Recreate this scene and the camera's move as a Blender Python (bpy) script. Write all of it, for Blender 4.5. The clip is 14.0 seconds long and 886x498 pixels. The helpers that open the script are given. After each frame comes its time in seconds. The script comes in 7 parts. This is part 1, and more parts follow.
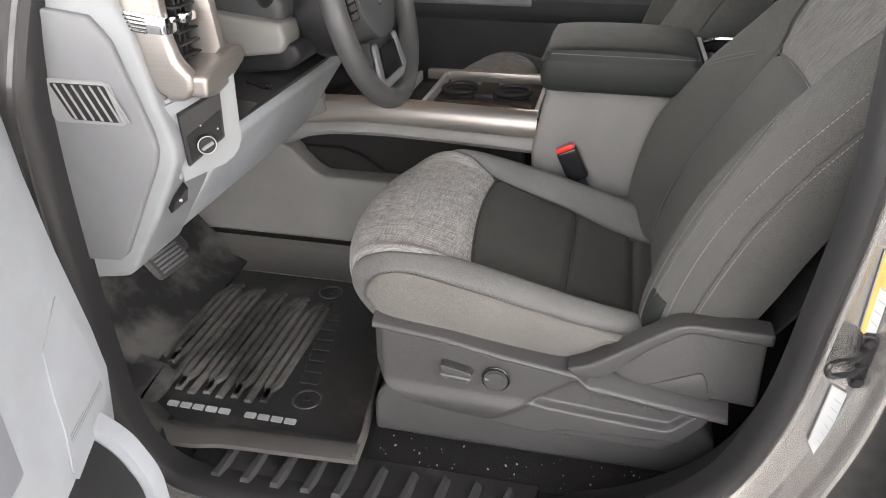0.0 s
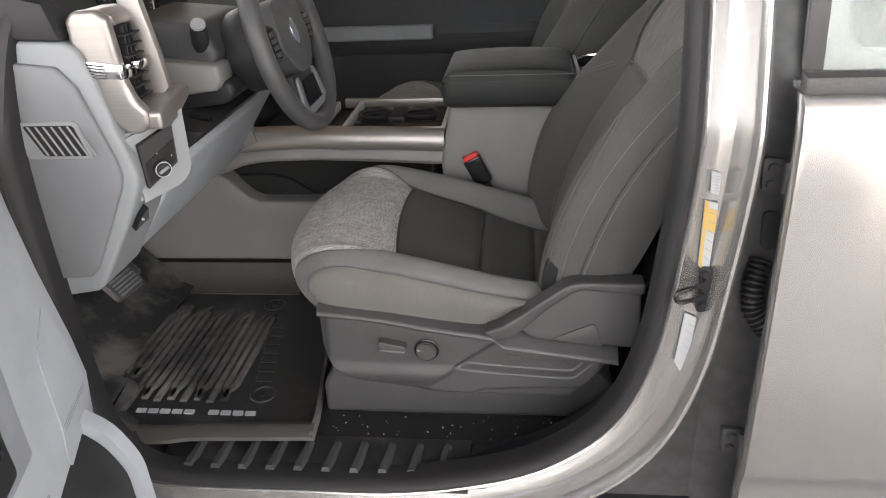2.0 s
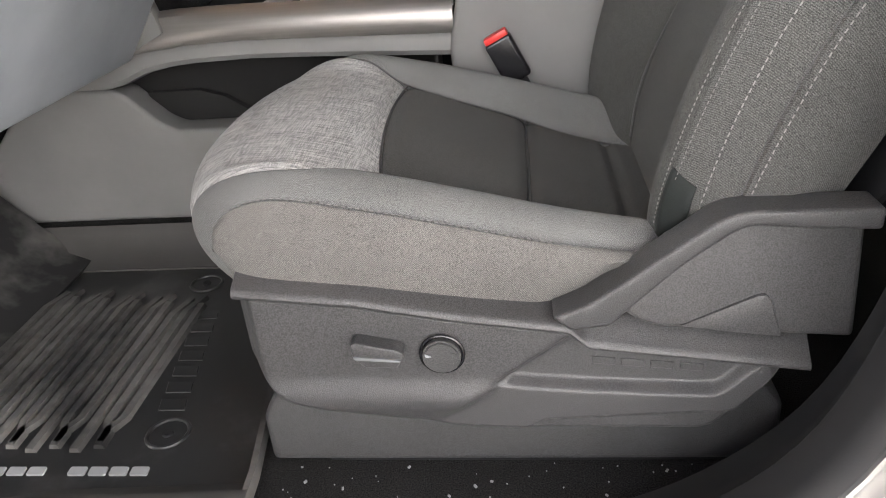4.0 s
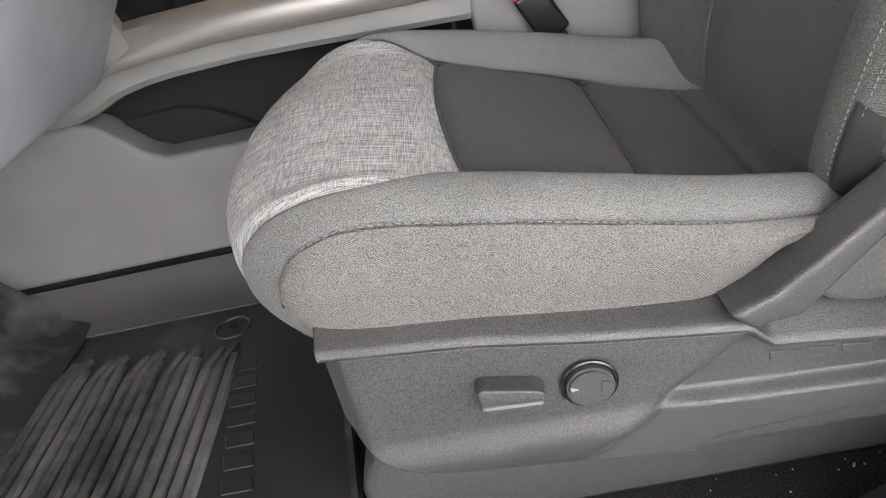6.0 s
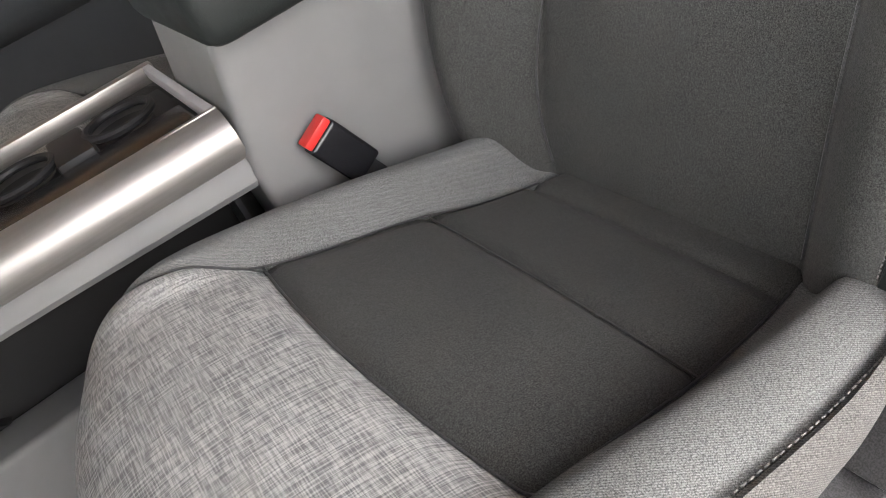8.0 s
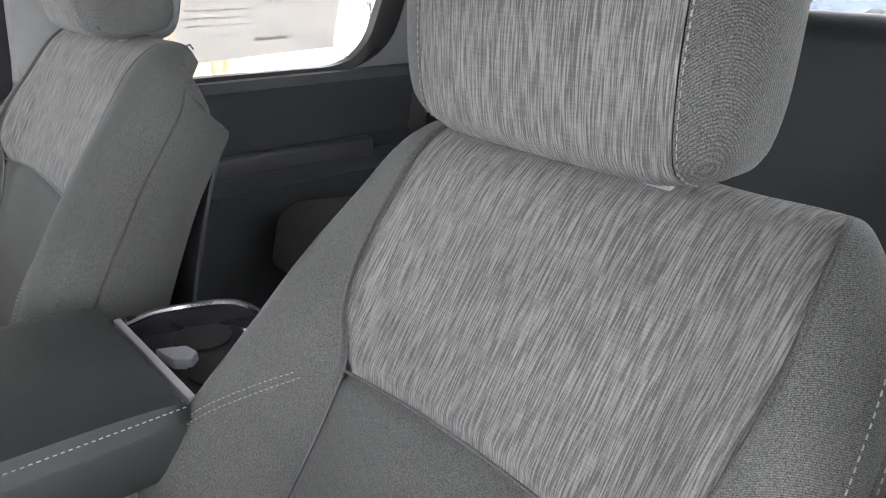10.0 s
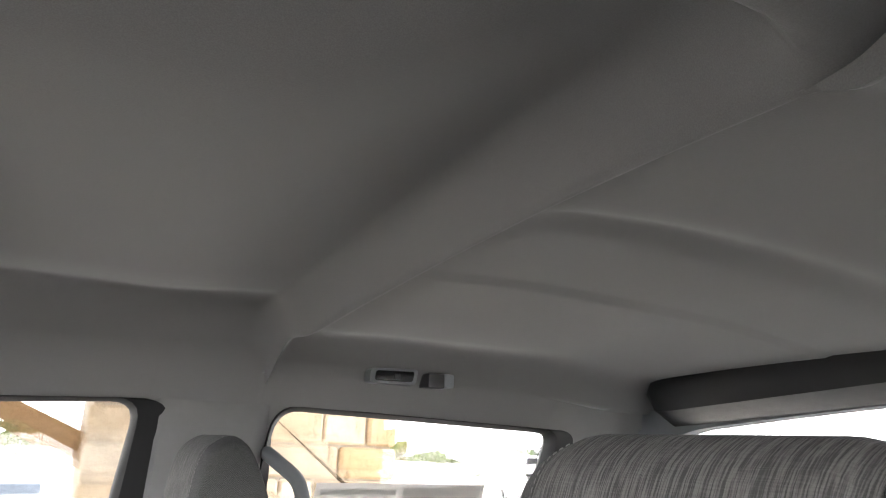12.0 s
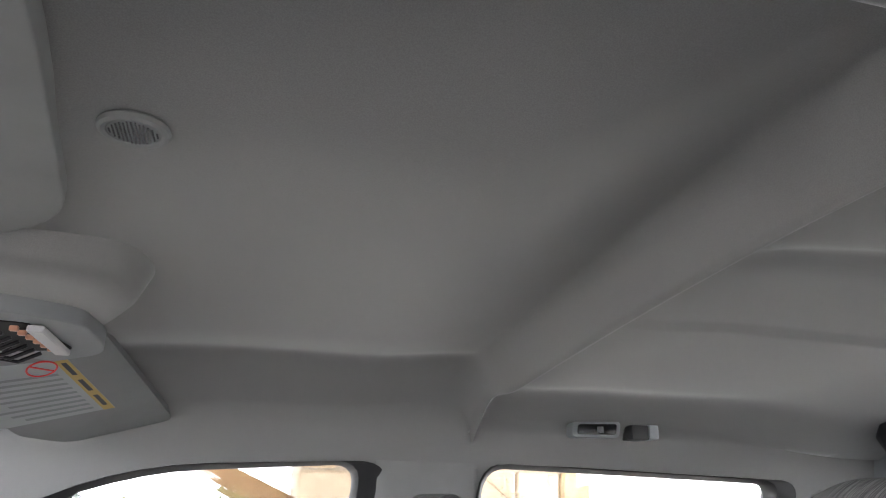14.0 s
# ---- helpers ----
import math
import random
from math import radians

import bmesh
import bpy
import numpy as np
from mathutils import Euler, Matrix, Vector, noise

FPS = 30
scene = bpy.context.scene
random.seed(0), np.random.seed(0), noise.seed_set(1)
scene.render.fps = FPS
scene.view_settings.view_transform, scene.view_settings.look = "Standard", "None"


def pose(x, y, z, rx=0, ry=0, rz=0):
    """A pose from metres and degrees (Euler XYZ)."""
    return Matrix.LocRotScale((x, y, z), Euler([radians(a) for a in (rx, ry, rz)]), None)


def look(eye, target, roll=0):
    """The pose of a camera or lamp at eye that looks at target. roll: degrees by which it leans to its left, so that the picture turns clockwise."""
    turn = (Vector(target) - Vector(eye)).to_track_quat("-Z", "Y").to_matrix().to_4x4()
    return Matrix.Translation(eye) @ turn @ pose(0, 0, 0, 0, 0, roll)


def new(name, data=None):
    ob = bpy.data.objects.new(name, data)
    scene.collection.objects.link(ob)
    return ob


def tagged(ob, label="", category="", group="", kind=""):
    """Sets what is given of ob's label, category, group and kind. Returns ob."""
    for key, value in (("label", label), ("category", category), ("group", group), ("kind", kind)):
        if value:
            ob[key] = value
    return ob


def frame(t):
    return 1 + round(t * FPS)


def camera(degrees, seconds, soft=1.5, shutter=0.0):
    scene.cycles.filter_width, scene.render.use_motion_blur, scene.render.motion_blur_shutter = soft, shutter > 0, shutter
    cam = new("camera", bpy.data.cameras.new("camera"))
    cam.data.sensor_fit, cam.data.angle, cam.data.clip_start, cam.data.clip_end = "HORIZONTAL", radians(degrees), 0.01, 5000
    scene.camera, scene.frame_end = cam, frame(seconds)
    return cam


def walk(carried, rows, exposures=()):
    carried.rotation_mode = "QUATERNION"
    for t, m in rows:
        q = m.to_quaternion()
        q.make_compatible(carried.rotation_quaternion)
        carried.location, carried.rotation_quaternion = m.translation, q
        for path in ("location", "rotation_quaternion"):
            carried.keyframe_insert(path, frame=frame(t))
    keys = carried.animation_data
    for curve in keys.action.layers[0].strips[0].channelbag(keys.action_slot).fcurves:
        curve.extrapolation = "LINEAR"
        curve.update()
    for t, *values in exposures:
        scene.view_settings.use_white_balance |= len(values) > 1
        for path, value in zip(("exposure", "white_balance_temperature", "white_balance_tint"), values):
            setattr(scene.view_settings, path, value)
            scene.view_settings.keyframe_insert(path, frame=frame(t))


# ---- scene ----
cam = camera(61.7, 14.0, soft=1.0)
PATH = [
    (0, (0.451, -0.864, 1.031), (0.06, 0.851, 0.078), -0.2),
    (0.5, (0.488, -1.022, 1.076), (0.186, 0.73, 0.159), -1.6),
    (1, (0.512, -1.103, 1.085), (0.256, 0.671, 0.197), -2.2),
    (1.5, (0.514, -1.132, 1.086), (0.279, 0.65, 0.209), -2.6),
    (2, (0.507, -1.108, 1.067), (0.294, 0.678, 0.192), -2.8),
    (2.5, (0.476, -0.955, 0.96), (0.291, 0.817, 0.051), -3.1),
    (2.7, (0.452, -0.874, 0.903), (0.276, 0.888, -0.027), -3.3),
    (4.8, (0.401, -0.394, 0.66), (0.15, 1.357, -0.274), -6.3),
    (5, (0.4, -0.382, 0.656), (0.146, 1.366, -0.281), -6.3),
    (5.5, (0.382, -0.37, 0.651), (0.17, 1.374, -0.305), -7.1),
    (6, (0.257, -0.333, 0.66), (0.11, 1.395, -0.336), -14.0),
    (6.5, (0.134, -0.242, 0.694), (0.105, 1.442, -0.386), -22.5),
    (7, (0.073, -0.133, 0.715), (0.213, 1.508, -0.419), -27.9),
    (7.2, (0.081, -0.095, 0.713), (0.302, 1.524, -0.439), -28.9),
    (9.3, (0.348, 0.072, 0.961), (1.421, 1.383, -0.101), -9.4),
    (9.5, (0.374, 0.079, 0.989), (1.48, 1.414, -0.008), -6.5),
    (10, (0.395, 0.073, 1.089), (1.62, 1.469, 0.349), 1.2),
    (10.5, (0.45, 0.094, 1.149), (1.657, 1.644, 0.772), 3.9),
    (11, (0.471, 0.116, 1.177), (1.617, 1.754, 1.218), 4.0),
    (11.5, (0.498, 0.109, 1.189), (1.535, 1.784, 1.533), 3.4),
    (12, (0.505, 0.126, 1.188), (1.424, 1.825, 1.709), 2.6),
    (12.5, (0.502, 0.129, 1.187), (1.305, 1.863, 1.777), 1.8),
    (13, (0.491, 0.12, 1.187), (1.179, 1.889, 1.817), 1.7),
    (13.5, (0.471, 0.115, 1.188), (1.046, 1.919, 1.834), 1.6),
    (14, (0.449, 0.109, 1.181), (0.935, 1.938, 1.827), 1.3),
]
EXPOSURES = [(t, stops, kelvin, 12) for t, stops, kelvin in ((0, 1.62, 6700), (1.5, 1.1, 6600), (2.7, 1.22, 6650), (5.0, 1.92, 6600), (7.0, 1.92, 6450), (9.3, 2.2, 6700), (10.0, 2.12, 6200), (10.5, 1.35, 6250), (11.0, 1.2, 6450), (11.5, 1.35, 6500), (12.0, 1.75, 6400), (13.0, 1.85, 6250), (14.0, 2.1, 6150))]
walk(cam, [(t, look(eye, target, roll)) for t, eye, target, roll in PATH], EXPOSURES)

# ---- world and light ----
SKY = bpy.data.worlds.new("sky")
scene.world = SKY
SKY.use_nodes = True
_n = SKY.node_tree.nodes
_sky = _n.new("ShaderNodeTexSky")
_sky.sky_type, _sky.sun_disc = "NISHITA", False
_sky.sun_elevation, _sky.sun_rotation = radians(74), radians(315)
_sky.air_density, _sky.dust_density, _sky.ozone_density = 0.55, 6.0, 0.4
_n["Background"].inputs["Strength"].default_value = 0.15
SKY.node_tree.links.new(_sky.outputs[0], _n["Background"].inputs[0])
_sun = bpy.data.lights.new("sun", "SUN")
_sun.energy, _sun.angle, _sun.color = 3.6, radians(1.5), (1.0, 0.94, 0.86)
sun = new("sun", _sun)
sun.matrix_world = look((-1.5, 1.5, 7.6), (0, 0, 0))


# ---- materials ----
class Mat:
    """Small wrapper for a procedural material."""

    def __init__(self, name, color, rough=0.5, metal=0.0, spec=0.5):
        self.m = bpy.data.materials.new(name)
        self.m.use_nodes = True
        self.n, self.l = self.m.node_tree.nodes, self.m.node_tree.links
        self.b = self.n["Principled BSDF"]
        self.b.inputs["Base Color"].default_value = (*color, 1)
        self.b.inputs["Roughness"].default_value = rough
        self.b.inputs["Metallic"].default_value = metal
        self.b.inputs["Specular IOR Level"].default_value = spec
        self.color, self.rough = color, rough
        self.co = self.n.new("ShaderNodeTexCoord").outputs["Object"]
        self.h = None

    def mapped(self, scale, turn=(0, 0, 0)):
        k = self.n.new("ShaderNodeMapping")
        k.inputs["Scale"].default_value = scale
        k.inputs["Rotation"].default_value = [radians(a) for a in turn]
        self.l.new(self.co, k.inputs[0])
        return k.outputs[0]

    def noise(self, scale, detail=3.0, stretch=(1, 1, 1), rough=0.55):
        k = self.n.new("ShaderNodeTexNoise")
        k.inputs["Scale"].default_value, k.inputs["Detail"].default_value, k.inputs["Roughness"].default_value = scale, detail, rough
        self.l.new(self.mapped(stretch), k.inputs["Vector"])
        return k.outputs["Fac"]

    def wave(self, scale, axis="X", turn=(0, 0, 0), distort=0.0):
        k = self.n.new("ShaderNodeTexWave")
        k.bands_direction = axis
        k.inputs["Scale"].default_value, k.inputs["Distortion"].default_value = scale, distort
        self.l.new(self.mapped((1, 1, 1), turn), k.inputs["Vector"])
        return k.outputs["Fac"]

    def ramp(self, fac, a, b, lo=0.3, hi=0.7):
        k = self.n.new("ShaderNodeValToRGB")
        k.color_ramp.elements[0].position, k.color_ramp.elements[1].position = lo, hi
        k.color_ramp.elements[0].color, k.color_ramp.elements[1].color = (*a, 1), (*b, 1)
        self.l.new(fac, k.inputs[0])
        return k.outputs[0]

    def math(self, op, a, b):
        k = self.n.new("ShaderNodeMath")
        k.operation = op
        for s, v in zip(k.inputs, (a, b)):
            if isinstance(v, (int, float)):
                s.default_value = v
            else:
                self.l.new(v, s)
        return k.outputs[0]

    def mix(self, fac, a, b, kind="MIX"):
        k = self.n.new("ShaderNodeMix")
        k.data_type, k.blend_type = "RGBA", kind
        for s, v in ((k.inputs[0], fac), (k.inputs[6], a), (k.inputs[7], b)):
            if isinstance(v, (int, float)):
                s.default_value = v
            elif isinstance(v, tuple):
                s.default_value = (*v, 1)
            else:
                self.l.new(v, s)
        return k.outputs[2]

    def base(self, out):
        self.l.new(out, self.b.inputs["Base Color"])
        return self

    def roughness(self, fac, lo, hi):
        k = self.n.new("ShaderNodeMapRange")
        k.inputs["To Min"].default_value, k.inputs["To Max"].default_value = lo, hi
        self.l.new(fac, k.inputs[0])
        self.l.new(k.outputs[0], self.b.inputs["Roughness"])
        return self

    def bump(self, fac, strength, dist=0.001):
        k = self.n.new("ShaderNodeBump")
        k.inputs["Strength"].default_value, k.inputs["Distance"].default_value = strength, dist
        self.l.new(fac, k.inputs["Height"])
        if self.h:
            self.l.new(self.h, k.inputs["Normal"])
        self.h = k.outputs[0]
        self.l.new(self.h, self.b.inputs["Normal"])
        return self


def shade(c, k):
    return tuple(min(1.0, v * k) for v in c)


def plastic(name, color, rough, grain=900, strength=0.25, spec=0.4):
    m = Mat(name, color, rough, 0, spec)
    m.base(m.ramp(m.noise(7, 4), shade(color, 0.9), shade(color, 1.08)))
    m.roughness(m.noise(25, 4), rough - 0.06, rough + 0.08)
    m.bump(m.noise(grain, 2), strength, 0.0006)
    return m.m


def cloth(name, color, turn=(0, 0, 45), rib=330, amount=0.22, rough=0.92):
    m = Mat(name, color, rough, 0, 0.15)
    w = m.wave(rib, "DIAGONAL", turn, 1.2) if rib else m.noise(1, 1, (340, 900, 340), 0.5)
    c = m.mix(0.8, m.ramp(w, shade(color, 1 - amount), shade(color, 1 + amount), 0.2, 0.8), m.ramp(m.noise(6, 3), (0.86, 0.86, 0.86), (1.1, 1.1, 1.1)), "MULTIPLY")
    k = m.noise(900, 2)
    m.base(m.mix(1.0, c, m.ramp(k, (0.5, 0.5, 0.5), (1.5, 1.5, 1.5), 0.34, 0.66), "MULTIPLY"))
    m.bump(k, 0.4, 0.0006)
    m.bump(w, 0.3, 0.0006)
    m.bump(m.noise(18, 3), 0.12, 0.004)
    m.b.inputs["Sheen Weight"].default_value = 0.06
    m.b.inputs["Sheen Roughness"].default_value = 0.5
    return m.m


def tweed(name, dark, light, along=1.0, across=1.0):
    m = Mat(name, light, 0.95, 0, 0.1)
    a = m.noise(1, 1.5, (34, 820, 34), 0.5)
    b = m.noise(1, 1.5, (820, 44, 820), 0.5)
    grey = ((0.0, 0.0, 0.0), (1.0, 1.0, 1.0), 0.40, 0.62)
    f = m.math("ADD", m.math("MULTIPLY", m.ramp(a, *grey), along), m.math("MULTIPLY", m.ramp(b, *grey), across))
    f = m.math("DIVIDE", f, along + across)
    c = m.ramp(f, dark, light, 0.05, 0.95)
    m.base(m.mix(0.7, c, m.ramp(m.noise(5, 2), (0.85, 0.85, 0.85), (1.08, 1.08, 1.08)), "MULTIPLY"))
    m.bump(f, 0.6, 0.001)
    m.b.inputs["Sheen Weight"].default_value = 0.06
    return m.m


M = {}
M["light"] = plastic("pale_grey_plastic", (0.31, 0.335, 0.36), 0.55, 1400, 0.12)
M["pillar"] = plastic("grey_pillar_plastic", (0.21, 0.21, 0.208), 0.65, 1400, 0.12)
M["dash"] = plastic("blue_grey_dash_plastic", (0.215, 0.228, 0.24), 0.55, 1400, 0.15)
M["cover"] = plastic("mid_grey_cover_plastic", (0.15, 0.157, 0.165), 0.6, 1400, 0.15)
M["panel"] = plastic("mid_grey_plastic", (0.215, 0.225, 0.235), 0.6, 1400, 0.12)
M["console"] = plastic("warm_grey_plastic", (0.175, 0.175, 0.172), 0.55, 1200, 0.12)
_m = Mat("charcoal_grained_plastic", (0.05, 0.05, 0.052), 0.42, 0, 0.5)
_k = _m.noise(750, 2)
_m.base(_m.mix(0.8, _m.ramp(_m.noise(5, 3), (0.042, 0.042, 0.043), (0.052, 0.052, 0.053)), _m.ramp(_k, (0.5, 0.5, 0.5), (1.6, 1.6, 1.6), 0.38, 0.62), "MULTIPLY"))
_m.bump(_k, 0.6, 0.0008)
M["valance"] = _m.m
M["dark"] = plastic("black_grained_plastic", (0.018, 0.0185, 0.020), 0.5, 800, 0.35, 0.3)
M["charcoal"] = plastic("charcoal_door_plastic", (0.05, 0.053, 0.056), 0.55, 900, 0.2)
M["gloss"] = plastic("glossy_black_plastic", (0.012, 0.012, 0.014), 0.22, 600, 0.05, 0.5)
M["rubber"] = plastic("black_rubber_seal", (0.016, 0.016, 0.017), 0.55, 500, 0.1)
M["twill"] = cloth("grey_twill_cloth", (0.142, 0.145, 0.142), (0, 0, 0), 250, 0.18)
M["twill_side"] = cloth("heathered_grey_twill", (0.122, 0.119, 0.113), (0, 0, 0), 250, 0.2)
# Darker twill for the backrest: the pillar's shade is put into its colour.
M["twill_dark"] = cloth("shaded_dark_twill", (0.075, 0.076, 0.073), (0, 0, 0), 250, 0.2)
M["centre"] = cloth("dark_grey_ribbed_cloth", (0.058, 0.059, 0.056), (0, 0, 90), 0, 0.22)
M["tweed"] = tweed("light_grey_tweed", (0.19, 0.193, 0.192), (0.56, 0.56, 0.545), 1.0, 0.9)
# Back and headrest tweed: a third as bright, their dimmer light put into colour.
M["tweed_back"] = tweed("shaded_streaked_tweed", (0.068, 0.067, 0.065), (0.172, 0.168, 0.161), 1.6, 0.3)
M["thread"] = Mat("pale_thread", (0.21, 0.207, 0.198), 0.8).m
M["crest_thread"] = Mat("grey_thread", (0.15, 0.148, 0.142), 0.85).m
M["leather"] = plastic("dark_green_black_leatherette", (0.020, 0.023, 0.022), 0.5, 420, 0.5, 0.2)
M["chrome"] = Mat("chrome", (0.75, 0.75, 0.76), 0.12, 1.0).m
M["steel"] = plastic("zinc_steel", (0.45, 0.45, 0.46), 0.35, 300, 0.1)
M["red"] = Mat("red_plastic", (0.62, 0.03, 0.025), 0.4).m
M["white"] = plastic("white_paper_label", (0.33, 0.345, 0.35), 0.6, 300, 0.02)
M["yellow"] = Mat("yellow_print", (0.42, 0.29, 0.08), 0.55).m
M["ink"] = Mat("black_print", (0.04, 0.04, 0.04), 0.6).m
M["amber"] = Mat("amber_contact", (0.55, 0.27, 0.17), 0.4).m
# Near-black: shade inside openings put into the colour; also the matt control plate.
M["black"] = Mat("matt_black_and_shade", (0.008, 0.008, 0.008), 0.9).m

_m = Mat("satin_metal_trim", (0.30, 0.283, 0.27), 0.36, 0.7)
_m.base(_m.ramp(_m.noise(1, 3, (2, 2, 300)), (0.285, 0.269, 0.255), (0.315, 0.298, 0.283)))
_m.bump(_m.noise(1, 2, (4, 4, 900)), 0.03, 0.0004)
M["satin"] = _m.m

_m = Mat("silver_body_paint", (0.62, 0.61, 0.59), 0.24, 0.8)
_m.base(_m.ramp(_m.noise(1500, 1), (0.41, 0.405, 0.397), (0.48, 0.474, 0.465)))
_m.roughness(_m.noise(9, 4), 0.2, 0.3)
_m.b.inputs["Coat Weight"].default_value = 0.6
_m.b.inputs["Coat Roughness"].default_value = 0.06
M["paint"] = _m.m
# Silver body paint again, darkened: the door gap's shade is put into this colour.
_m = Mat("shaded_silver_paint", (0.17, 0.17, 0.172), 0.38, 0.6)
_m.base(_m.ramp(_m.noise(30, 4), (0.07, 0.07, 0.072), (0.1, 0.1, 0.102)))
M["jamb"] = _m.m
_m = Mat("dull_hinge_steel", (0.1, 0.1, 0.102), 0.4, 0.5)
_m.bump(_m.noise(200, 3), 0.2, 0.001)
M["hinge"] = _m.m

_m = Mat("black_rubber_mat", (0.03, 0.03, 0.031), 0.42)
_d = _m.ramp(_m.noise(5.5, 6, (1, 1, 1), 0.62), (0, 0, 0), (1, 1, 1), 0.54, 0.76)
_m.base(_m.mix(_m.math("MULTIPLY", _d, 0.45), (0.020, 0.0205, 0.021), (0.16, 0.155, 0.149)))
_m.roughness(_m.noise(8, 5), 0.22, 0.45)
_m.bump(_m.noise(600, 2), 0.25, 0.0006)
M["mat"] = _m.m
_m = Mat("dusty_mat_rib", (0.07, 0.068, 0.066), 0.5)
_d = _m.ramp(_m.noise(7, 6, (1, 1, 1), 0.62), (0, 0, 0), (1, 1, 1), 0.42, 0.70)
_m.base(_m.mix(_d, (0.026, 0.026, 0.026), (0.16, 0.155, 0.146)))
_m.roughness(_m.noise(9, 5), 0.35, 0.6)
_m.bump(_m.noise(600, 2), 0.25, 0.0006)
M["rib"] = _m.m
M["mat_wall"] = plastic("dusty_mat_wall", (0.062, 0.060, 0.057), 0.6, 500, 0.2)
_m = Mat("dusty_rubber", (0.1, 0.095, 0.09), 0.75)
_d = _m.ramp(_m.noise(5, 5, (1, 1, 1), 0.58), (0, 0, 0), (1, 1, 1), 0.50, 0.66)
_m.base(_m.mix(_d, (0.015, 0.015, 0.0155), (0.11, 0.107, 0.102)))
_m.bump(_m.noise(500, 2), 0.2, 0.0006)
M["dusty"] = _m.m

_m = Mat("black_carpet", (0.02, 0.02, 0.021), 0.95, 0, 0.1)
_m.base(_m.ramp(_m.noise(500, 3), (0.008, 0.008, 0.009), (0.045, 0.044, 0.043), 0.35, 0.7))
_m.bump(_m.noise(420, 3), 1.0, 0.004)
M["carpet"] = _m.m

_m = Mat("grey_headliner_cloth", (0.3, 0.295, 0.29), 0.95, 0, 0.1)
_m.base(_m.ramp(_m.noise(900, 2), (0.205, 0.204, 0.203), (0.245, 0.244, 0.242)))
_m.bump(_m.noise(900, 2), 0.3, 0.0005)
_m.b.inputs["Sheen Weight"].default_value = 0.3
_m.b.inputs["Sheen Roughness"].default_value = 0.35
M["headliner"] = _m.m

_m = Mat("window_glass", (1, 1, 1), 0.0)
_m.b.inputs["Transmission Weight"].default_value = 1.0
_m.b.inputs["IOR"].default_value = 1.05
_m.base(_m.ramp(_m.noise(2, 2), (0.93, 0.95, 0.94), (0.95, 0.965, 0.955)))
M["glass"] = _m.m
_m = Mat("reflecting_door_glass", (0.8, 0.84, 0.82), 0.0)
_m.b.inputs["Transmission Weight"].default_value = 1.0
_m.b.inputs["IOR"].default_value = 1.52
_m.base(_m.ramp(_m.noise(2, 2), (0.78, 0.82, 0.8), (0.82, 0.86, 0.84)))
M["door_glass"] = _m.m

_m = Mat("tan_limestone", (0.5, 0.4, 0.28), 0.9, 0, 0.2)
_i = _m.n.new("ShaderNodeObjectInfo").outputs["Random"]
_c = _m.ramp(_i, (0.52, 0.38, 0.22), (0.64, 0.58, 0.49), 0.0, 1.0)
_m.base(_m.mix(0.8, _c, _m.ramp(_m.noise(6, 6), (0.7, 0.68, 0.64), (1.2, 1.15, 1.1)), "MULTIPLY"))
_m.bump(_m.noise(14, 8), 0.6, 0.03)
M["stone"] = _m.m
M["mortar"] = plastic("sand_mortar", (0.42, 0.38, 0.32), 0.95, 120, 0.5, 0.1)
M["beam"] = plastic("stained_timber", (0.3, 0.19, 0.1), 0.7, 60, 0.3, 0.2)
_m = Mat("pale_concrete_lot", (0.45, 0.43, 0.4), 0.9, 0, 0.2)
_m.base(_m.ramp(_m.noise(1.2, 6), (0.40, 0.385, 0.36), (0.50, 0.485, 0.455)))
_m.bump(_m.noise(60, 4), 0.3, 0.01)
M["ground"] = _m.m
_m = Mat("green_foliage", (0.07, 0.11, 0.03), 0.8, 0, 0.2)
_m.base(_m.ramp(_m.noise(0.8, 4), (0.06, 0.09, 0.03), (0.15, 0.19, 0.06)))
M["leaf"] = _m.m
M["bark"] = plastic("bark", (0.09, 0.065, 0.045), 0.9, 30, 0.5, 0.1)
M["carwhite"] = plastic("white_car_paint", (0.75, 0.75, 0.74), 0.3, 50, 0.01)
M["carblue"] = plastic("slate_car_paint", (0.12, 0.15, 0.19), 0.3, 50, 0.01)


# ---- mesh helpers ----
def link(name, bm, material, parent=None, label="", angle=40):
    me = bpy.data.meshes.new(name)
    bmesh.ops.recalc_face_normals(bm, faces=bm.faces)
    bm.to_mesh(me)
    bm.free()
    for m in material if isinstance(material, (list, tuple)) else [material]:
        me.materials.append(m)
    me.polygons.foreach_set("use_smooth", [True] * len(me.polygons))
    me.set_sharp_from_angle(angle=radians(angle))
    ob = new(name, me)
    if parent:
        ob.parent = parent
        ob.matrix_parent_inverse = parent.matrix_world.inverted()
    if label:
        tagged(ob, label)
    return ob


part = link


def thing(name, label, category, at=(0, 0, 0), group="", kind=""):
    ob = new(name)
    ob.empty_display_size = 0.05
    ob.matrix_world = Matrix.Translation(at)
    bpy.context.view_layer.update()
    return tagged(ob, label, category, group, kind)


def box(lo, hi, bevel=0.0, seg=2, m=None, bm=None):
    """A bevelled block; added to bm if one is given."""
    one = bmesh.new()
    bmesh.ops.create_cube(one, size=1)
    for v in one.verts:
        v.co = Vector([a + (b - a) * (c + 0.5) for a, b, c in zip(lo, hi, v.co)])
    if bevel:
        bmesh.ops.bevel(one, geom=one.edges[:], offset=bevel, segments=seg, profile=0.6, affect="EDGES")
    if m:
        bmesh.ops.transform(one, matrix=m, verts=one.verts)
    return join(bm, one)


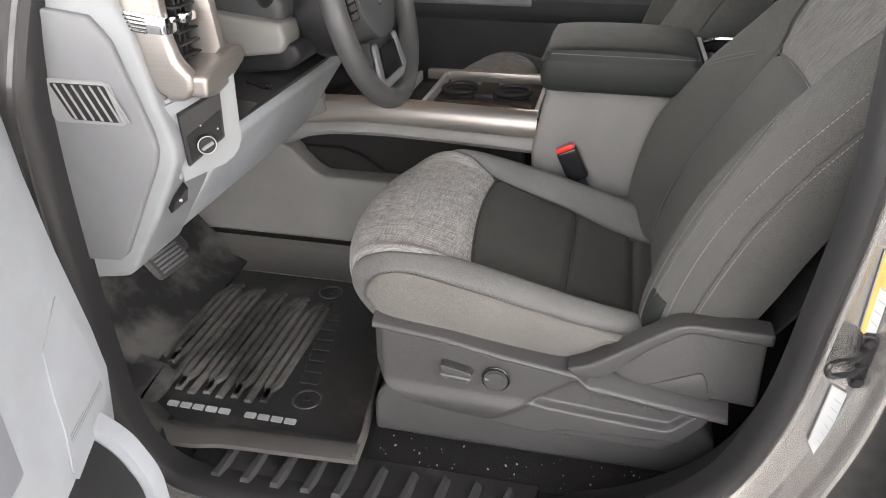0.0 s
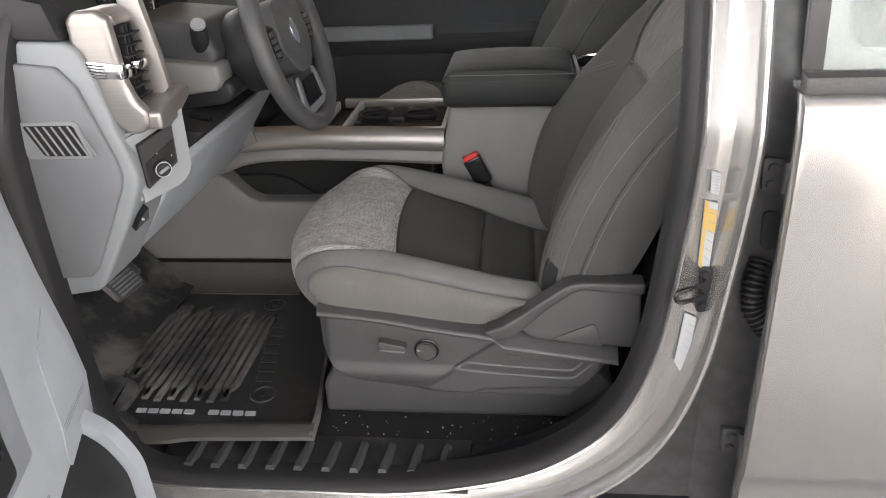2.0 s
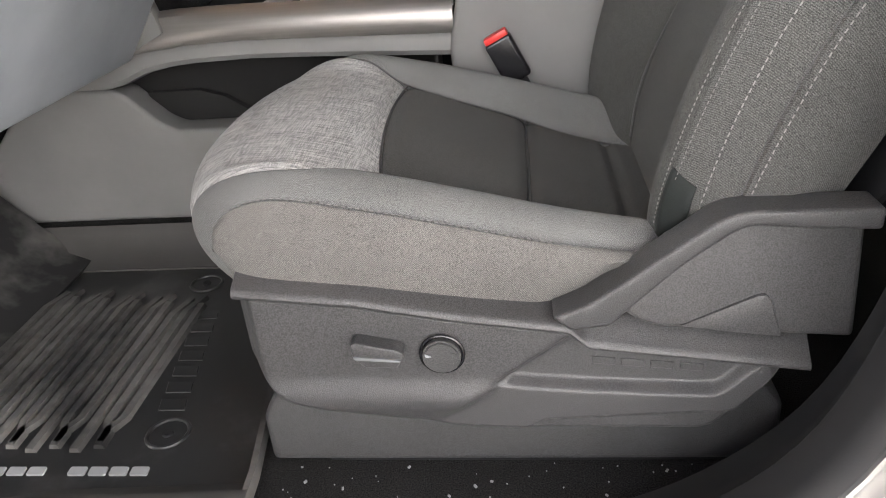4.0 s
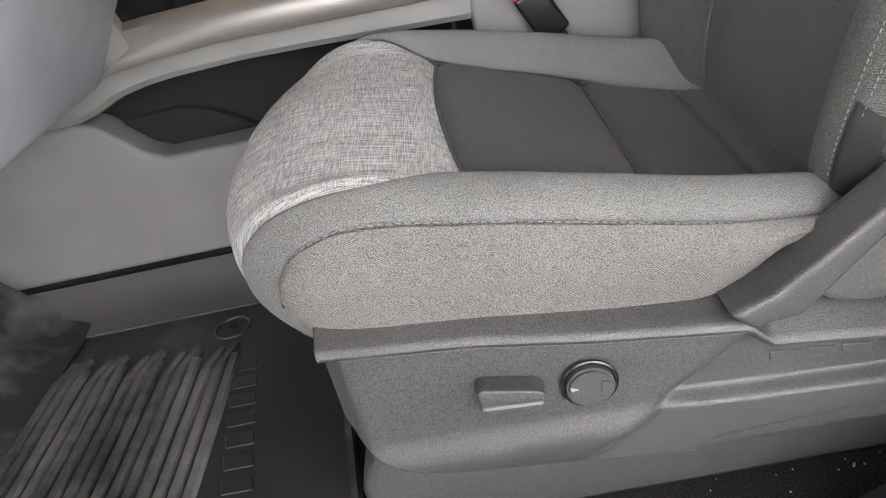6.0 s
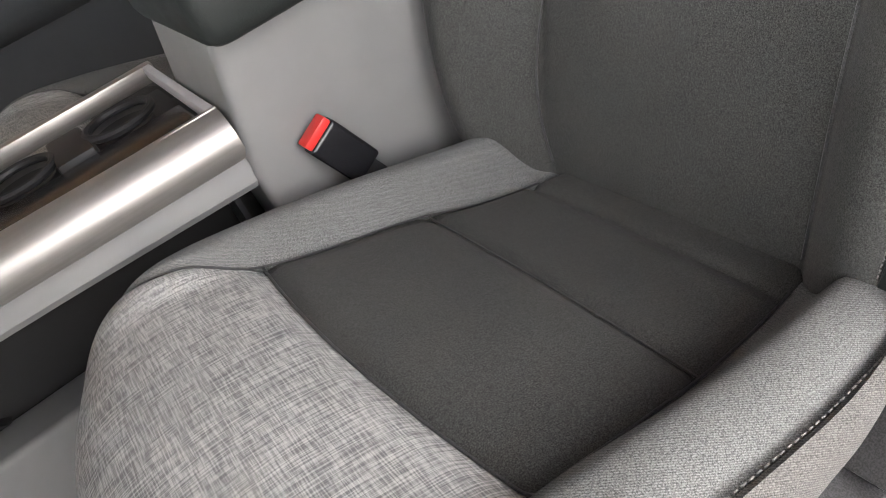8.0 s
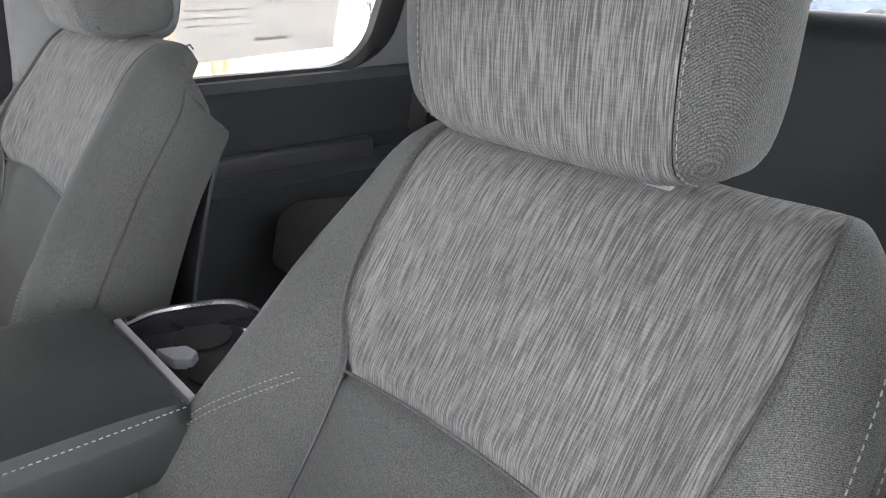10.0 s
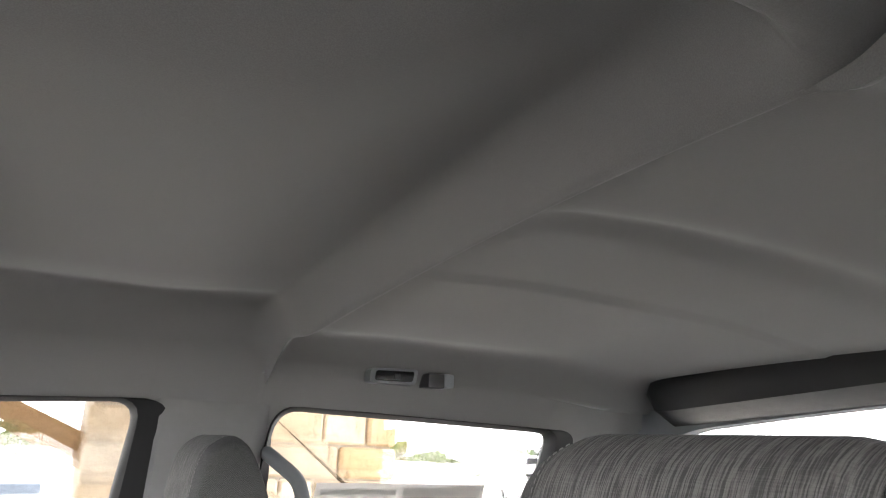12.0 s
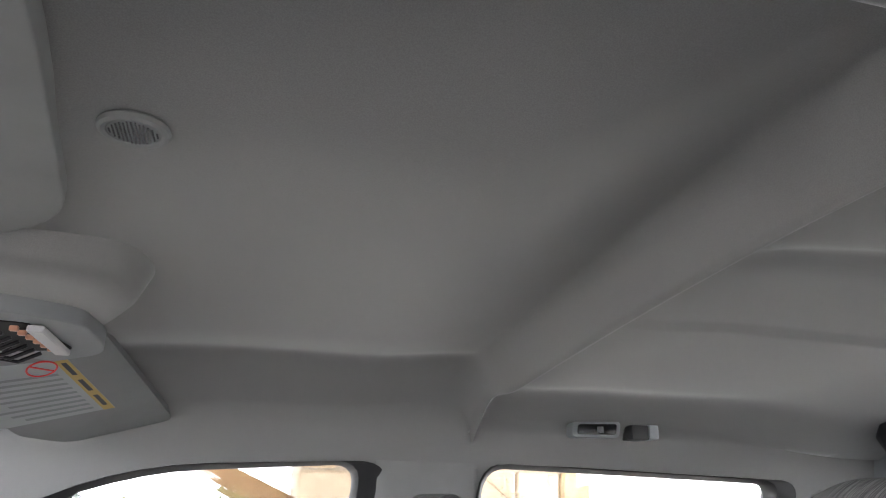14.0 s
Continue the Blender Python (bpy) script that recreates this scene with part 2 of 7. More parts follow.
def join(bm, one):
    if bm is None:
        return one
    me = bpy.data.meshes.new("tmp")
    one.to_mesh(me)
    one.free()
    bm.from_mesh(me)
    bpy.data.meshes.remove(me)
    return bm


def slab(points, axis, a, b, bevel=0.0, seg=2, bm=None, m=None):
    """A flat outline (pairs in the two other axes) given thickness from a to b along an axis."""
    one = bmesh.new()

    def at(p, d):
        return {"x": (d, p[0], p[1]), "y": (p[0], d, p[1]), "z": (p[0], p[1], d)}[axis]

    lo = [one.verts.new(at(p, a)) for p in points]
    hi = [one.verts.new(at(p, b)) for p in points]
    one.faces.new(lo)
    one.faces.new(hi[::-1])
    n = len(points)
    for i in range(n):
        one.faces.new((lo[i], lo[(i + 1) % n], hi[(i + 1) % n], hi[i]))
    bmesh.ops.recalc_face_normals(one, faces=one.faces)
    if bevel:
        bmesh.ops.bevel(one, geom=one.edges[:], offset=bevel, segments=seg, profile=0.6, affect="EDGES", clamp_overlap=True)
    if m:
        bmesh.ops.transform(one, matrix=m, verts=one.verts)
    return join(bm, one)


def catmull(pts, n, closed=False):
    """n points evenly spaced by length along a smooth curve through pts."""
    pts = [Vector(p) for p in pts]
    if closed:
        ext = [pts[-1]] + pts + pts[:2]
    else:
        ext = [pts[0] * 2 - pts[1]] + pts + [pts[-1] * 2 - pts[-2]]
    fine = []
    for i in range(1, len(ext) - 2):
        p0, p1, p2, p3 = ext[i - 1 : i + 3]
        for k in range(16):
            t = k / 16
            fine.append(0.5 * (2 * p1 + (p2 - p0) * t + (2 * p0 - 5 * p1 + 4 * p2 - p3) * t * t + (3 * p1 - p0 - 3 * p2 + p3) * t**3))
    fine.append(ext[-2].copy())
    length = [0.0]
    for a, b in zip(fine, fine[1:]):
        length.append(length[-1] + (b - a).length)
    out, j = [], 0
    for i in range(n):
        want = length[-1] * (i / n if closed else i / (n - 1))
        while j < len(fine) - 2 and length[j + 1] < want:
            j += 1
        f = (want - length[j]) / max(1e-9, length[j + 1] - length[j])
        out.append(fine[j].lerp(fine[j + 1], f))
    return out


def grid(rows, close=False, bm=None, cap=False):
    """Faces between rows of points; close joins the last row's ends."""
    bm = bm or bmesh.new()
    vs = [[bm.verts.new(p) for p in r] for r in rows]
    for a, b in zip(vs, vs[1:]):
        n = len(a)
        for i in range(n if close else n - 1):
            k = (i + 1) % n
            bm.faces.new((a[i], a[k], b[k], b[i]))
    if cap:
        bm.faces.new(vs[0][::-1])
        bm.faces.new(vs[-1])
    return bm


def tube(pts, r, n=10, closed=False, bm=None, flat=1.0):
    """A round bar along points; r is one radius or one per point."""
    pts = [Vector(p) for p in pts]
    rows, up = [], None
    for i, p in enumerate(pts):
        a = pts[i - 1] if i or closed else pts[i]
        b = pts[(i + 1) % len(pts)] if i < len(pts) - 1 or closed else pts[i]
        d = (b - a).normalized()
        if up is None:
            up = d.orthogonal().normalized()
        up = (up - d * up.dot(d)).normalized()
        side = d.cross(up)
        rad = r[i] if isinstance(r, (list, tuple)) else r
        rows.append([p + (up * math.cos(k * math.tau / n) + side * math.sin(k * math.tau / n) * flat) * rad for k in range(n)])
    if closed:
        rows.append(rows[0])
        bm = grid(rows, True, bm)
        bmesh.ops.remove_doubles(bm, verts=bm.verts, dist=1e-6)
        return bm
    return grid(rows, True, bm, True)


def thick(bm, t):
    """Gives a sheet a second skin, t behind its normals."""
    bmesh.ops.recalc_face_normals(bm, faces=bm.faces)
    bm.normal_update()
    rim = [e for e in bm.edges if e.is_boundary]
    faces = bm.faces[:]
    twin = {v: bm.verts.new(v.co - v.normal * t) for v in bm.verts[:]}
    for f in faces:
        bm.faces.new([twin[v] for v in reversed(f.verts)])
    for e in rim:
        a, b = e.verts
        bm.faces.new((a, b, twin[b], twin[a]))
    return bm


def disc(c, axis, r, depth, n=32, bevel=0.0, bm=None, ry=None):
    """A short round plug whose axis is a direction."""
    one = bmesh.new()
    bmesh.ops.create_cone(one, cap_ends=True, segments=n, radius1=r, radius2=r, depth=depth)
    if ry:
        bmesh.ops.scale(one, vec=(1, ry / r, 1), verts=one.verts)
    if bevel:
        bmesh.ops.bevel(one, geom=[e for e in one.edges if abs(e.verts[0].co.z - e.verts[1].co.z) < 1e-6], offset=bevel, segments=2, affect="EDGES")
    turn = Vector((0, 0, 1)).rotation_difference(Vector(axis)).to_matrix().to_4x4()
    bmesh.ops.transform(one, matrix=Matrix.Translation(c) @ turn, verts=one.verts)
    return join(bm, one)


def ring(c, axis, r, w, n=40, bm=None):
    turn = Vector((0, 0, 1)).rotation_difference(Vector(axis)).to_matrix()
    pts = [Vector(c) + turn @ Vector((r * math.cos(k * math.tau / n), r * math.sin(k * math.tau / n), 0)) for k in range(n)]
    return tube(pts, w, 8, True, bm)


def stitches(curve, normals, length=0.0045, gap=0.003, w=0.0006):
    """Short raised threads along a line of points."""
    bm = bmesh.new()
    step, along = length + gap, 0.0
    for i in range(len(curve) - 1):
        a, b = curve[i], curve[i + 1]
        seg = (b - a).length
        d = (b - a) / max(seg, 1e-9)
        while along < seg:
            p = a + d * along
            n = normals[i].normalized()
            s = d.cross(n) * w
            lift, up = n * 0.0004, n * 0.0012
            e = d * length
            q = [p - s + lift, p + s + lift, p + e + s + lift, p + e - s + lift]
            lo = [bm.verts.new(v) for v in q]
            hi = [bm.verts.new(v + up - (v - (p + e / 2)) * 0.25) for v in q]
            bm.faces.new(hi)
            for k in range(4):
                bm.faces.new((lo[k], lo[(k + 1) % 4], hi[(k + 1) % 4], hi[k]))
            along += step
        along -= seg
    return bm


def lerp(a, b, t):
    return a + (b - a) * t


def table(t, rows):
    """A smooth value by t from rows of (t, value)."""
    if t <= rows[0][0]:
        return rows[0][1]
    for (a, x), (b, y) in zip(rows, rows[1:]):
        if t <= b:
            f = (t - a) / (b - a)
            return x + (y - x) * f * f * (3 - 2 * f)
    return rows[-1][1]


def curve(t, rows):
    """A value by t along a smooth curve through rows of (t, value), with no flat spots at the rows."""
    if t <= rows[0][0]:
        return rows[0][1]
    if t >= rows[-1][0]:
        return rows[-1][1]
    i = next(k for k in range(len(rows) - 1) if t <= rows[k + 1][0])

    def slope(k):
        (a, x), (b, y) = rows[max(k - 1, 0)], rows[min(k + 1, len(rows) - 1)]
        return (y - x) / (b - a)

    (a, x), (b, y) = rows[i], rows[i + 1]
    h = b - a
    f = (t - a) / h
    return x * (1 + 2 * f) * (1 - f) ** 2 + slope(i) * h * f * (1 - f) ** 2 + y * f * f * (3 - 2 * f) + slope(i + 1) * h * f * f * (f - 1)


def smooth(a, b, t):
    f = min(1, max(0, (t - a) / (b - a)))
    return f * f * (3 - 2 * f)


# ---- large structure: cab shell ----
MID = 0.93  # the cab's middle line


def lean(z):
    """How far the cab's sides lean in above the belt line."""
    return 0.0 if z < 0.72 else 0.30 * min(z - 0.72, 0.28) + 0.06 * max(0.0, z - 1.0)


def structure(name, bm, material, label="", angle=40):
    return tagged(link(name, bm, material, None, "", angle), label, "", "", "structure")


# floor with carpet
bm = slab([(-1.05, 0.13), (0.98, 0.13), (0.98, 0.02), (2.0, 0.02), (2.0, 1.84), (-1.05, 1.84)], "z", -0.06, 0.0)
structure("floor", bm, M["carpet"], "black loop carpet on the cab floor")

# raised toe board towards the firewall
bm = slab([(-0.56, 0.0), (-0.95, 0.42), (-1.05, 0.42), (-1.05, 0.0)], "y", 0.14, 1.80)
structure("wall_front", bm, M["carpet"], "black carpeted toe board under the dash")

# door opening: a lofted body flange round the opening
OPENING = [(-0.22, 1.10), (-0.296, 0.953), (-0.338, 0.865), (-0.366, 0.671), (-0.368, 0.422), (-0.362, 0.267), (-0.344, 0.098), (-0.29, 0.012), (-0.2, -0.016), (0.05, -0.018), (0.268, -0.014), (0.476, 0.03), (0.6, 0.098), (0.68, 0.19), (0.727, 0.33), (0.748, 0.5), (0.762, 0.678), (0.766, 0.933), (0.762, 1.15), (0.74, 1.25), (0.68, 1.285), (0.4, 1.29), (0.1, 1.26)]
_o = catmull([(x, 0, z) for x, z in OPENING], 130)


def flange(section, pts=_o):
    """A surface swept round the door opening; section: (outward distance, y)."""
    rows = []
    for i, p in enumerate(pts):
        d = (pts[min(i + 1, len(pts) - 1)] - pts[max(i - 1, 0)]).normalized()
        out = Vector((-d.z, 0, d.x))
        if out.dot(Vector((0.2, 0, 0.6)) - p) > 0:
            out = -out
        rows.append([p + out * a + Vector((0, b + lean((p + out * a).z), 0)) for a, b in section])
    return grid(rows)


SEAL = [(-0.012, 0.06), (-0.014, 0.02), (-0.008, 0.004), (0.002, -0.002), (0.012, 0.003), (0.016, 0.012)]
structure("trim_door_seal", thick(flange(SEAL), 0.003), M["rubber"], "black rubber door seal round the opening")
BODY = [(0.012, 0.03), (0.016, 0.012), (0.022, 0.008), (0.032, 0.016), (0.05, 0.02), (0.064, 0.019), (0.071, 0.010), (0.076, -0.006), (0.081, -0.022), (0.087, -0.031), (0.092, -0.032), (0.0965, -0.027)]
_front = [i for i, p in enumerate(_o) if p.x < -0.27]
structure("wall_door_frame", thick(flange(BODY, _o[_front[-1]:]), 0.004), M["paint"], "silver painted body flange round the open doorway")
# Darkened silver stands for the shade on the front pillar and flange return.
structure("wall_hinge_pillar", thick(flange(BODY[:8], _o[:_front[-1] + 1]), 0.004), M["jamb"], "silver hinge pillar at the front of the doorway, toned as in shade")
structure("trim_flange_return", thick(flange([(0.0975, -0.0265), (0.101, -0.01), (0.103, 0.03), (0.104, 0.08)], _o[_front[-1]:]), 0.004), M["jamb"], "inner return of the body flange, toned as in shade")
# body behind the flange, out to the rear door
rows = []
for i, p in enumerate(_o):
    if p.x < 0.2 or p.z > 1.2:
        continue
    d = (_o[min(i + 1, 129)] - _o[i - 1]).normalized()
    out = Vector((d.z, 0, -d.x))
    if out.dot(Vector((0.2, 0, 0.6)) - p) > 0:
        out = -out
    a = p + out * 0.100
    reach = min((0.97 - a.x) / max(out.x, 1e-6), (a.z + 0.5) / max(-out.z, 1e-6))
    b = a + out * max(0.01, reach)
    rows.append([(q.x, 0.07 + lean(q.z), q.z) for q in (a, a.lerp(b, 0.3), a.lerp(b, 0.65), b)])
structure("wall_pillar_lower", thick(grid(rows), 0.004), M["jamb"], "silver body side behind the flange, toned as in shade")

# dark inner trim of the lower rear corner and sill side
structure("trim_sill_inner", thick(flange([(-0.006, 0.055), (0.004, 0.075), (0.02, 0.10), (0.03, 0.14)], [p for p in _o[36:112] if p.z < 0.8]), 0.004), M["dark"], "black plastic inner trim along the sill and pillar")

# rocker panel below the doorway
bm = slab([(-0.05, -0.5), (-0.05, -0.14), (-0.04, -0.125), (0.04, -0.125), (0.04, -0.5)], "x", -0.5, 2.1, 0.01)
structure("wall_rocker", bm, M["paint"], "silver painted rocker panel")

# B pillar outer face in the gap ahead of the rear door
bm = grid([[(x, y + lean(z), z) for x, y in ((0.835, 0.075), (0.85, 0.066), (0.87, 0.062), (0.90, 0.06), (0.93, 0.058), (0.96, 0.06))] for z in [-0.14 + 0.08 * k for k in range(18)]])
structure("wall_pillar", thick(bm, 0.004), M["jamb"], "silver pillar between the doors, toned as in shade")
# inner trim of the driver's pillar
bm = grid([[(x, y + lean(z), z) for x, y in ((0.775, 0.045), (0.785, 0.062), (0.80, 0.068), (0.90, 0.066), (0.935, 0.06), (0.945, 0.03))] for z in [0.40 + 0.05 * k for k in range(18)]])
thick(bm, 0.004)
structure("trim_pillar_inner", bm, M["panel"], "grey plastic trim inside the pillar")


def cut_wall(outline, holes, place, t, material, name, label):
    """A wall with real openings; place maps a pair and a depth into the world."""
    bm = bmesh.new()
    edges = []
    for loop in [outline] + holes:
        vs = [bm.verts.new((*p, 0)) for p in loop]
        edges += [bm.edges.new((vs[i], vs[(i + 1) % len(vs)])) for i in range(len(vs))]
    bmesh.ops.triangle_fill(bm, edges=edges, use_beauty=True, use_dissolve=False)
    r = bmesh.ops.extrude_face_region(bm, geom=bm.faces[:])
    top = {v for v in r["geom"] if isinstance(v, bmesh.types.BMVert)}
    for v in bm.verts:
        v.co = Vector(place(v.co.x, v.co.y, t if v in top else 0.0))
    return structure(name, bm, material, label)


def rounded(pts, r, n=5):
    """A polygon with rounded corners; r is one radius or one per corner."""
    out = []
    for i, p in enumerate(pts):
        p, a, b = Vector(p), Vector(pts[i - 1]), Vector(pts[(i + 1) % len(pts)])
        q = r[i] if isinstance(r, (list, tuple)) else r
        s, e = p + (a - p).normalized() * q, p + (b - p).normalized() * q
        for k in range(n + 1):
            t = k / n
            out.append(tuple((s * (1 - t) ** 2 + p * 2 * t * (1 - t) + e * t * t)))
    return out


def right_y(z):
    """The passenger side's inner face."""
    return 1.69 + 0.26 * (1.25 - z)


FRONT_WIN = rounded([(-0.42, 0.80), (0.675, 0.79), (0.705, 1.258), (0.25, 1.232), (0.02, 1.13)], [0.04, 0.04, 0.05, 0.15, 0.15])
REAR_WIN = rounded([(1.00, 0.785), (1.54, 0.78), (1.64, 0.83), (1.71, 1.245), (0.965, 1.262), (0.955, 1.1)], [0.03, 0.06, 0.08, 0.045, 0.06, 0.02])
cut_wall([(-1.0, 0.0), (2.05, 0.0), (2.05, 1.37), (0.10, 1.37), (-0.15, 1.2), (-1.0, 0.86)], [FRONT_WIN, REAR_WIN], lambda a, b, d: (a, right_y(b) + d, b), 0.05, M["headliner"], "wall_right", "grey upper trim of the passenger side with two window openings")


def window_trim(win, name, w=0.021, out=0.012):
    c = Vector((sum(p[0] for p in win) / len(win), sum(p[1] for p in win) / len(win)))
    half = max(p[0] for p in win) - c.x
    rows = []
    for a, b in win:
        p = Vector((a, b))
        d = (c - p).normalized()
        q = p + d * (0.007 if p.y > 1.19 else w)
        o = p + Vector((0.055 * smooth(0.55, 0.95, (p.x - c.x) / half), 0))
        rows.append([(o.x, right_y(o.y) - 0.004, o.y), (p.x, right_y(p.y) - 0.010, p.y), (q.x, right_y(q.y) + 0.002, q.y), (q.x, right_y(q.y) + 0.03, q.y)])
    rows.append(rows[0])
    return structure(name, thick(grid(rows), 0.003), M["rubber"], "black rubber window channel")


window_trim(FRONT_WIN, "trim_window_front")
window_trim(REAR_WIN, "trim_window_rear")


def pane(name, pts, label):
    bm = bmesh.new()
    bm.faces.new([bm.verts.new(p) for p in pts])
    bmesh.ops.solidify(bm, geom=bm.faces[:], thickness=0.004)
    ob = structure(name, bm, M["glass"], label)
    ob.visible_shadow = False
    return ob


pane("window_1", [(a, right_y(b) + 0.028, b) for a, b in FRONT_WIN], "clear side window glass of the passenger door")
pane("window_2", [(a, right_y(b) + 0.028, b) for a, b in REAR_WIN], "clear side window glass of the rear passenger door")

# lower dark door panels of the passenger side
bm = bmesh.new()
for lo, hi in ((-0.62, 0.73), (0.97, 1.78)):
    rows = []
    for s, z in ((0.0, 0.0), (-0.03, 0.02), (-0.04, 0.30), (-0.02, 0.33), (-0.02, 0.48), (-0.06, 0.50), (-0.075, 0.525), (-0.075, 0.565), (-0.05, 0.585), (-0.025, 0.595), (-0.02, 0.70), (-0.035, 0.765), (-0.02, 0.785), (0.004, 0.787)):
        rows.append([(x, right_y(z) + s - 0.004, z) for x in [lerp(lo, hi, k / 12) for k in range(13)]])
    grid(rows, bm=bm)
structure("door_1", thick(bm, 0.004), M["charcoal"], "black plastic lower door panels on the passenger side")
for n, (lo, hi) in enumerate(((-0.28, 0.165), (1.10, 1.62))):
    bm = box((lo, right_y(0.56) - 0.09, 0.545), (hi, right_y(0.56) - 0.05, 0.60), 0.012, 3)
    structure("trim_armrest_%s" % ("front", "rear")[n], bm, M["panel"] if n == 0 else M["valance"], "grey armrest trim bar on the door panel")

# B pillar trim, passenger side
bm = grid([[(x, right_y(z) + y * (1 - 1.2 * smooth(1.12, 1.30, z)), z) for x, y in ((0.735, 0.006), (0.745, -0.022), (0.77, -0.036), (0.92, -0.036), (0.945, -0.022), (0.955, 0.006))] for z in [0.30 + 0.05 * k for k in range(22)]])
structure("trim_pillar_right", thick(bm, 0.004), M["pillar"], "grey pillar trim between the passenger windows")

# rear wall with its window
BACK_WIN = rounded([(0.33, 0.955), (1.53, 0.955), (1.58, 1.235), (1.50, 1.262), (1.10, 1.302), (0.75, 1.326), (0.41, 1.322), (0.28, 1.275)], [0.05, 0.05, 0.04, 0.05, 0.2, 0.2, 0.08, 0.06])
cut_wall([(0.02, -0.05), (1.84, -0.05), (1.84, 0.8), (1.66, 1.40), (0.20, 1.40), (0.02, 0.8)], [BACK_WIN], lambda a, b, d: (2.0 + d + 0.06 * (0.95 - b), a, b), 0.05, M["panel"], "wall_rear", "grey rear cab wall with the back window")
pane("window_3", [(2.03 + 0.06 * (0.95 - b), a, b) for a, b in BACK_WIN], "clear back window glass")

# driver's side behind the pillar: inner wall with window opening, and roof rail
SIDE_WIN = rounded([(0.99, 0.825), (1.60, 0.825), (1.70, 1.245), (0.97, 1.255)], 0.05)
cut_wall([(0.93, -0.1), (2.05, -0.1), (2.05, 1.40), (0.93, 1.40)], [SIDE_WIN], lambda a, b, d: (a, 0.03 + lean(b) - d, b), 0.04, M["headliner"], "wall_left", "grey trim of the rear driver side")
bm = grid([[(x, y, z) for x in [-0.2 + 0.1 * k for k in range(23)]] for y, z in ((0.125, 1.29), (0.10, 1.30), (0.09, 1.33), (0.11, 1.39), (0.16, 1.47), (0.30, 1.54))])
structure("wall_roof_rail", thick(bm, 0.004), M["paint"], "silver roof rail over the doorway")


# ---- ceiling ----
def roof_z(x, y):
    """The headliner: a crowned sheet with a padded cross rib, a recess before it and a dished rear panel."""
    s = (y - MID) / (0.82 if y < MID else 0.74)
    side = abs(s)
    z = 1.474 - 0.03 * s * s - 0.10 * smooth(0.72, 1.02, side) ** 1.5
    lift = curve(y, [(0.13, 0.0), (0.22, 0.022), (0.365, 0.044), (0.45, 0.043), (0.65, 0.034), (0.85, 0.021), (0.98, 0.012), (1.17, 0.0), (1.40, -0.010), (1.52, 0.004), (1.64, 0.016), (1.72, 0.0)])
    z += lift * max(smooth(0.60, 0.86, x), smooth(0.25, 0.60, x) * smooth(0.62, 0.44, y)) * smooth(1.75, 1.2, x)
    z -= 0.05 * smooth(0.45, -0.25, x)
    back = 1 - 0.12 * smooth(0.938, 1.16, x)
    fade = 1 - 0.55 * smooth(0.75, 1.0, side)
    z -= 0.007 * math.exp(-(((x - 0.93) / 0.014) ** 2)) * smooth(1.70, 1.55, y) * smooth(0.33, 0.39, y)
    if x > 0.93:
        # a rounded roll behind the crest, then the rear panel
        z -= 0.064 * back * fade - 0.012 * smooth(0.0, 0.022, x - 0.93)
        d = smooth(0.94, 1.02, x)
        z -= d * 0.004 * smooth(0.085, 0.10, y - MID)
        z += d * 0.010 * math.exp(-(((y - 0.765 + 0.05 * (x - 0.93)) / (0.022 + 0.03 * (x - 0.93))) ** 2))
        z -= 0.012 * math.exp(-(((y - 0.37) / 0.025) ** 2)) * smooth(1.35, 0.95, x)
        z -= 0.03 * smooth(1.5, 1.9, x)
    else:
        # inside the rib: steep behind the crest, curving over into a trough, then down again to the flat middle field
        a, b = 0.93 - x, y - 0.365
        h = max(0.0, 0.12 - abs(a - b)) / 0.12
        d = min(a, b) - 0.024 * h * h
        side_trough = smooth(1.66, 1.28, y)
        up = min(1.0, max(0.0, d / 0.062))
        rise = 0.070 * (1 - (1 - up) ** 2.3)
        field = 0.038 * smooth(0.05, 0.28, d) * side_trough
        z += (-0.064 + rise - field) * fade if d > 0 else -0.064 * (1 - 0.6 * smooth(0.0, -0.07, d))
    return z


xs = sorted({round(-0.10 + 0.03 * k, 4) for k in range(72)} | {round(0.80 + 0.005 * k, 4) for k in range(34)} | {0.9275, 0.9325})
xs = [x for x in xs if x <= 2.0]
ys = sorted({round(0.13 + 0.0167 * k, 4) for k in range(92)} | {round(0.34 + 0.005 * k, 4) for k in range(32)})
rows = [[(x, y, roof_z(x, y)) for y in ys] for x in xs]
for r in rows:  # roll down to the side walls
    x = r[0][0]
    r.insert(0, (x, 0.122, 1.30))
    r.append((x, right_y(1.325) - 0.006, 1.325))
    r.append((x, right_y(1.262) - 0.004, 1.262))
tagged(link("ceiling", thick(grid(rows), 0.006), M["headliner"], None, "", 75), "grey cloth headliner with a cross rib", "", "", "structure")
bm = slab([(0.14, 1.535), (0.40, 1.572), (1.50, 1.572), (1.76, 1.535), (1.76, 1.570), (1.50, 1.610), (0.40, 1.610), (0.14, 1.570)], "x", -0.2, 2.1, 0.004)
structure("wall_roof", bm, M["paint"], "silver painted outer roof")
# header above the windscreen
bm = slab([(-0.16, 1.36), (-0.02, 1.425), (-0.02, 1.57), (-0.2, 1.57)], "y", 0.2, 1.68, 0.008)
structure("wall_header", bm, M["headliner"], "grey header above the windscreen")
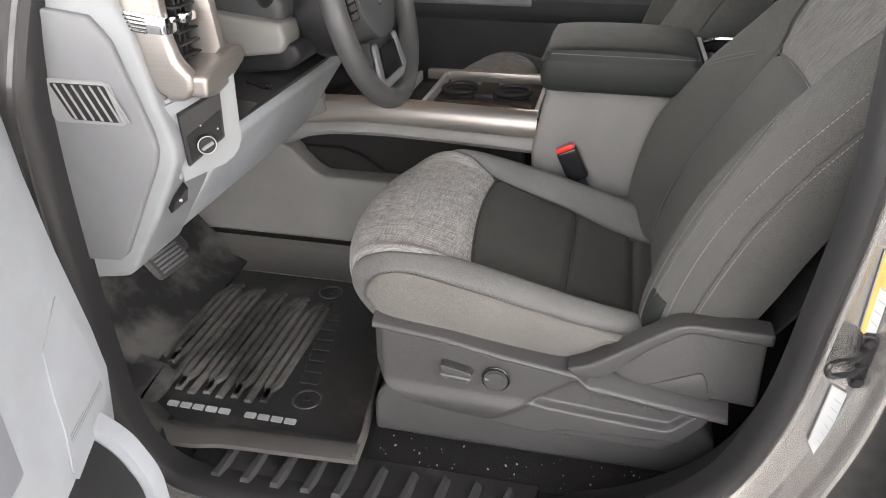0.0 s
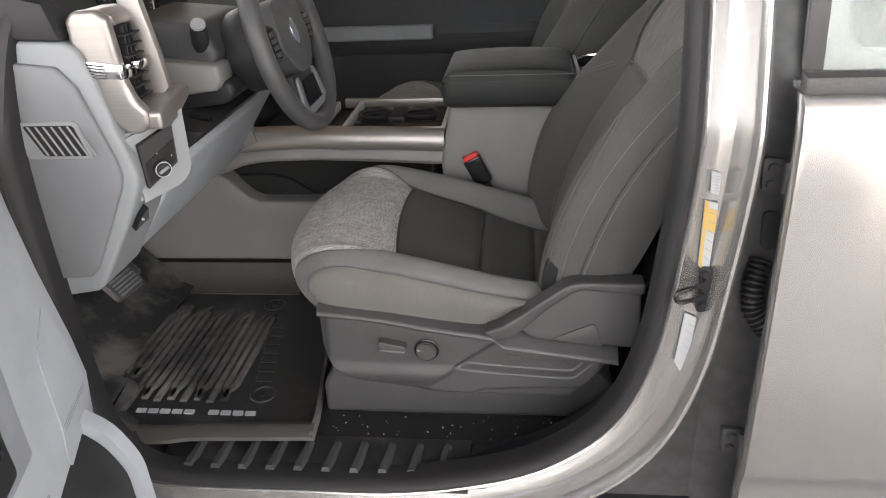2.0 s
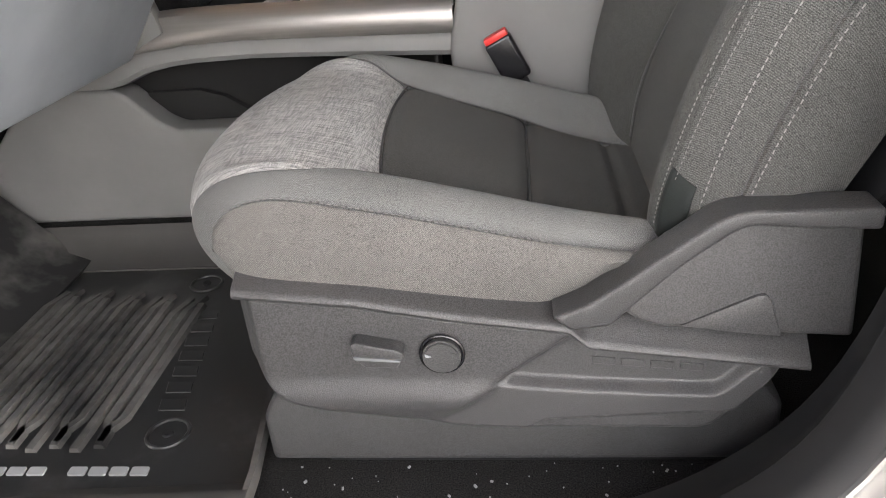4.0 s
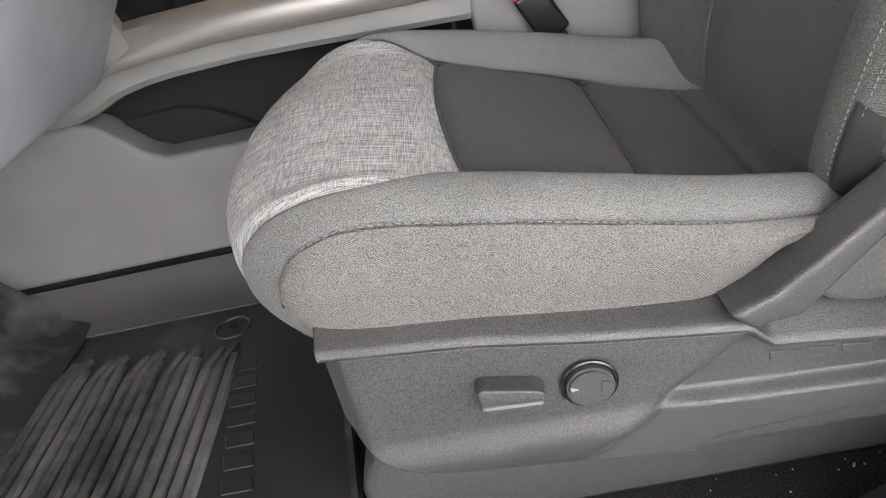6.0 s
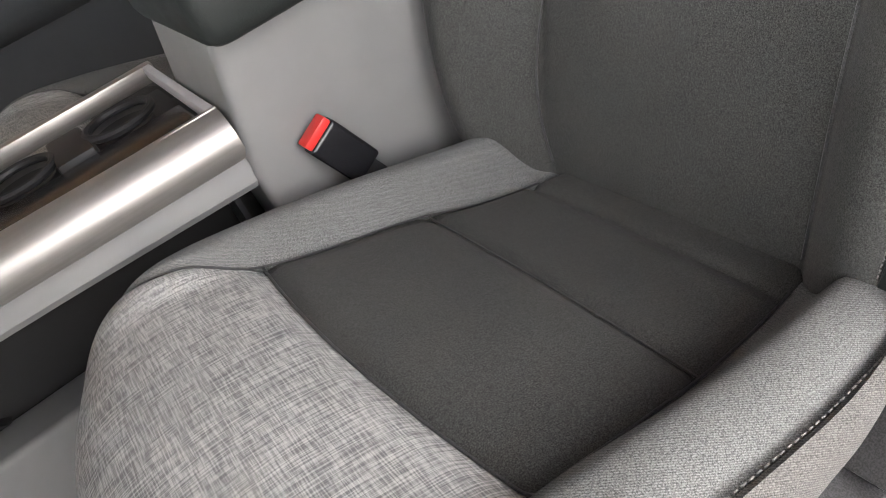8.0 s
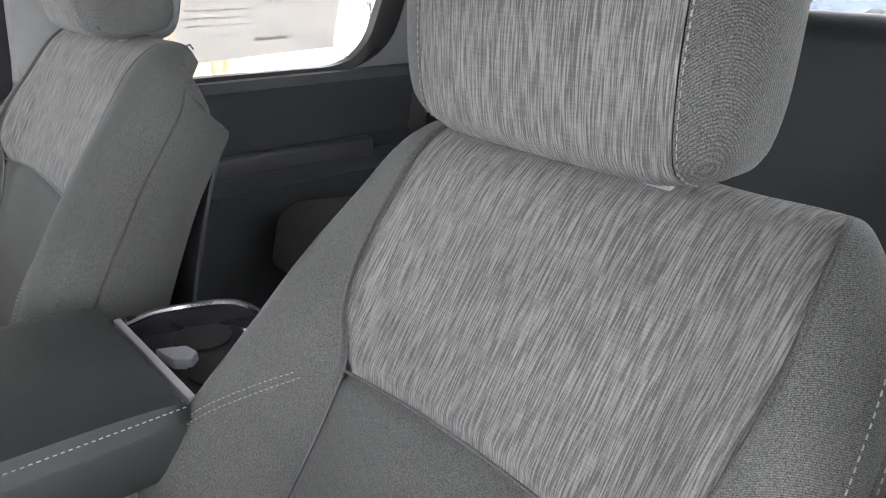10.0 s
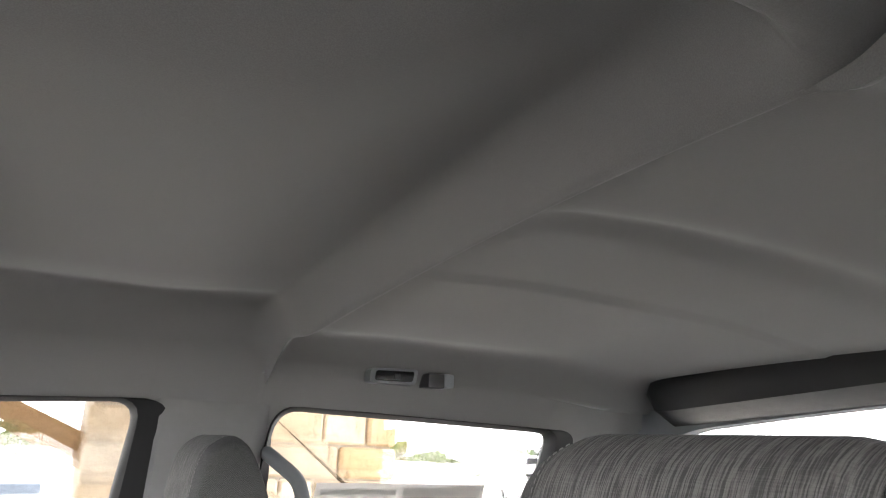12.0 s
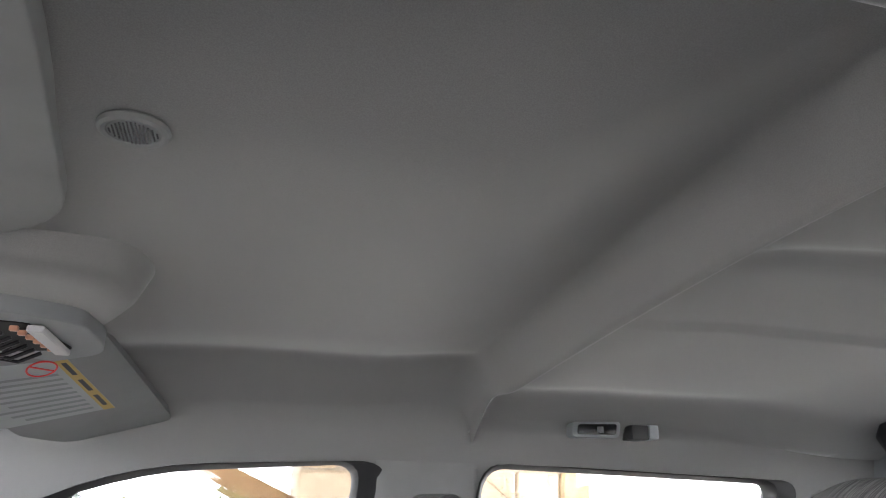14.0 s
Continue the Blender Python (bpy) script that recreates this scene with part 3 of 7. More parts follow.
# dark brow over the back window
bm = bmesh.new()
rows = []
for k in range(25):
    y = lerp(0.32, 1.56, k / 24)
    e = min(1, min(k, 24 - k) / 2.5)
    e = math.sqrt(1 - (1 - e) ** 2)
    up = min(0.055, 0.075 * (1.56 - y))
    rows.append([(1.99, y, 1.272 + up), (1.93, y, 1.275 + up + 0.03 * (1 - e)), (1.86 + 0.05 * (1 - e), y, 1.295 + up + 0.03 * (1 - e)), (1.845 + 0.05 * (1 - e), y, 1.345 + up * 0.8), (1.86 + 0.05 * (1 - e), y, 1.405 + up * 0.5), (1.92, y, 1.46)])
structure("trim_rear_brow", thick(grid(rows), 0.004), M["dark"], "dark padded brow above the back window")

# windscreen
pane("window_4", [(-0.95, 0.1, 0.90), (-0.95, 1.76, 0.90), (-0.15, 1.66, 1.40), (-0.15, 0.2, 1.40)], "clear windscreen glass")
bm = tube([(-0.95, 1.79, 0.84), (-0.12, 1.69, 1.36)], 0.045, 8)
structure("trim_a_pillar", bm, M["headliner"], "grey windscreen pillar trim")
bm = tube([(-0.95, 0.0, 0.84), (-0.5, 0.05, 1.05), (-0.12, 0.17, 1.36)], 0.045, 8)
structure("wall_a_pillar", bm, M["paint"], "silver windscreen pillar")
bm = slab([(-1.2, 0.3), (-0.95, 0.3), (-0.95, 0.9), (-1.2, 0.9)], "y", 0.0, 1.85)
structure("wall_cowl", bm, M["dark"], "black cowl ahead of the dash")

# ---- seats ----
CUSHION = catmull([(0.075, 0, 0.240), (0.030, 0, 0.258), (-0.004, 0, 0.294), (-0.018, 0, 0.333), (-0.008, 0, 0.370), (0.034, 0, 0.394), (0.10, 0, 0.400), (0.17, 0, 0.389), (0.25, 0, 0.363), (0.33, 0, 0.333), (0.42, 0, 0.300), (0.50, 0, 0.277), (0.58, 0, 0.262)], 200)
BACK = catmull([(0.575, 0, 0.235), (0.592, 0, 0.33), (0.62, 0, 0.43), (0.66, 0, 0.53), (0.708, 0, 0.62), (0.755, 0, 0.698), (0.80, 0, 0.770), (0.843, 0, 0.833), (0.875, 0, 0.877), (0.90, 0, 0.900), (0.93, 0, 0.913), (0.965, 0, 0.908), (0.99, 0, 0.88)], 200)


def along(path, u):
    i = min(198, max(0, int(u * 199)))
    f = u * 199 - i
    p, d = path[i].lerp(path[i + 1], f), (path[min(i + 2, 199)] - path[max(i - 1, 0)]).normalized()
    return p, Vector((-d.z, 0, d.x))


def cushion_at(u, v):
    """A point on the cushion's top; u from under the nose to the back, v from the outer (-1) to the inner side."""
    p, n = along(CUSHION, u)
    w = 0.300 * curve(u, [(0.0, 0.95), (0.18, 0.98), (0.4, 1.0), (0.75, 0.99), (1.0, 0.92)])
    a = abs(v)
    crest = 0.053 * smooth(0.12, 0.9, u) - 0.016 * smooth(0.92, 1.0, u)
    h = crest * smooth(0.64, 0.80, a) - 0.022 * smooth(0.80, 1.0, a) ** 1.5 + 0.008 * (1 - a * a) * smooth(0.1, 0.3, u)
    nose = 0.080 * a**2.4 * (1 - smooth(0.2, 0.52, u))
    return p + n * h + Vector((nose, v * w, 0))


def back_at(u, v):
    p, n = along(BACK, u)
    if v > 0:
        w = 0.31 * curve(u, [(0.0, 0.93), (0.15, 1.04), (0.3, 1.09), (0.42, 1.06), (0.55, 0.99), (0.68, 0.93), (0.8, 0.87), (0.9, 0.80), (0.96, 0.73), (1.0, 0.66)])
    else:
        w = 0.29 * curve(u, [(0.0, 0.88), (0.15, 0.97), (0.35, 1.03), (0.5, 1.06), (0.65, 1.04), (0.8, 0.99), (0.9, 0.93), (0.96, 0.86), (1.0, 0.78)])
    a = abs(v)
    crest = curve(u, [(0.0, 0.03), (0.15, 0.055), (0.45, 0.062), (0.65, 0.040), (0.8, 0.015), (1.0, 0.0)])
    crest += 0.022 * smooth(0.55, 0.25, u) if v > 0 else 0
    h = crest * smooth(0.50, 0.82, a) - 0.034 * smooth(0.83, 1.0, a) ** 1.6 + 0.006 * (1 - a * a)
    return p + n * h + Vector((0, v * w, 0))


def patch(fn, lo_u, hi_u, lo_v, hi_v, nu, nv, size=(0.3, 0.3), groove=0.008, y0=0.0, sg=1, edges=(1, 1, 1, 1)):
    """One sewn panel. lo_u/hi_u: functions of s (0..1 across), lo_v/hi_v: functions of u. Its edges dip into the seams."""
    rows = []
    for i in range(nu + 1):
        # finer steps at the edges
        a = 0.5 - 0.5 * math.cos(math.pi * i / nu)
        a = lerp(a, i / nu, 0.35)
        row = []
        for j in range(nv + 1):
            b = lerp(0.5 - 0.5 * math.cos(math.pi * j / nv), j / nv, 0.35)
            u = lerp(lo_u(b), hi_u(b), a)
            v = lerp(lo_v(u), hi_v(u), b)
            p = fn(u, v)
            e = 1e-3
            n = (fn(min(1, u + e), v) - fn(max(0, u - e), v)).cross(fn(u, v + e) - fn(u, v - e)).normalized()
            near = [(a * size[0], edges[0]), ((1 - a) * size[0], edges[1]), (b * size[1], edges[2]), ((1 - b) * size[1], edges[3])]
            dip = (1 - smooth(0.86, 0.95, u) if fn is back_at else 1.0) * sum(w * groove * math.exp(-((d / 0.009) ** 2)) for d, w in near)
            up = n if n.dot(along(CUSHION if fn is cushion_at else BACK, u)[1]) > 0 else -n
            p = p - up * dip
            row.append((p.x, y0 + sg * p.y, p.z))
        rows.append(row)
    bm = grid(rows)
    bmesh.ops.recalc_face_normals(bm, faces=bm.faces)
    c = sum((f.normal.dot(Vector((-0.5, 0, 0.6))) for f in bm.faces))
    if c < 0:
        bmesh.ops.reverse_faces(bm, faces=bm.faces)
    bm.normal_update()
    rim, faces = [e for e in bm.edges if e.is_boundary], bm.faces[:]
    twin = {v: bm.verts.new(v.co - v.normal * 0.008) for v in bm.verts[:]}
    for f in faces:
        bm.faces.new([twin[v] for v in reversed(f.verts)])
    for e in rim:
        a, b = e.verts
        bm.faces.new((a, b, twin[b], twin[a]))
    return bm


def seam_line(fn, uv, y0, sg, n=160):
    pts, nor = [], []
    for k in range(n):
        u, v = uv(k / (n - 1))
        p, e = fn(u, v), 2e-3
        m = (fn(min(1, u + e), v) - fn(max(0, u - e), v)).cross(fn(u, v + e) - fn(u, v - e)).normalized()
        if m.dot(Vector((-0.5, -0.2 if v < 0 else 0.2, 0.6))) < 0:
            m = -m
        pts.append(Vector((p.x, y0 + sg * p.y, p.z)))
        nor.append(Vector((m.x, sg * m.y, m.z)))
    return pts, nor


def wide(u):
    """Inner half width of the cushion's middle panels: it flares to the nose."""
    return curve(u, [(0.0, 0.93), (0.14, 0.91), (0.30, 0.89), (0.42, 0.78), (0.53, 0.665), (0.78, 0.66), (1.0, 0.60)])


def narrow(u):
    """Outer half width of the same panels."""
    return curve(u, [(0.0, 0.76), (0.2, 0.79), (0.32, 0.82), (0.42, 0.82), (0.49, 0.77), (0.56, 0.68), (0.78, 0.63), (1.0, 0.58)])


def wide_back(u):
    """Half width of the backrest's middle panels, inner side."""
    return curve(u, [(0.0, 0.56), (0.16, 0.56), (0.41, 0.48), (INSERT, 0.515), (0.65, 0.61), (0.81, 0.72), (0.9, 0.78), (1.0, 0.80)])


def outer_back(u):
    """The same on the outer side."""
    return curve(u, [(0.0, 0.58), (0.4, 0.575), (0.50, 0.585), (INSERT, 0.64), (0.62, 0.72), (0.68, 0.78), (0.80, 0.815), (1.0, 0.82)])


def crest_back(u, side):
    """Where the twin-stitched crest of each bolster runs, from the insert's corner outwards and down."""
    if side < 0:
        return max(outer_back(u) + 0.02, curve(u, [(0.0, 0.89), (0.3, 0.91), (0.47, 0.89), (0.55, 0.82), (INSERT + 0.05, 0.66)]))
    return max(wide_back(u) + 0.02, curve(u, [(0.0, 0.89), (0.28, 0.89), (0.42, 0.84), (0.51, 0.70), (INSERT + 0.01, 0.54)]))


def height_on(path, z):
    return next(i for i, p in enumerate(path) if p.z >= z) / 199


INSERT = height_on(BACK, 0.69)
FRONT = next(i for i, p in enumerate(CUSHION) if p.x >= 0.222 and i > 60) / 199
SEAM = next(i for i, p in enumerate(CUSHION) if p.x >= 0.41) / 199
REAR = next(i for i, p in enumerate(CUSHION) if p.x >= 0.535) / 199


def seat(name, y0, sg, label, powered, slide=0.0, tilt=0.0):
    s = thing(name, label, "car seat", (0.3, y0, 0.0), "front seats")
    one, zero = (lambda b: 1.0), (lambda b: 0.0)
    bound = lambda b: FRONT + 0.028 * (1 - b) - 0.02 * (1 - (2 * b - 1) ** 2)  # noqa: E731
    mid = lambda b: SEAM  # noqa: E731
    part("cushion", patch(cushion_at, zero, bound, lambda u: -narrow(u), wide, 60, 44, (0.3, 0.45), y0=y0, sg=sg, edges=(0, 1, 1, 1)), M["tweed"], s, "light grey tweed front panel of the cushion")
    part("seat_panel", patch(cushion_at, bound, mid, lambda u: -narrow(u), wide, 36, 36, (0.17, 0.36), y0=y0, sg=sg), M["centre"], s, "dark grey ribbed cloth seat panel")
    rear = lambda b: REAR  # noqa: E731
    part("seat_panel", patch(cushion_at, mid, rear, lambda u: -narrow(u), wide, 24, 36, (0.12, 0.36), y0=y0, sg=sg), M["centre"], s, "dark grey ribbed cloth seat panel")
    part("seat_panel", patch(cushion_at, rear, one, lambda u: -narrow(u), wide, 12, 36, (0.05, 0.36), y0=y0, sg=sg, edges=(1, 0, 1, 1)), M["centre"], s, "dark grey ribbed cloth seat panel")
    for side in (-1, 1):
        lo, hi = (lambda u: -0.97, lambda u: -narrow(u)) if side < 0 else (wide, lambda u: 0.97)
        part("bolster", patch(cushion_at, zero, one, lo, hi, 110, 22, (0.75, 0.09), y0=y0, sg=sg, edges=(0, 0, 1, 1)), M["twill"], s, "grey twill cushion bolster")
        # side skirt below the sewn edge
        rows = []
        under = [cushion_at(q / 400, side * 0.975) for q in range(160)]
        tip = min(range(160), key=lambda q: under[q].x)
        lower = [(p.x, p.z) for p in under[tip::-1]]
        for k in range(90):
            u = lerp(tip / 400, 0.98, k / 89)
            p = cushion_at(u, side * 0.975)
            t = smooth(0.0, 0.12, u)
            low = float(np.interp(p.x, *zip(*lower))) if p.x < lower[-1][0] else 0.262 + 0.05 * smooth(0.42, 0.54, p.x)
            row = []
            for f in (0.0, 0.04, 0.10, 0.3, 0.55, 0.8, 1.0):
                z = lerp(p.z, min(low, p.z - 0.002), f)
                out = -0.003 * math.exp(-((f / 0.05) ** 2)) + 0.007 * math.sin(min(1, f * 1.3) * math.pi * 0.8) - 0.012 * f * f
                row.append((p.x + 0.004 * f * (1 - t), y0 + sg * (p.y + side * out), z))
            rows.append(row)
        part("side_skirt", thick(grid(rows), 0.006), M["twill_side"], s, "grey twill cushion side")
        pts, nor = seam_line(cushion_at, lambda t: (0.05 + 0.91 * t, side * 0.962), y0, sg, 220)
        part("stitching", stitches(pts, nor), M["thread"], s, "pale stitching")
    # Dark strip below the nose: the shade there is put into its colour.
    rows = [[(q.x + 0.09 * f, y0 + sg * q.y, q.z + 0.006 - 0.012 * f) for q in [cushion_at(0.004, -0.96 + 1.92 * j / 24) for j in range(25)]] for f in (0.0, 0.3, 0.6, 1.0)]
    part("under_panel", thick(grid(rows), 0.003), M["dark"], s, "dark strip painted for the shade under the cushion nose")
    for line in (
        lambda t: (0.06 + 0.9 * t, wide(0.06 + 0.9 * t)),
        lambda t: (0.06 + 0.9 * t, -narrow(0.06 + 0.9 * t)),
        lambda t: (bound(t), lerp(-narrow(FRONT), wide(FRONT), t)),
        lambda t: (SEAM, lerp(-narrow(SEAM), wide(SEAM), t))):
        pts, nor = seam_line(cushion_at, line, y0, sg, 90)
        part("seam", tube([p - n * 0.0068 for p, n in zip(pts, nor)], 0.0016, 6), M["valance"], s)
    # backrest
    first = set(s.children_recursive)
    cut = lambda b: INSERT + 0.012 * (1 - (2 * b - 1) ** 2)  # noqa: E731
    part("back_panel", patch(back_at, zero, cut, lambda u: -outer_back(u), wide_back, 70, 40, (0.5, 0.33), y0=y0, sg=sg, edges=(0, 1, 1, 1)), M["centre"], s, "dark grey ribbed cloth back panel")
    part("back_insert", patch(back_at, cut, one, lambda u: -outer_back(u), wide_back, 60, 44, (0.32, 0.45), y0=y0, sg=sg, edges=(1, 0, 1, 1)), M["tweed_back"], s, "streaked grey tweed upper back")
    for side in (-1, 1):
        crest = lambda u, side=side: crest_back(u, side)  # noqa: E731
        if side < 0:
            part("back_bolster", patch(back_at, zero, one, lambda u: -crest(u), lambda u: -outer_back(u), 110, 16, (0.85, 0.06), y0=y0, sg=sg, edges=(0, 0, 0.15, 0.9)), M["centre"], s, "dark grey cloth backrest bolster")
            part("bolster_edge", patch(back_at, zero, one, lambda u: -0.97, lambda u: -crest(u), 110, 14, (0.85, 0.05), groove=0.005, y0=y0, sg=sg, edges=(0, 0, 0.5, 0.25)), M["twill_dark"], s, "grey twill bolster edge")
        else:
            part("back_bolster", patch(back_at, zero, one, wide_back, crest, 110, 16, (0.85, 0.06), y0=y0, sg=sg, edges=(0, 0, 0.9, 0.15)), M["centre"], s, "dark grey cloth backrest bolster")
            part("bolster_edge", patch(back_at, zero, one, crest, lambda u: 0.97, 110, 14, (0.85, 0.05), groove=0.005, y0=y0, sg=sg, edges=(0, 0, 0.25, 0.5)), M["centre"], s, "dark grey cloth bolster edge")
        for off in (-0.014, 0.014):
            pts, nor = seam_line(back_at, lambda t: (0.10 + (INSERT - 0.13) * t, side * (crest(0.10 + (INSERT - 0.13) * t) + off)), y0, sg, 150)
            part("stitching", stitches(pts, nor, 0.0035, 0.0025, 0.0005), M["crest_thread"], s, "grey tone-on-tone stitching")
        rows = []
        thickness = 1.0 if powered else 1.15
        anchor = back_at(0.88, side * 0.975) - along(BACK, 0.88)[1] * 0.09 * thickness
        for k in range(90):
            u = 0.02 + 0.98 * k / 89
            p, n = back_at(u, side * 0.975), along(BACK, u)[1]
            deep = thickness * table(u, [(0.0, 0.12), (0.3, 0.15), (0.8, 0.12), (0.95, 0.05), (1.0, 0.03)])
            row = []
            for f in (0.0, 0.02, 0.05, 0.2, 0.28, 0.295, 0.31, 0.345, 0.6, 0.85, 1.0):
                out = 0.012 * math.sin(min(1, f * 1.2) * math.pi * 0.75) - 0.003 * math.exp(-((f / 0.04) ** 2)) - (0.004 if f == 0.295 else 0) - 0.02 * f**4
                q = p - n * deep * f
                if u > 0.88:
                    q = p.lerp(anchor, f)
                row.append((q.x, y0 + sg * (q.y + side * out), max(q.z, 0.24)))
            rows.append(row)
        if side < 0:
            for q in (2, 7):
                ln = [Vector(r[q]) for r in rows[8:80]]
                part("stitching", stitches(ln, [Vector((0, -sg, 0))] * len(ln)), M["thread"], s, "pale stitching")
            part("seam", tube([Vector(r[5]) for r in rows[8:80]], 0.0012, 6), M["valance"], s)
        part("back_side", thick(grid(rows), 0.006), M["twill_dark"] if side < 0 else M["centre"], s, "dark grey twill backrest side")
    rows = []
    for k in range(40):
        u = 0.06 + 0.94 * k / 39
        n = along(BACK, u)[1]
        row = []
        for j in range(13):
            v = -0.93 + 1.86 * j / 12
            p = back_at(u, v)
            q = along(BACK, u)[0] - n * thickness * table(u, [(0.0, 0.13), (0.3, 0.16), (0.8, 0.13), (0.95, 0.06), (1.0, 0.03)])
            row.append((q.x, y0 + sg * p.y, max(q.z, 0.24)))
        rows.append(row)
    part("back_shell", thick(grid(rows), 0.006), M["dark"], s, "black plastic back shell")
    low, high = height_on(BACK, 0.30), height_on(BACK, 0.372)
    part("corner_patch", patch(lambda u, v: back_at(u, v) + along(BACK, u)[1] * 0.004, lambda b: low, lambda b: high + 0.012 * b, lambda u: -0.975, lambda u: -crest_back(u, -1), 14, 16, (0.08, 0.1), y0=y0, sg=sg, groove=0.002), M["leather"], s, "black leatherette corner patch")
    # Unseen dark sheet, added to stop light coming through gaps between the panels.
    rows = [[back_at(0.03 + 0.95 * i / 40, -0.94 + 1.88 * j / 28) - along(BACK, 0.03 + 0.95 * i / 40)[1] * 0.018 for j in range(29)] for i in range(41)]
    part("lining", thick(grid([[(q.x, y0 + sg * q.y, q.z) for q in r] for r in rows]), 0.003), M["valance"], s, "unseen dark sheet closing gaps behind the backrest panels")
    # dark seams between the sewn panels
    for fn, line in (
        (back_at, lambda t: (0.05 + 0.93 * t, wide_back(0.05 + 0.93 * t))),
        (back_at, lambda t: (0.05 + 0.93 * t, -outer_back(0.05 + 0.93 * t))),
        (back_at, lambda t: (cut(t), lerp(-outer_back(INSERT), wide_back(INSERT), t)))):
        pts, nor = seam_line(fn, line, y0, sg, 90)
        part("seam", tube([p - n * 0.0068 for p, n in zip(pts, nor)], 0.0016, 6), M["valance"], s)
    # head restraint: rounded pillow
    lim, boxy = (0.74, 1.6) if powered else (0.60, 3.2)
    rows = []
    prof = catmull([(0.905, 0, 0.924), (0.875, 0, 0.926), (0.848, 0, 0.948), (0.840, 0, 1.02), (0.846, 0, 1.10), (0.864, 0, 1.172), (0.892, 0, 1.200), (0.92, 0, 1.203), (0.944, 0, 1.175), (0.955, 0, 1.10), (0.952, 0, 0.98), (0.936, 0, 0.930)], 64, True)
    c = Vector((0.897, 0, 1.06))

    def slice_at(q, f=1.0):
        a = abs(q)
        k = f * (1 - 0.09 * smooth(0.55, 0.9, a) - 0.10 * smooth(0.88, 1.0, a) ** 2)
        return [(c.x + (p.x - c.x) * k + 0.010 * a * a, y0 + sg * (0.016 + q * 0.186), c.z + (p.z - c.z) * k) for p in prof]

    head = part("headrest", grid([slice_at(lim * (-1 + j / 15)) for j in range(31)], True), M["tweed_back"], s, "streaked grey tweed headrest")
    for side in (-1, 1):
        rws = [slice_at(side * (lim + 0.005 + (0.235 if side < 0 else 0.265) * math.sin(j / 22 * math.pi / 2)), 1 - 0.98 * (1 - math.cos(j / 22 * math.pi / 2)) ** boxy) for j in range(23)]
        part("side_panel", grid(rws, True, cap=True), M["twill_dark"], head, "grey cloth headrest side")
        ring_pts = [Vector(p) for p in slice_at(side * (lim + 0.02))]
        nrm = [(p - Vector((c.x, p.y, c.z))) for p in ring_pts]
        part("stitching", stitches(ring_pts[2:34], nrm[2:34]), M["thread"], head)
        x = 0.925
        part("post", tube([(x, y0 + side * 0.075, 0.86), (x, y0 + side * 0.075, 1.0)], 0.007, 12), M["hinge"], head, "dark steel headrest post")
        part("post_guide", box((x - 0.012, y0 + side * 0.075 - 0.014, 0.905), (x + 0.010, y0 + side * 0.075 + 0.014, 0.919), 0.003), M["pillar"], head)
    if not powered:  # a smaller head restraint, pushed down
        low = Matrix.Translation((0.90, y0, 0.915)) @ Matrix.Diagonal((0.95, 0.86, 0.86, 1)) @ Matrix.Translation((-0.90, -y0, -0.915))
        for o in [head] + list(head.children):
            o.data.transform(low)
            if not o.name.startswith("post"):
                for v in o.data.vertices:  # deeper towards its foot
                    v.co.x = 0.86 + (v.co.x - 0.86) * (1.42 - 0.42 * smooth(0.93, 1.15, v.co.z))
    if tilt:
        turn = Matrix.Translation((0.58, 0, 0.30)) @ Euler((0, radians(-tilt), 0)).to_matrix().to_4x4() @ Matrix.Translation((-0.58, 0, -0.30))
        for o in set(s.children_recursive) - first:
            o.data.transform(turn)
    # plinth and rails
    part("plinth", slab([(0.068, 0.012), (0.70, 0.012), (0.70, 0.10), (0.62, 0.20), (0.14, 0.235), (0.092, 0.128), (0.068, 0.085)], "y", y0 - 0.268, y0 + 0.268, 0.012, 3), M["valance"], s, "dark plastic seat plinth")
    part("rail_cover", slab([(0.14, 0.004), (0.74, 0.004), (0.74, 0.026), (0.16, 0.030)], "y", y0 - sg * 0.24 - 0.02, y0 - sg * 0.24 + 0.03, 0.006), M["dark"], s, "black seat rail cover")
    valance(s, y0, sg, powered)
    if slide:
        for o in s.children_recursive:
            o.data.transform(Matrix.Translation((slide, 0, 0)))
    return s


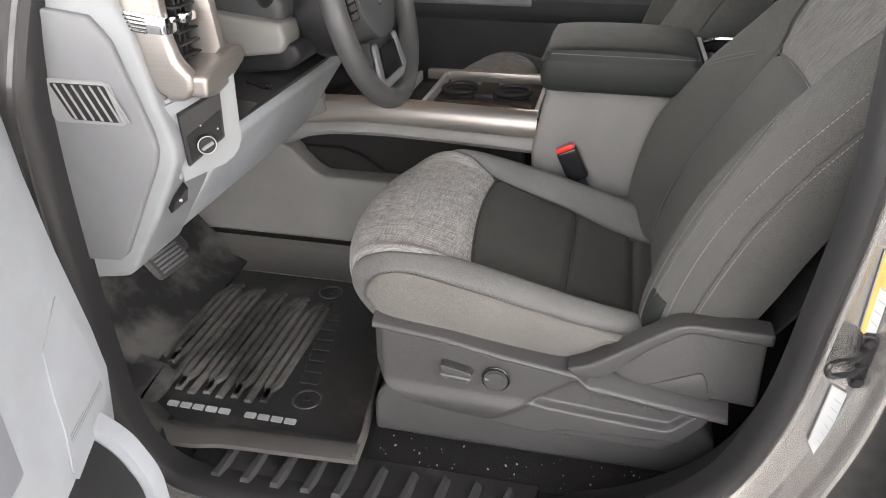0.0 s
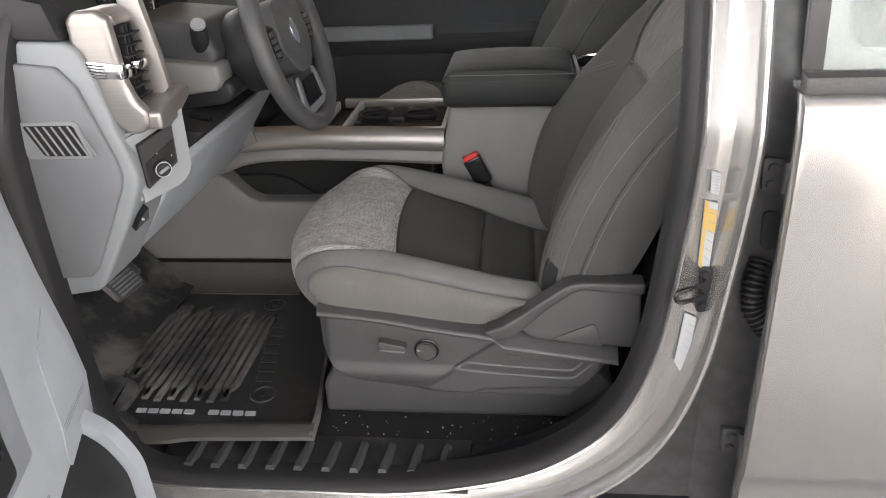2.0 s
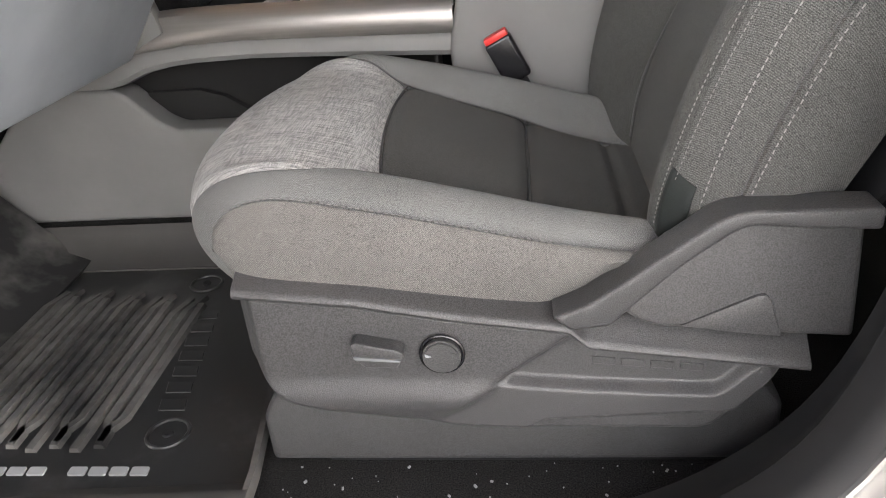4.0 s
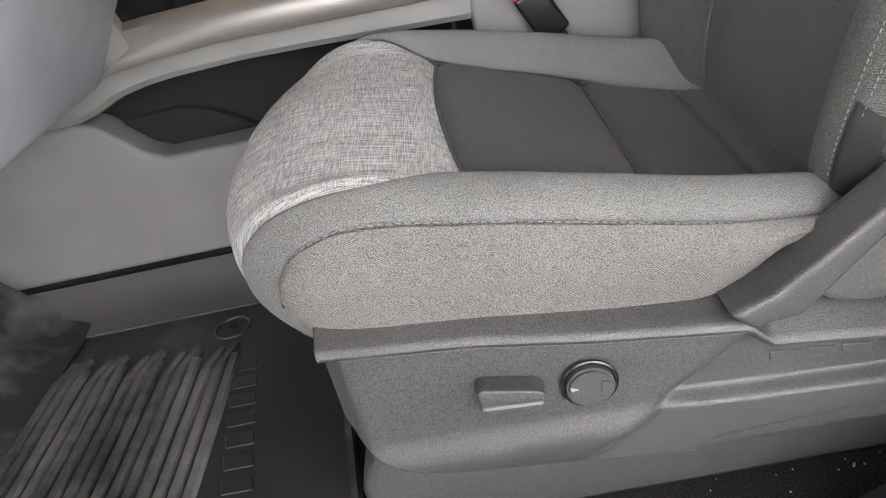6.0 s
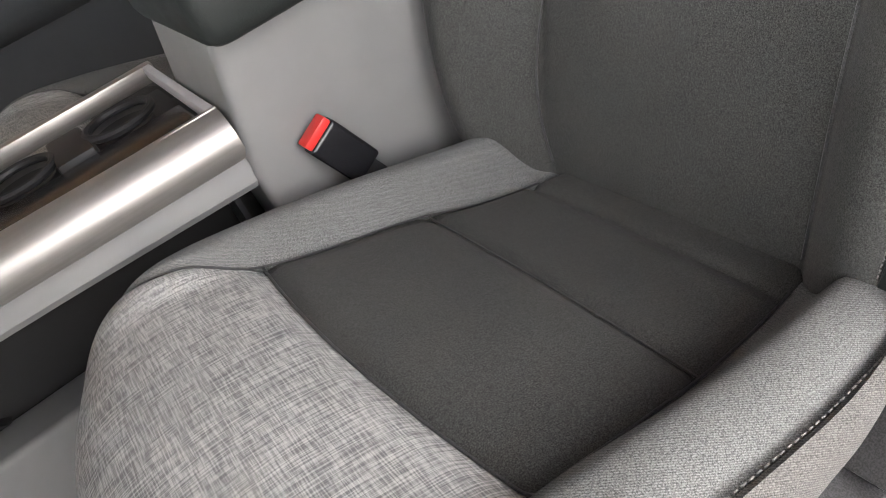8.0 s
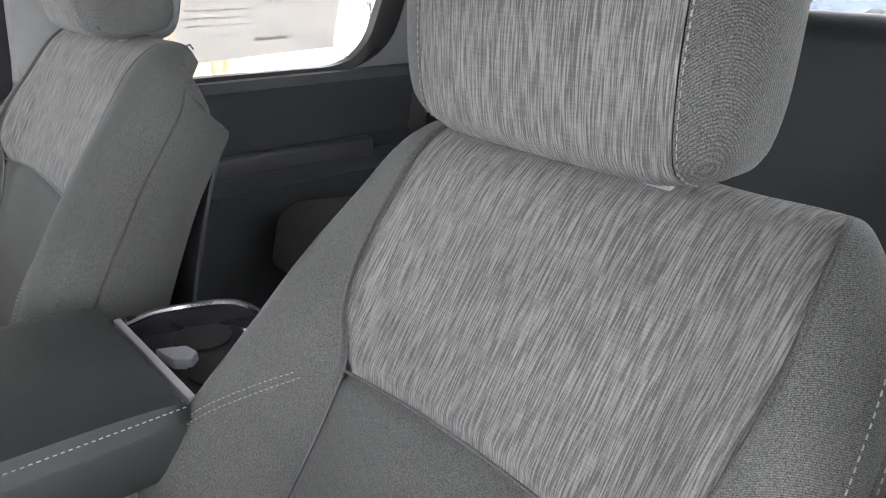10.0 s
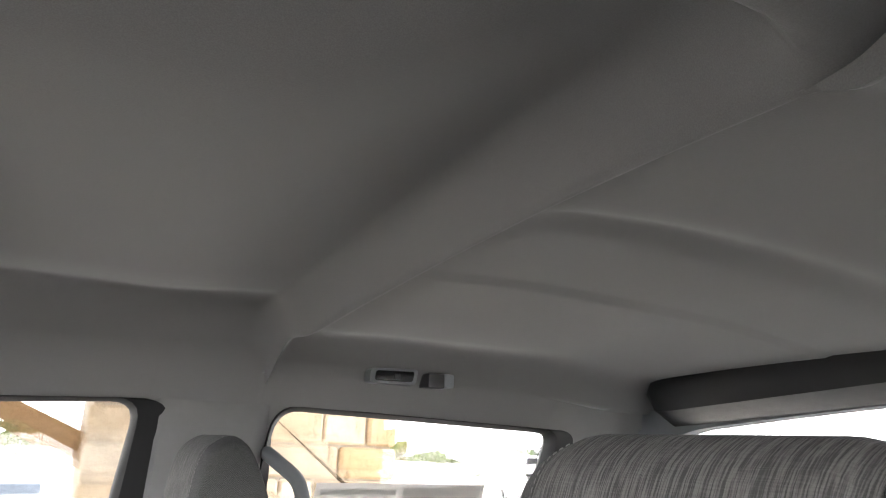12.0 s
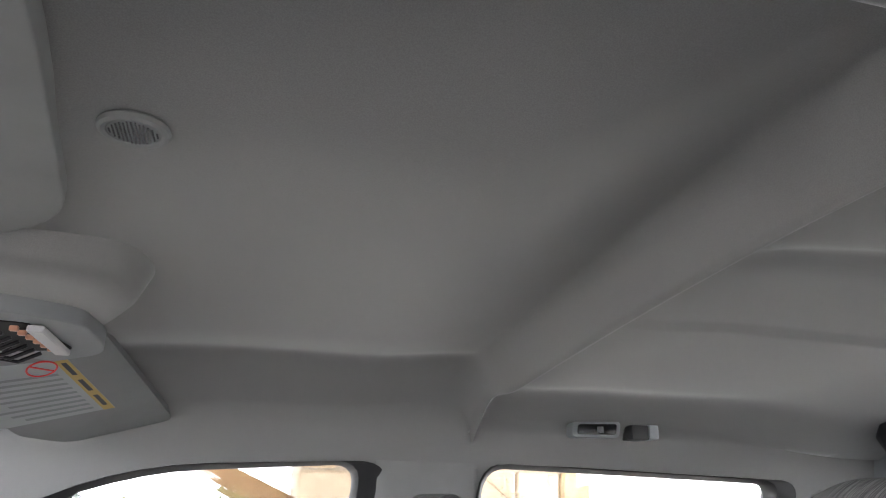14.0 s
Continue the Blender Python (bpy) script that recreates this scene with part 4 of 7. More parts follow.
def valance(s, y0, sg, powered):
    """The outer side shield: moulded panel with a top lip, a folded lower swage and a rear arm."""
    off = y0 - 0.475

    def Y(y):
        return (0.475 + sg * (y - 0.475)) + off

    top = [(0.09, 0.320), (0.149, 0.314), (0.238, 0.303), (0.345, 0.279), (0.427, 0.262), (0.47, 0.258), (0.52, 0.250), (0.56, 0.243), (0.62, 0.236), (0.70, 0.224)]
    lip = [(0.09, 0.299), (0.219, 0.284), (0.32, 0.264), (0.443, 0.245), (0.450, 0.243), (0.468, 0.225), (0.475, 0.223), (0.641, 0.200), (0.70, 0.192)]
    low = [(0.090, 0.200), (0.099, 0.171), (0.112, 0.153), (0.133, 0.137), (0.16, 0.126), (0.19, 0.119), (0.26, 0.106), (0.332, 0.095), (0.417, 0.088), (0.596, 0.085), (0.61, 0.09), (0.63, 0.112), (0.687, 0.182), (0.70, 0.188)]
    tray = [(0.38, 0.166), (0.402, 0.162), (0.472, 0.156), (0.561, 0.150), (0.605, 0.148), (0.616, 0.152), (0.647, 0.184), (0.70, 0.230)]
    step = [(0.389, 0.090), (0.400, 0.098), (0.423, 0.112), (0.526, 0.118), (0.70, 0.125)]
    nx, nz = 150, 56
    rows = []
    for i in range(nx + 1):
        x = lerp(0.090, 0.70, i / nx)
        zt, zl, zp = (float(np.interp(x, *zip(*q))) for q in (top, low, lip))
        zp = min(zp, zt - 0.014)
        zl = min(zl, zp - 0.014)
        row = [(x, Y(0.212), zt + 0.001), (x, Y(0.200), zt), (x, Y(0.190), zt - 0.004), (x, Y(0.172), lerp(zt, zp, 0.62)), (x, Y(0.163), zp + 0.0045), (x, Y(0.1585), zp + 0.001), (x, Y(0.1575), zp - 0.003), (x, Y(0.1595), zp - 0.007), (x, Y(0.1665), zp - 0.0095), (x, Y(0.1685), zp - 0.0105), (x, Y(0.167), zp - 0.0125)]
        for j in range(nz + 1):
            z = lerp(zp - 0.0135, zl, j / nz)
            y = 0.166
            # a diagonal fold parts the front field from the deeper rear one
            d = x - (0.330 + (z - 0.1365) * 1.33)
            rear = smooth(-0.012, 0.014, d)
            y += 0.017 * rear
            # the front field swells outwards to a low fold, then turns under
            fold = 0.150 - 0.03 * max(0.0, x - 0.15)
            swell = smooth(fold + 0.034, fold + 0.002, z) - 1.9 * smooth(fold + 0.002, fold - 0.05, z)
            y -= 0.0075 * swell * (1 - rear)
            # ridge of the rear field, facing up, and the shallow step below it
            zr = float(np.interp(x, *zip(*tray)))
            y -= 0.015 * smooth(0.008, -0.005, z - zr) * rear
            zs = float(np.interp(x, *zip(*step)))
            y += 0.006 * smooth(0.003, -0.003, z - zs) * rear
            y += 0.014 * smooth(0.016, 0.0, z - zl) ** 2
            y += 0.012 * smooth(0.112, 0.09, x) ** 2
            y += 0.02 * smooth(0.66, 0.70, x)
            row.append((x, Y(y), z))
        row.append((x, Y(0.21), zl + 0.004))
        if i == 0:  # the rounded front end turns in to the plinth
            for dx, dy in ((0.008, 0.05), (0.002, 0.018), (-0.002, 0.006)):
                rows.append([(a + dx, b + sg * dy, c) for a, b, c in row])
        rows.append(row)
    body = part("side_shield", thick(grid(rows), 0.003), M["valance"], s, "charcoal grained plastic side shield")
    # rear arm: a bar rising to the recliner with a recessed cover
    bar = [(0.430, 0.262), (0.466, 0.276), (0.50, 0.300), (0.548, 0.337), (0.588, 0.367), (0.603, 0.374), (0.62, 0.377), (0.74, 0.375), (0.74, 0.352), (0.67, 0.356), (0.632, 0.360), (0.618, 0.360), (0.604, 0.354), (0.559, 0.319), (0.507, 0.267), (0.49, 0.250), (0.45, 0.245)]
    part("recliner_arm", slab(bar, "y", *sorted((Y(0.152), Y(0.198))), 0.010, 4), M["valance"], body)
    cov = slab([(0.500, 0.262), (0.556, 0.322), (0.604, 0.362), (0.74, 0.362), (0.74, 0.220), (0.666, 0.226), (0.618, 0.232), (0.575, 0.236), (0.545, 0.237), (0.52, 0.246)], "y", *sorted((Y(0.168), Y(0.186))), 0.007, 3)
    for v in cov.verts:
        v.co.y += sg * lerp(0.0, 0.022, min(1.0, max(0.0, (v.co.z - 0.245) / 0.11)))
    part("recliner_cover", cov, M["valance"], body, "charcoal recliner cover")
    flap = slab([(0.562, 0.240), (0.640, 0.272), (0.649, 0.273), (0.655, 0.266), (0.668, 0.224), (0.618, 0.231)], "y", *sorted((Y(0.1655), Y(0.176))), 0.003)
    for v in flap.verts:
        v.co.y += sg * lerp(0.0, 0.022, min(1.0, max(0.0, (v.co.z - 0.245) / 0.11)))
    part("recliner_flap", flap, M["valance"], body)
    # Plain black plate filling the gap behind the recliner arm.
    part("hinge_plate", slab([(0.545, 0.30), (0.60, 0.362), (0.635, 0.37), (0.64, 0.30)], "y", *sorted((Y(0.199), Y(0.212))), 0.003), M["dark"], body, "black plate behind the recliner arm")
    if powered:
        lev = part("lever", slab([(0.213, 0.237), (0.219, 0.240), (0.264, 0.2295), (0.271, 0.225), (0.271, 0.220), (0.263, 0.206), (0.229, 0.2065), (0.215, 0.219)], "y", *sorted((Y(0.146), Y(0.168))), 0.004, 3), M["valance"], s, "charcoal seat adjuster lever")
        part("lip", slab([(0.216, 0.2235), (0.269, 0.2185), (0.267, 0.2155), (0.218, 0.2195)], "y", *sorted((Y(0.1432), Y(0.1466))), 0.001), M["cover"], lev)
        k = part("dial", disc((0.311, Y(0.1605), 0.2125), (0, 1, 0), 0.0212, 0.012, 40, 0.0025), M["valance"], s, "round grey lumbar dial with a dark ring")
        part("dial_ring", ring((0.311, Y(0.1625), 0.2125), (0, 1, 0), 0.0236, 0.0022), M["gloss"], k)
        part("dial_ridge", slab(rounded([(0.320, 0.220), (0.329, 0.218), (0.329, 0.207), (0.320, 0.205)], 0.003), "y", *sorted((Y(0.1535), Y(0.1548))), 0.0005, 1), M["valance"], k)
        part("mark", slab([(0.293, 0.2185), (0.300, 0.215), (0.294, 0.2145)], "y", *sorted((Y(0.1532), Y(0.1545)))), M["white"], k, "small white pointer mark")
        # embossed maker's plate as plain bars
        bm = bmesh.new()
        for q in range(4):
            x = 0.475 + q * 0.032
            slab([(x, 0.192 - q * 0.0035), (x + 0.026, 0.189 - q * 0.0035), (x + 0.026, 0.179 - q * 0.0035), (x, 0.182 - q * 0.0035)], "y", *sorted((Y(0.1815), Y(0.185))), 0.001, 1, bm)
        part("emblem", bm, M["valance"], body, "embossed plain bars")


seat("driver_seat", 0.475, 1, "grey cloth power driver seat with tweed inserts", True)
seat("passenger_seat", 1.43, -1, "grey cloth passenger seat with tweed inserts", False, -0.03, 6)


# ---- centre console ----
con = thing("center_console", "grey plastic centre console with satin trim and padded armrest", "console", (0.2, 0.95, 0.0))
_side = [(-0.70, 0.082), (-0.17, 0.082), (-0.152, 0.092), (-0.142, 0.130), (-0.122, 0.145), (0.68, 0.145), (0.68, 0.268), (-0.10, 0.268), (-0.255, 0.270), (-0.285, 0.285), (-0.345, 0.345), (-0.375, 0.356), (-0.48, 0.358), (-0.56, 0.335), (-0.64, 0.25)]
part("side_panel", slab(_side, "y", 0.826, 0.90, 0.012, 3), M["console"], con, "warm grey plastic lower side")
part("kick_strip", slab([(-0.70, 0.0), (0.68, 0.0), (0.68, 0.150), (-0.15, 0.150), (-0.16, 0.084), (-0.70, 0.084)], "y", 0.834, 0.90, 0.004), M["carpet"], con, "black carpet strip along the base")
# Near-black slab and divider carry the shade inside the pocket as colour.
part("pocket", slab([(-0.40, 0.25), (0.30, 0.25), (0.30, 0.42), (-0.40, 0.42)], "y", 0.905, 0.93), M["black"], con, "open side pocket, shade inside painted near-black")
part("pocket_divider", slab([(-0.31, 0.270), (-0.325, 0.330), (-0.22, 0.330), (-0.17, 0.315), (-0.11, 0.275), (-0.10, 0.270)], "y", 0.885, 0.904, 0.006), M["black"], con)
part("pocket_lip", slab([(0.255, 0.262), (0.262, 0.262), (0.262, 0.395), (0.255, 0.395)], "y", 0.83, 0.905), M["dark"], con)


def strip(rows_of, xs, t=0.004):
    return thick(grid([[(x, y, z) for y, z in rows_of(x)] for x in xs]), t)


def lip_z(x):
    return float(np.interp(x, [-0.48, -0.42, -0.36, -0.29, -0.19, -0.10, 0.05, 0.3], [0.402, 0.405, 0.409, 0.417, 0.427, 0.430, 0.426, 0.419]))


def under_z(x):
    return float(np.interp(x, [-0.48, -0.44, -0.36, -0.33, -0.28, -0.23, -0.18, -0.07, 0.05, 0.28], [0.360, 0.360, 0.360, 0.366, 0.386, 0.395, 0.399, 0.401, 0.397, 0.386]))


_x = [-0.48 + 0.02 * k for k in range(39)] + [0.295]
part("ledge", strip(lambda x: [(0.90, under_z(x)), (0.835, under_z(x)), (0.815, under_z(x) + 0.003), (0.810, under_z(x) + 0.010), (0.812, lip_z(x) - 0.006), (0.818, lip_z(x)), (0.84, lip_z(x) + 0.001)], _x), M["console"], con, "warm grey ledge under the trim")


def top_z(x):
    return float(np.interp(x, [-0.48, -0.33, -0.2, -0.1, 0.06, 0.3], [0.474, 0.481, 0.488, 0.489, 0.485, 0.479]))


_t = part("trim_strip", strip(lambda x: [(0.83, lip_z(x) + 0.003), (0.812, lip_z(x) + 0.004), (0.806, lerp(lip_z(x), top_z(x), 0.3)), (0.808 + 0.004 * smooth(-0.1, -0.2, x), lerp(lip_z(x), top_z(x), 0.62)), (0.816, top_z(x) - 0.006), (0.826, top_z(x) + 0.001), (0.842, top_z(x) + 0.003)], _x), M["satin"], con, "brushed satin trim strip")
part("core", box((-0.60, 0.92, 0.02), (0.30, 1.10, 0.44), 0.01), M["dark"], con, "black console core")
part("tray", slab([(-0.30, 0.843), (0.288, 0.843), (0.288, 1.15), (-0.30, 1.15)], "z", 0.430, 0.446, 0.004), M["dark"], con, "black storage tray floor")
part("tray_rim", box((-0.05, 1.150, 0.455), (0.30, 1.172, 0.482), 0.004), M["satin"], con, "satin rail beside the tray")
part("tray_rim", box((-0.11, 0.838, 0.476), (0.296, 0.846, 0.484), 0.002), M["satin"], con)
part("tray_rim", box((0.284, 0.846, 0.462), (0.296, 1.150, 0.482), 0.003), M["steel"], con)
for x in (-0.075, 0.0):
    part("tray_divider", box((x, 0.846, 0.452), (x + 0.012, 1.150, 0.478), 0.003), M["steel"], con, "pale grey divider bar")
for x in (0.07, 0.21):
    w = part("cup_holder", ring((x, 1.03, 0.470), (0, 0, 1), 0.046, 0.006), M["dark"], con, "black cup holder ring")
    # Flat near-black disc stands for the shaded well.
    part("well", disc((x, 1.03, 0.452), (0, 0, 1), 0.042, 0.012, 32), M["black"], w)
part("tray_bar", box((0.02, 0.90, 0.446), (0.28, 0.975, 0.466), 0.006), M["gloss"], con, "glossy black tray bar")
part("tray_bar", box((0.115, 0.975, 0.446), (0.165, 1.09, 0.474), 0.006), M["dark"], con)
part("armrest_base", slab([(0.318, 0.566), (0.65, 0.566), (0.70, 0.09), (0.30, 0.09), (0.286, 0.40), (0.30, 0.47)], "y", 0.80, 1.05, 0.014, 3), M["console"], con, "warm grey armrest base")

# padded lid: pillow with a sewn edge
rows = []
for i in range(29):
    a = i / 28
    x = lerp(0.303, 0.640, a)
    ex = math.sin(math.pi * min(1, max(0, a))) ** 0.18 if 0 < a < 1 else 0
    row = []
    for j in range(33):
        b = j / 32
        y = lerp(0.738, 1.045, b)
        ey = math.sin(math.pi * b) ** 0.16 if 0 < b < 1 else 0
        row.append((x, y, 0.628 + 0.036 * ex * ey))
    rows.append(row)
bm = grid(rows)
lid = part("armrest_lid", thick(bm, 0.01), M["leather"], con, "black-green leatherette armrest lid")
rows = []
_loop = rounded([(0.303, 0.738), (0.640, 0.738), (0.640, 1.045), (0.303, 1.045)], 0.022, 6)
for z, k in ((0.630, 0.992), (0.624, 1.004), (0.60, 1.01), (0.578, 1.0), (0.566, 0.975), (0.560, 0.93)):
    rows.append([(0.4715 + (a - 0.4715) * k, 0.8915 + (b - 0.8915) * k, z) for a, b in _loop])
part("lid_side", grid(rows, True, cap=True), M["leather"], lid, "black leatherette lid side")
_c = [Vector((x, 0.744, 0.6415)) for x in [0.325 + 0.005 * k for k in range(62)]]
part("stitching", stitches(_c, [Vector((0, -0.6, 0.8))] * len(_c), 0.004, 0.003), M["thread"], lid, "grey stitching")
_c = [Vector((0.630, y, 0.644)) for y in [0.75 + 0.005 * k for k in range(50)]]
part("stitching", stitches(_c, [Vector((0.6, 0, 0.8))] * len(_c), 0.004, 0.003), M["thread"], lid)
# rear cup holder behind the lid
rc = part("rear_cup_holder", slab([(0.648, 0.80), (0.70, 0.79), (0.79, 0.86), (0.79, 1.01), (0.66, 1.02)], "z", 0.56, 0.602, 0.006), M["dark"], con, "black rear cup holder")
part("rim", tube(catmull([(0.66, 1.01, 0.622), (0.70, 0.995, 0.634), (0.775, 0.965, 0.636), (0.80, 0.93, 0.634), (0.80, 0.87, 0.630), (0.77, 0.82, 0.622)], 30), 0.005, 8, flat=1.4), M["chrome"], rc, "chrome rim")
part("wall", thick(grid([[(p.x, p.y, z) for p in catmull([(0.66, 1.01, 0), (0.70, 0.995, 0), (0.775, 0.965, 0), (0.80, 0.93, 0), (0.80, 0.87, 0), (0.77, 0.82, 0)], 24)] for z in (0.60, 0.632)]), 0.003), M["gloss"], rc)
for x, y in ((0.735, 0.945), (0.715, 0.855)):
    # Flat near-black discs stand for the shaded rear wells.
    part("well", disc((x, y, 0.603), (0, 0, 1), 0.038, 0.006, 28), M["black"], rc)
part("finger", slab([(0.665, 0.93), (0.70, 0.915), (0.705, 0.89), (0.69, 0.875), (0.672, 0.89)], "z", 0.602, 0.618, 0.004), M["panel"], rc, "pale grey moulded finger")
part("hinge_bar", box((0.642, 0.77, 0.60), (0.652, 1.01, 0.634), 0.003), M["steel"], rc)

# seat belt buckle
bk = thing("belt_buckle", "black seat belt buckle with a red release button", "belt buckle", (0.41, 0.785, 0.30))
_r = Matrix.Translation((0.385, 0.780, 0.384)) @ Euler((0, radians(-27), 0)).to_matrix().to_4x4()
part("housing", box((-0.024, -0.013, -0.045), (0.024, 0.013, 0.034), 0.006, 3, _r), M["gloss"], bk)
part("release_button", box((-0.021, -0.011, 0.032), (0.021, 0.011, 0.044), 0.003, 2, _r), M["red"], bk, "red release button")
part("stalk", box((-0.014, -0.004, -0.13), (0.014, 0.004, -0.043), 0.002, 1, _r), M["dark"], bk)
part("anchor", box((0.50, 0.765, 0.285), (0.545, 0.772, 0.30), 0.003), M["chrome"], bk, "bright metal belt anchor")

# ---- dashboard ----
dash = thing("dashboard", "pale grey plastic dashboard with satin vent surround", "dashboard", (-0.5, 0.9, 0.4))
_end = [(-0.95, 0.40), (-0.41, 0.388), (-0.372, 0.388), (-0.30, 0.400), (-0.285, 0.412), (-0.218, 0.52), (-0.174, 0.606), (-0.168, 0.63), (-0.176, 0.67), (-0.186, 0.70), (-0.205, 0.80), (-0.226, 0.855), (-0.245, 0.866), (-0.95, 0.905)]
part("end_block", slab(_end, "y", 0.062, 0.21, 0.014, 3), M["dash"], dash, "blue-grey moulded dash end")
_in = [(-0.345, 0.838), (-0.262, 0.828), (-0.235, 0.795), (-0.196, 0.665), (-0.192, 0.635), (-0.20, 0.610), (-0.283, 0.452), (-0.30, 0.437), (-0.372, 0.432), (-0.368, 0.55), (-0.362, 0.70)]
part("end_cover", slab(_in, "y", 0.0505, 0.066, 0.006, 3), M["cover"], dash, "mid grey removable end cover")
part("top_cap", slab([(-0.40, 0.876), (-0.243, 0.868), (-0.26, 0.93), (-0.40, 0.96)], "y", 0.058, 0.22, 0.01), M["dark"], dash, "black dash top")
# demister outlet in the end cover
_v = [(-0.360, 0.738), (-0.247, 0.738), (-0.230, 0.672), (-0.352, 0.672)]
vent = part("side_vent", slab(rounded(_v, 0.010), "y", 0.0475, 0.052, 0.0015, 1), M["panel"], dash, "slatted demister vent")
# Flat near-black plate stands for the shaded slot behind the slats.
part("recess", slab(rounded([(-0.345, 0.732), (-0.254, 0.732), (-0.238, 0.678), (-0.318, 0.678)], 0.006), "y", 0.0463, 0.0477), M["black"], vent)
for k in range(7):
    x = -0.337 + 0.0145 * k
    part("slat", slab([(x, 0.731), (x + 0.0035, 0.731), (x + 0.0285, 0.679), (x + 0.0245, 0.679)], "y", 0.0440, 0.0472, 0.001, 1), M["panel"], vent)
# inner dash across the cab
_mid = [(-0.95, 0.42), (-0.31, 0.410), (-0.29, 0.414), (-0.215, 0.52), (-0.16, 0.600), (-0.175, 0.63), (-0.24, 0.655), (-0.95, 0.66)]
# Same plastic as the pod; the paler material makes up for its shade.
part("knee_panel", slab(_mid, "y", 0.206, 0.80, 0.012, 3), M["light"], dash, "blue-grey knee panel, colour lifted against its shade")
part("upper_dash", slab([(-0.95, 0.64), (-0.27, 0.64), (-0.33, 0.74), (-0.36, 0.90), (-0.95, 0.94)], "y", 0.206, 1.80, 0.015, 2), M["dark"], dash, "black upper dash")
part("lower_dash", slab([(-0.95, 0.42), (-0.42, 0.42), (-0.34, 0.50), (-0.33, 0.64), (-0.95, 0.64)], "y", 0.80, 1.80, 0.015, 2), M["dark"], dash, "black lower dash")
part("radio_panel", slab([(-0.60, 0.40), (-0.36, 0.40), (-0.24, 0.46), (-0.28, 0.66), (-0.60, 0.66)], "y", 0.84, 1.12, 0.012), M["gloss"], dash, "glossy black centre stack")
part("stack_edge", slab([(-0.30, 0.42), (-0.225, 0.455), (-0.262, 0.60), (-0.30, 0.60)], "y", 0.805, 0.838, 0.006), M["console"], dash, "warm grey stack edge")
# satin surround of the outer air vent
sur = part("vent_surround", slab([(-0.240, 0.898), (-0.225, 0.913), (-0.185, 0.915), (-0.167, 0.900), (-0.163, 0.85), (-0.160, 0.80), (-0.150, 0.767), (-0.131, 0.745), (-0.131, 0.722), (-0.145, 0.707), (-0.17, 0.704), (-0.19, 0.72), (-0.222, 0.757), (-0.240, 0.83)], "y", 0.075, 0.100, 0.010, 3), M["satin"], dash, "satin vent surround")
part("upper_bar", slab([(-0.225, 0.885), (-0.222, 0.912), (-0.185, 0.914), (-0.166, 0.901), (-0.162, 0.885)], "y", 0.096, 0.165, 0.008), M["satin"], sur)
part("inner_post", slab([(-0.190, 0.98), (-0.155, 0.98), (-0.128, 0.83), (-0.120, 0.768), (-0.135, 0.755), (-0.17, 0.755)], "y", 0.152, 0.172, 0.006), M["satin"], sur)
part("shelf", slab([(0.082, 0.712), (0.115, 0.708), (0.150, 0.714), (0.205, 0.736), (0.216, 0.748), (0.210, 0.762), (0.180, 0.764), (0.11, 0.752), (0.082, 0.742)], "x", -0.20, -0.112, 0.009, 3), M["satin"], sur, "satin lower shelf of the vent")
part("chrome_band", slab([(-0.240, 0.837), (-0.163, 0.827), (-0.160, 0.801), (-0.232, 0.807)], "y", 0.0715, 0.080, 0.003), M["chrome"], sur, "chrome band")
part("chrome_band", slab([(0.074, 0.826), (0.102, 0.822), (0.102, 0.800), (0.074, 0.802)], "x", -0.168, -0.155, 0.002), M["chrome"], sur)
for k in range(5):
    part("chrome_rib", slab([(-0.228, 0.831 - 0.005 * k), (-0.185, 0.8255 - 0.005 * k), (-0.185, 0.8235 - 0.005 * k), (-0.227, 0.829 - 0.005 * k)], "y", 0.0695, 0.0725), M["gloss"], sur)
lou = part("air_vent", box((-0.235, 0.098, 0.752), (-0.178, 0.154, 0.888), 0.003), M["black"], dash, "black louvred air vent")
for k in range(7):
    part("louvre", box((-0.180, 0.099, 0.762 + 0.0175 * k), (-0.152, 0.153, 0.7655 + 0.0175 * k), 0.001, 1), M["dark"], lou)
for y in (0.112, 0.125, 0.139):
    part("louvre", box((-0.180, y, 0.756), (-0.160, y + 0.003, 0.884), 0.001, 1), M["dark"], lou)
part("tab", box((-0.158, 0.106, 0.812), (-0.142, 0.136, 0.826), 0.004), M["chrome"], lou, "chrome louvre tab")


def quad_plate(pts, t, bevel=0.0):
    bm = bmesh.new()
    bm.faces.new([bm.verts.new(p) for p in pts])
    bmesh.ops.solidify(bm, geom=bm.faces[:], thickness=t)
    if bevel:
        bmesh.ops.bevel(bm, geom=bm.edges[:], offset=bevel, segments=2, affect="EDGES")
    return bm


_out = Vector((0.62, -0.72, 0.22)).normalized()


def plate(pts, a, b, bevel=0.0):
    """A plate facing the driver, from a to b along the outward direction."""
    bm = bmesh.new()
    lo = [bm.verts.new(Vector(p) + _out * a) for p in pts]
    hi = [bm.verts.new(Vector(p) + _out * b) for p in pts]
    bm.faces.new(lo)
    bm.faces.new(hi[::-1])
    n = len(pts)
    for i in range(n):
        bm.faces.new((lo[i], lo[(i + 1) % n], hi[(i + 1) % n], hi[i]))
    bmesh.ops.recalc_face_normals(bm, faces=bm.faces)
    if bevel:
        bmesh.ops.bevel(bm, geom=bm.edges[:], offset=bevel, segments=2, affect="EDGES")
    return bm


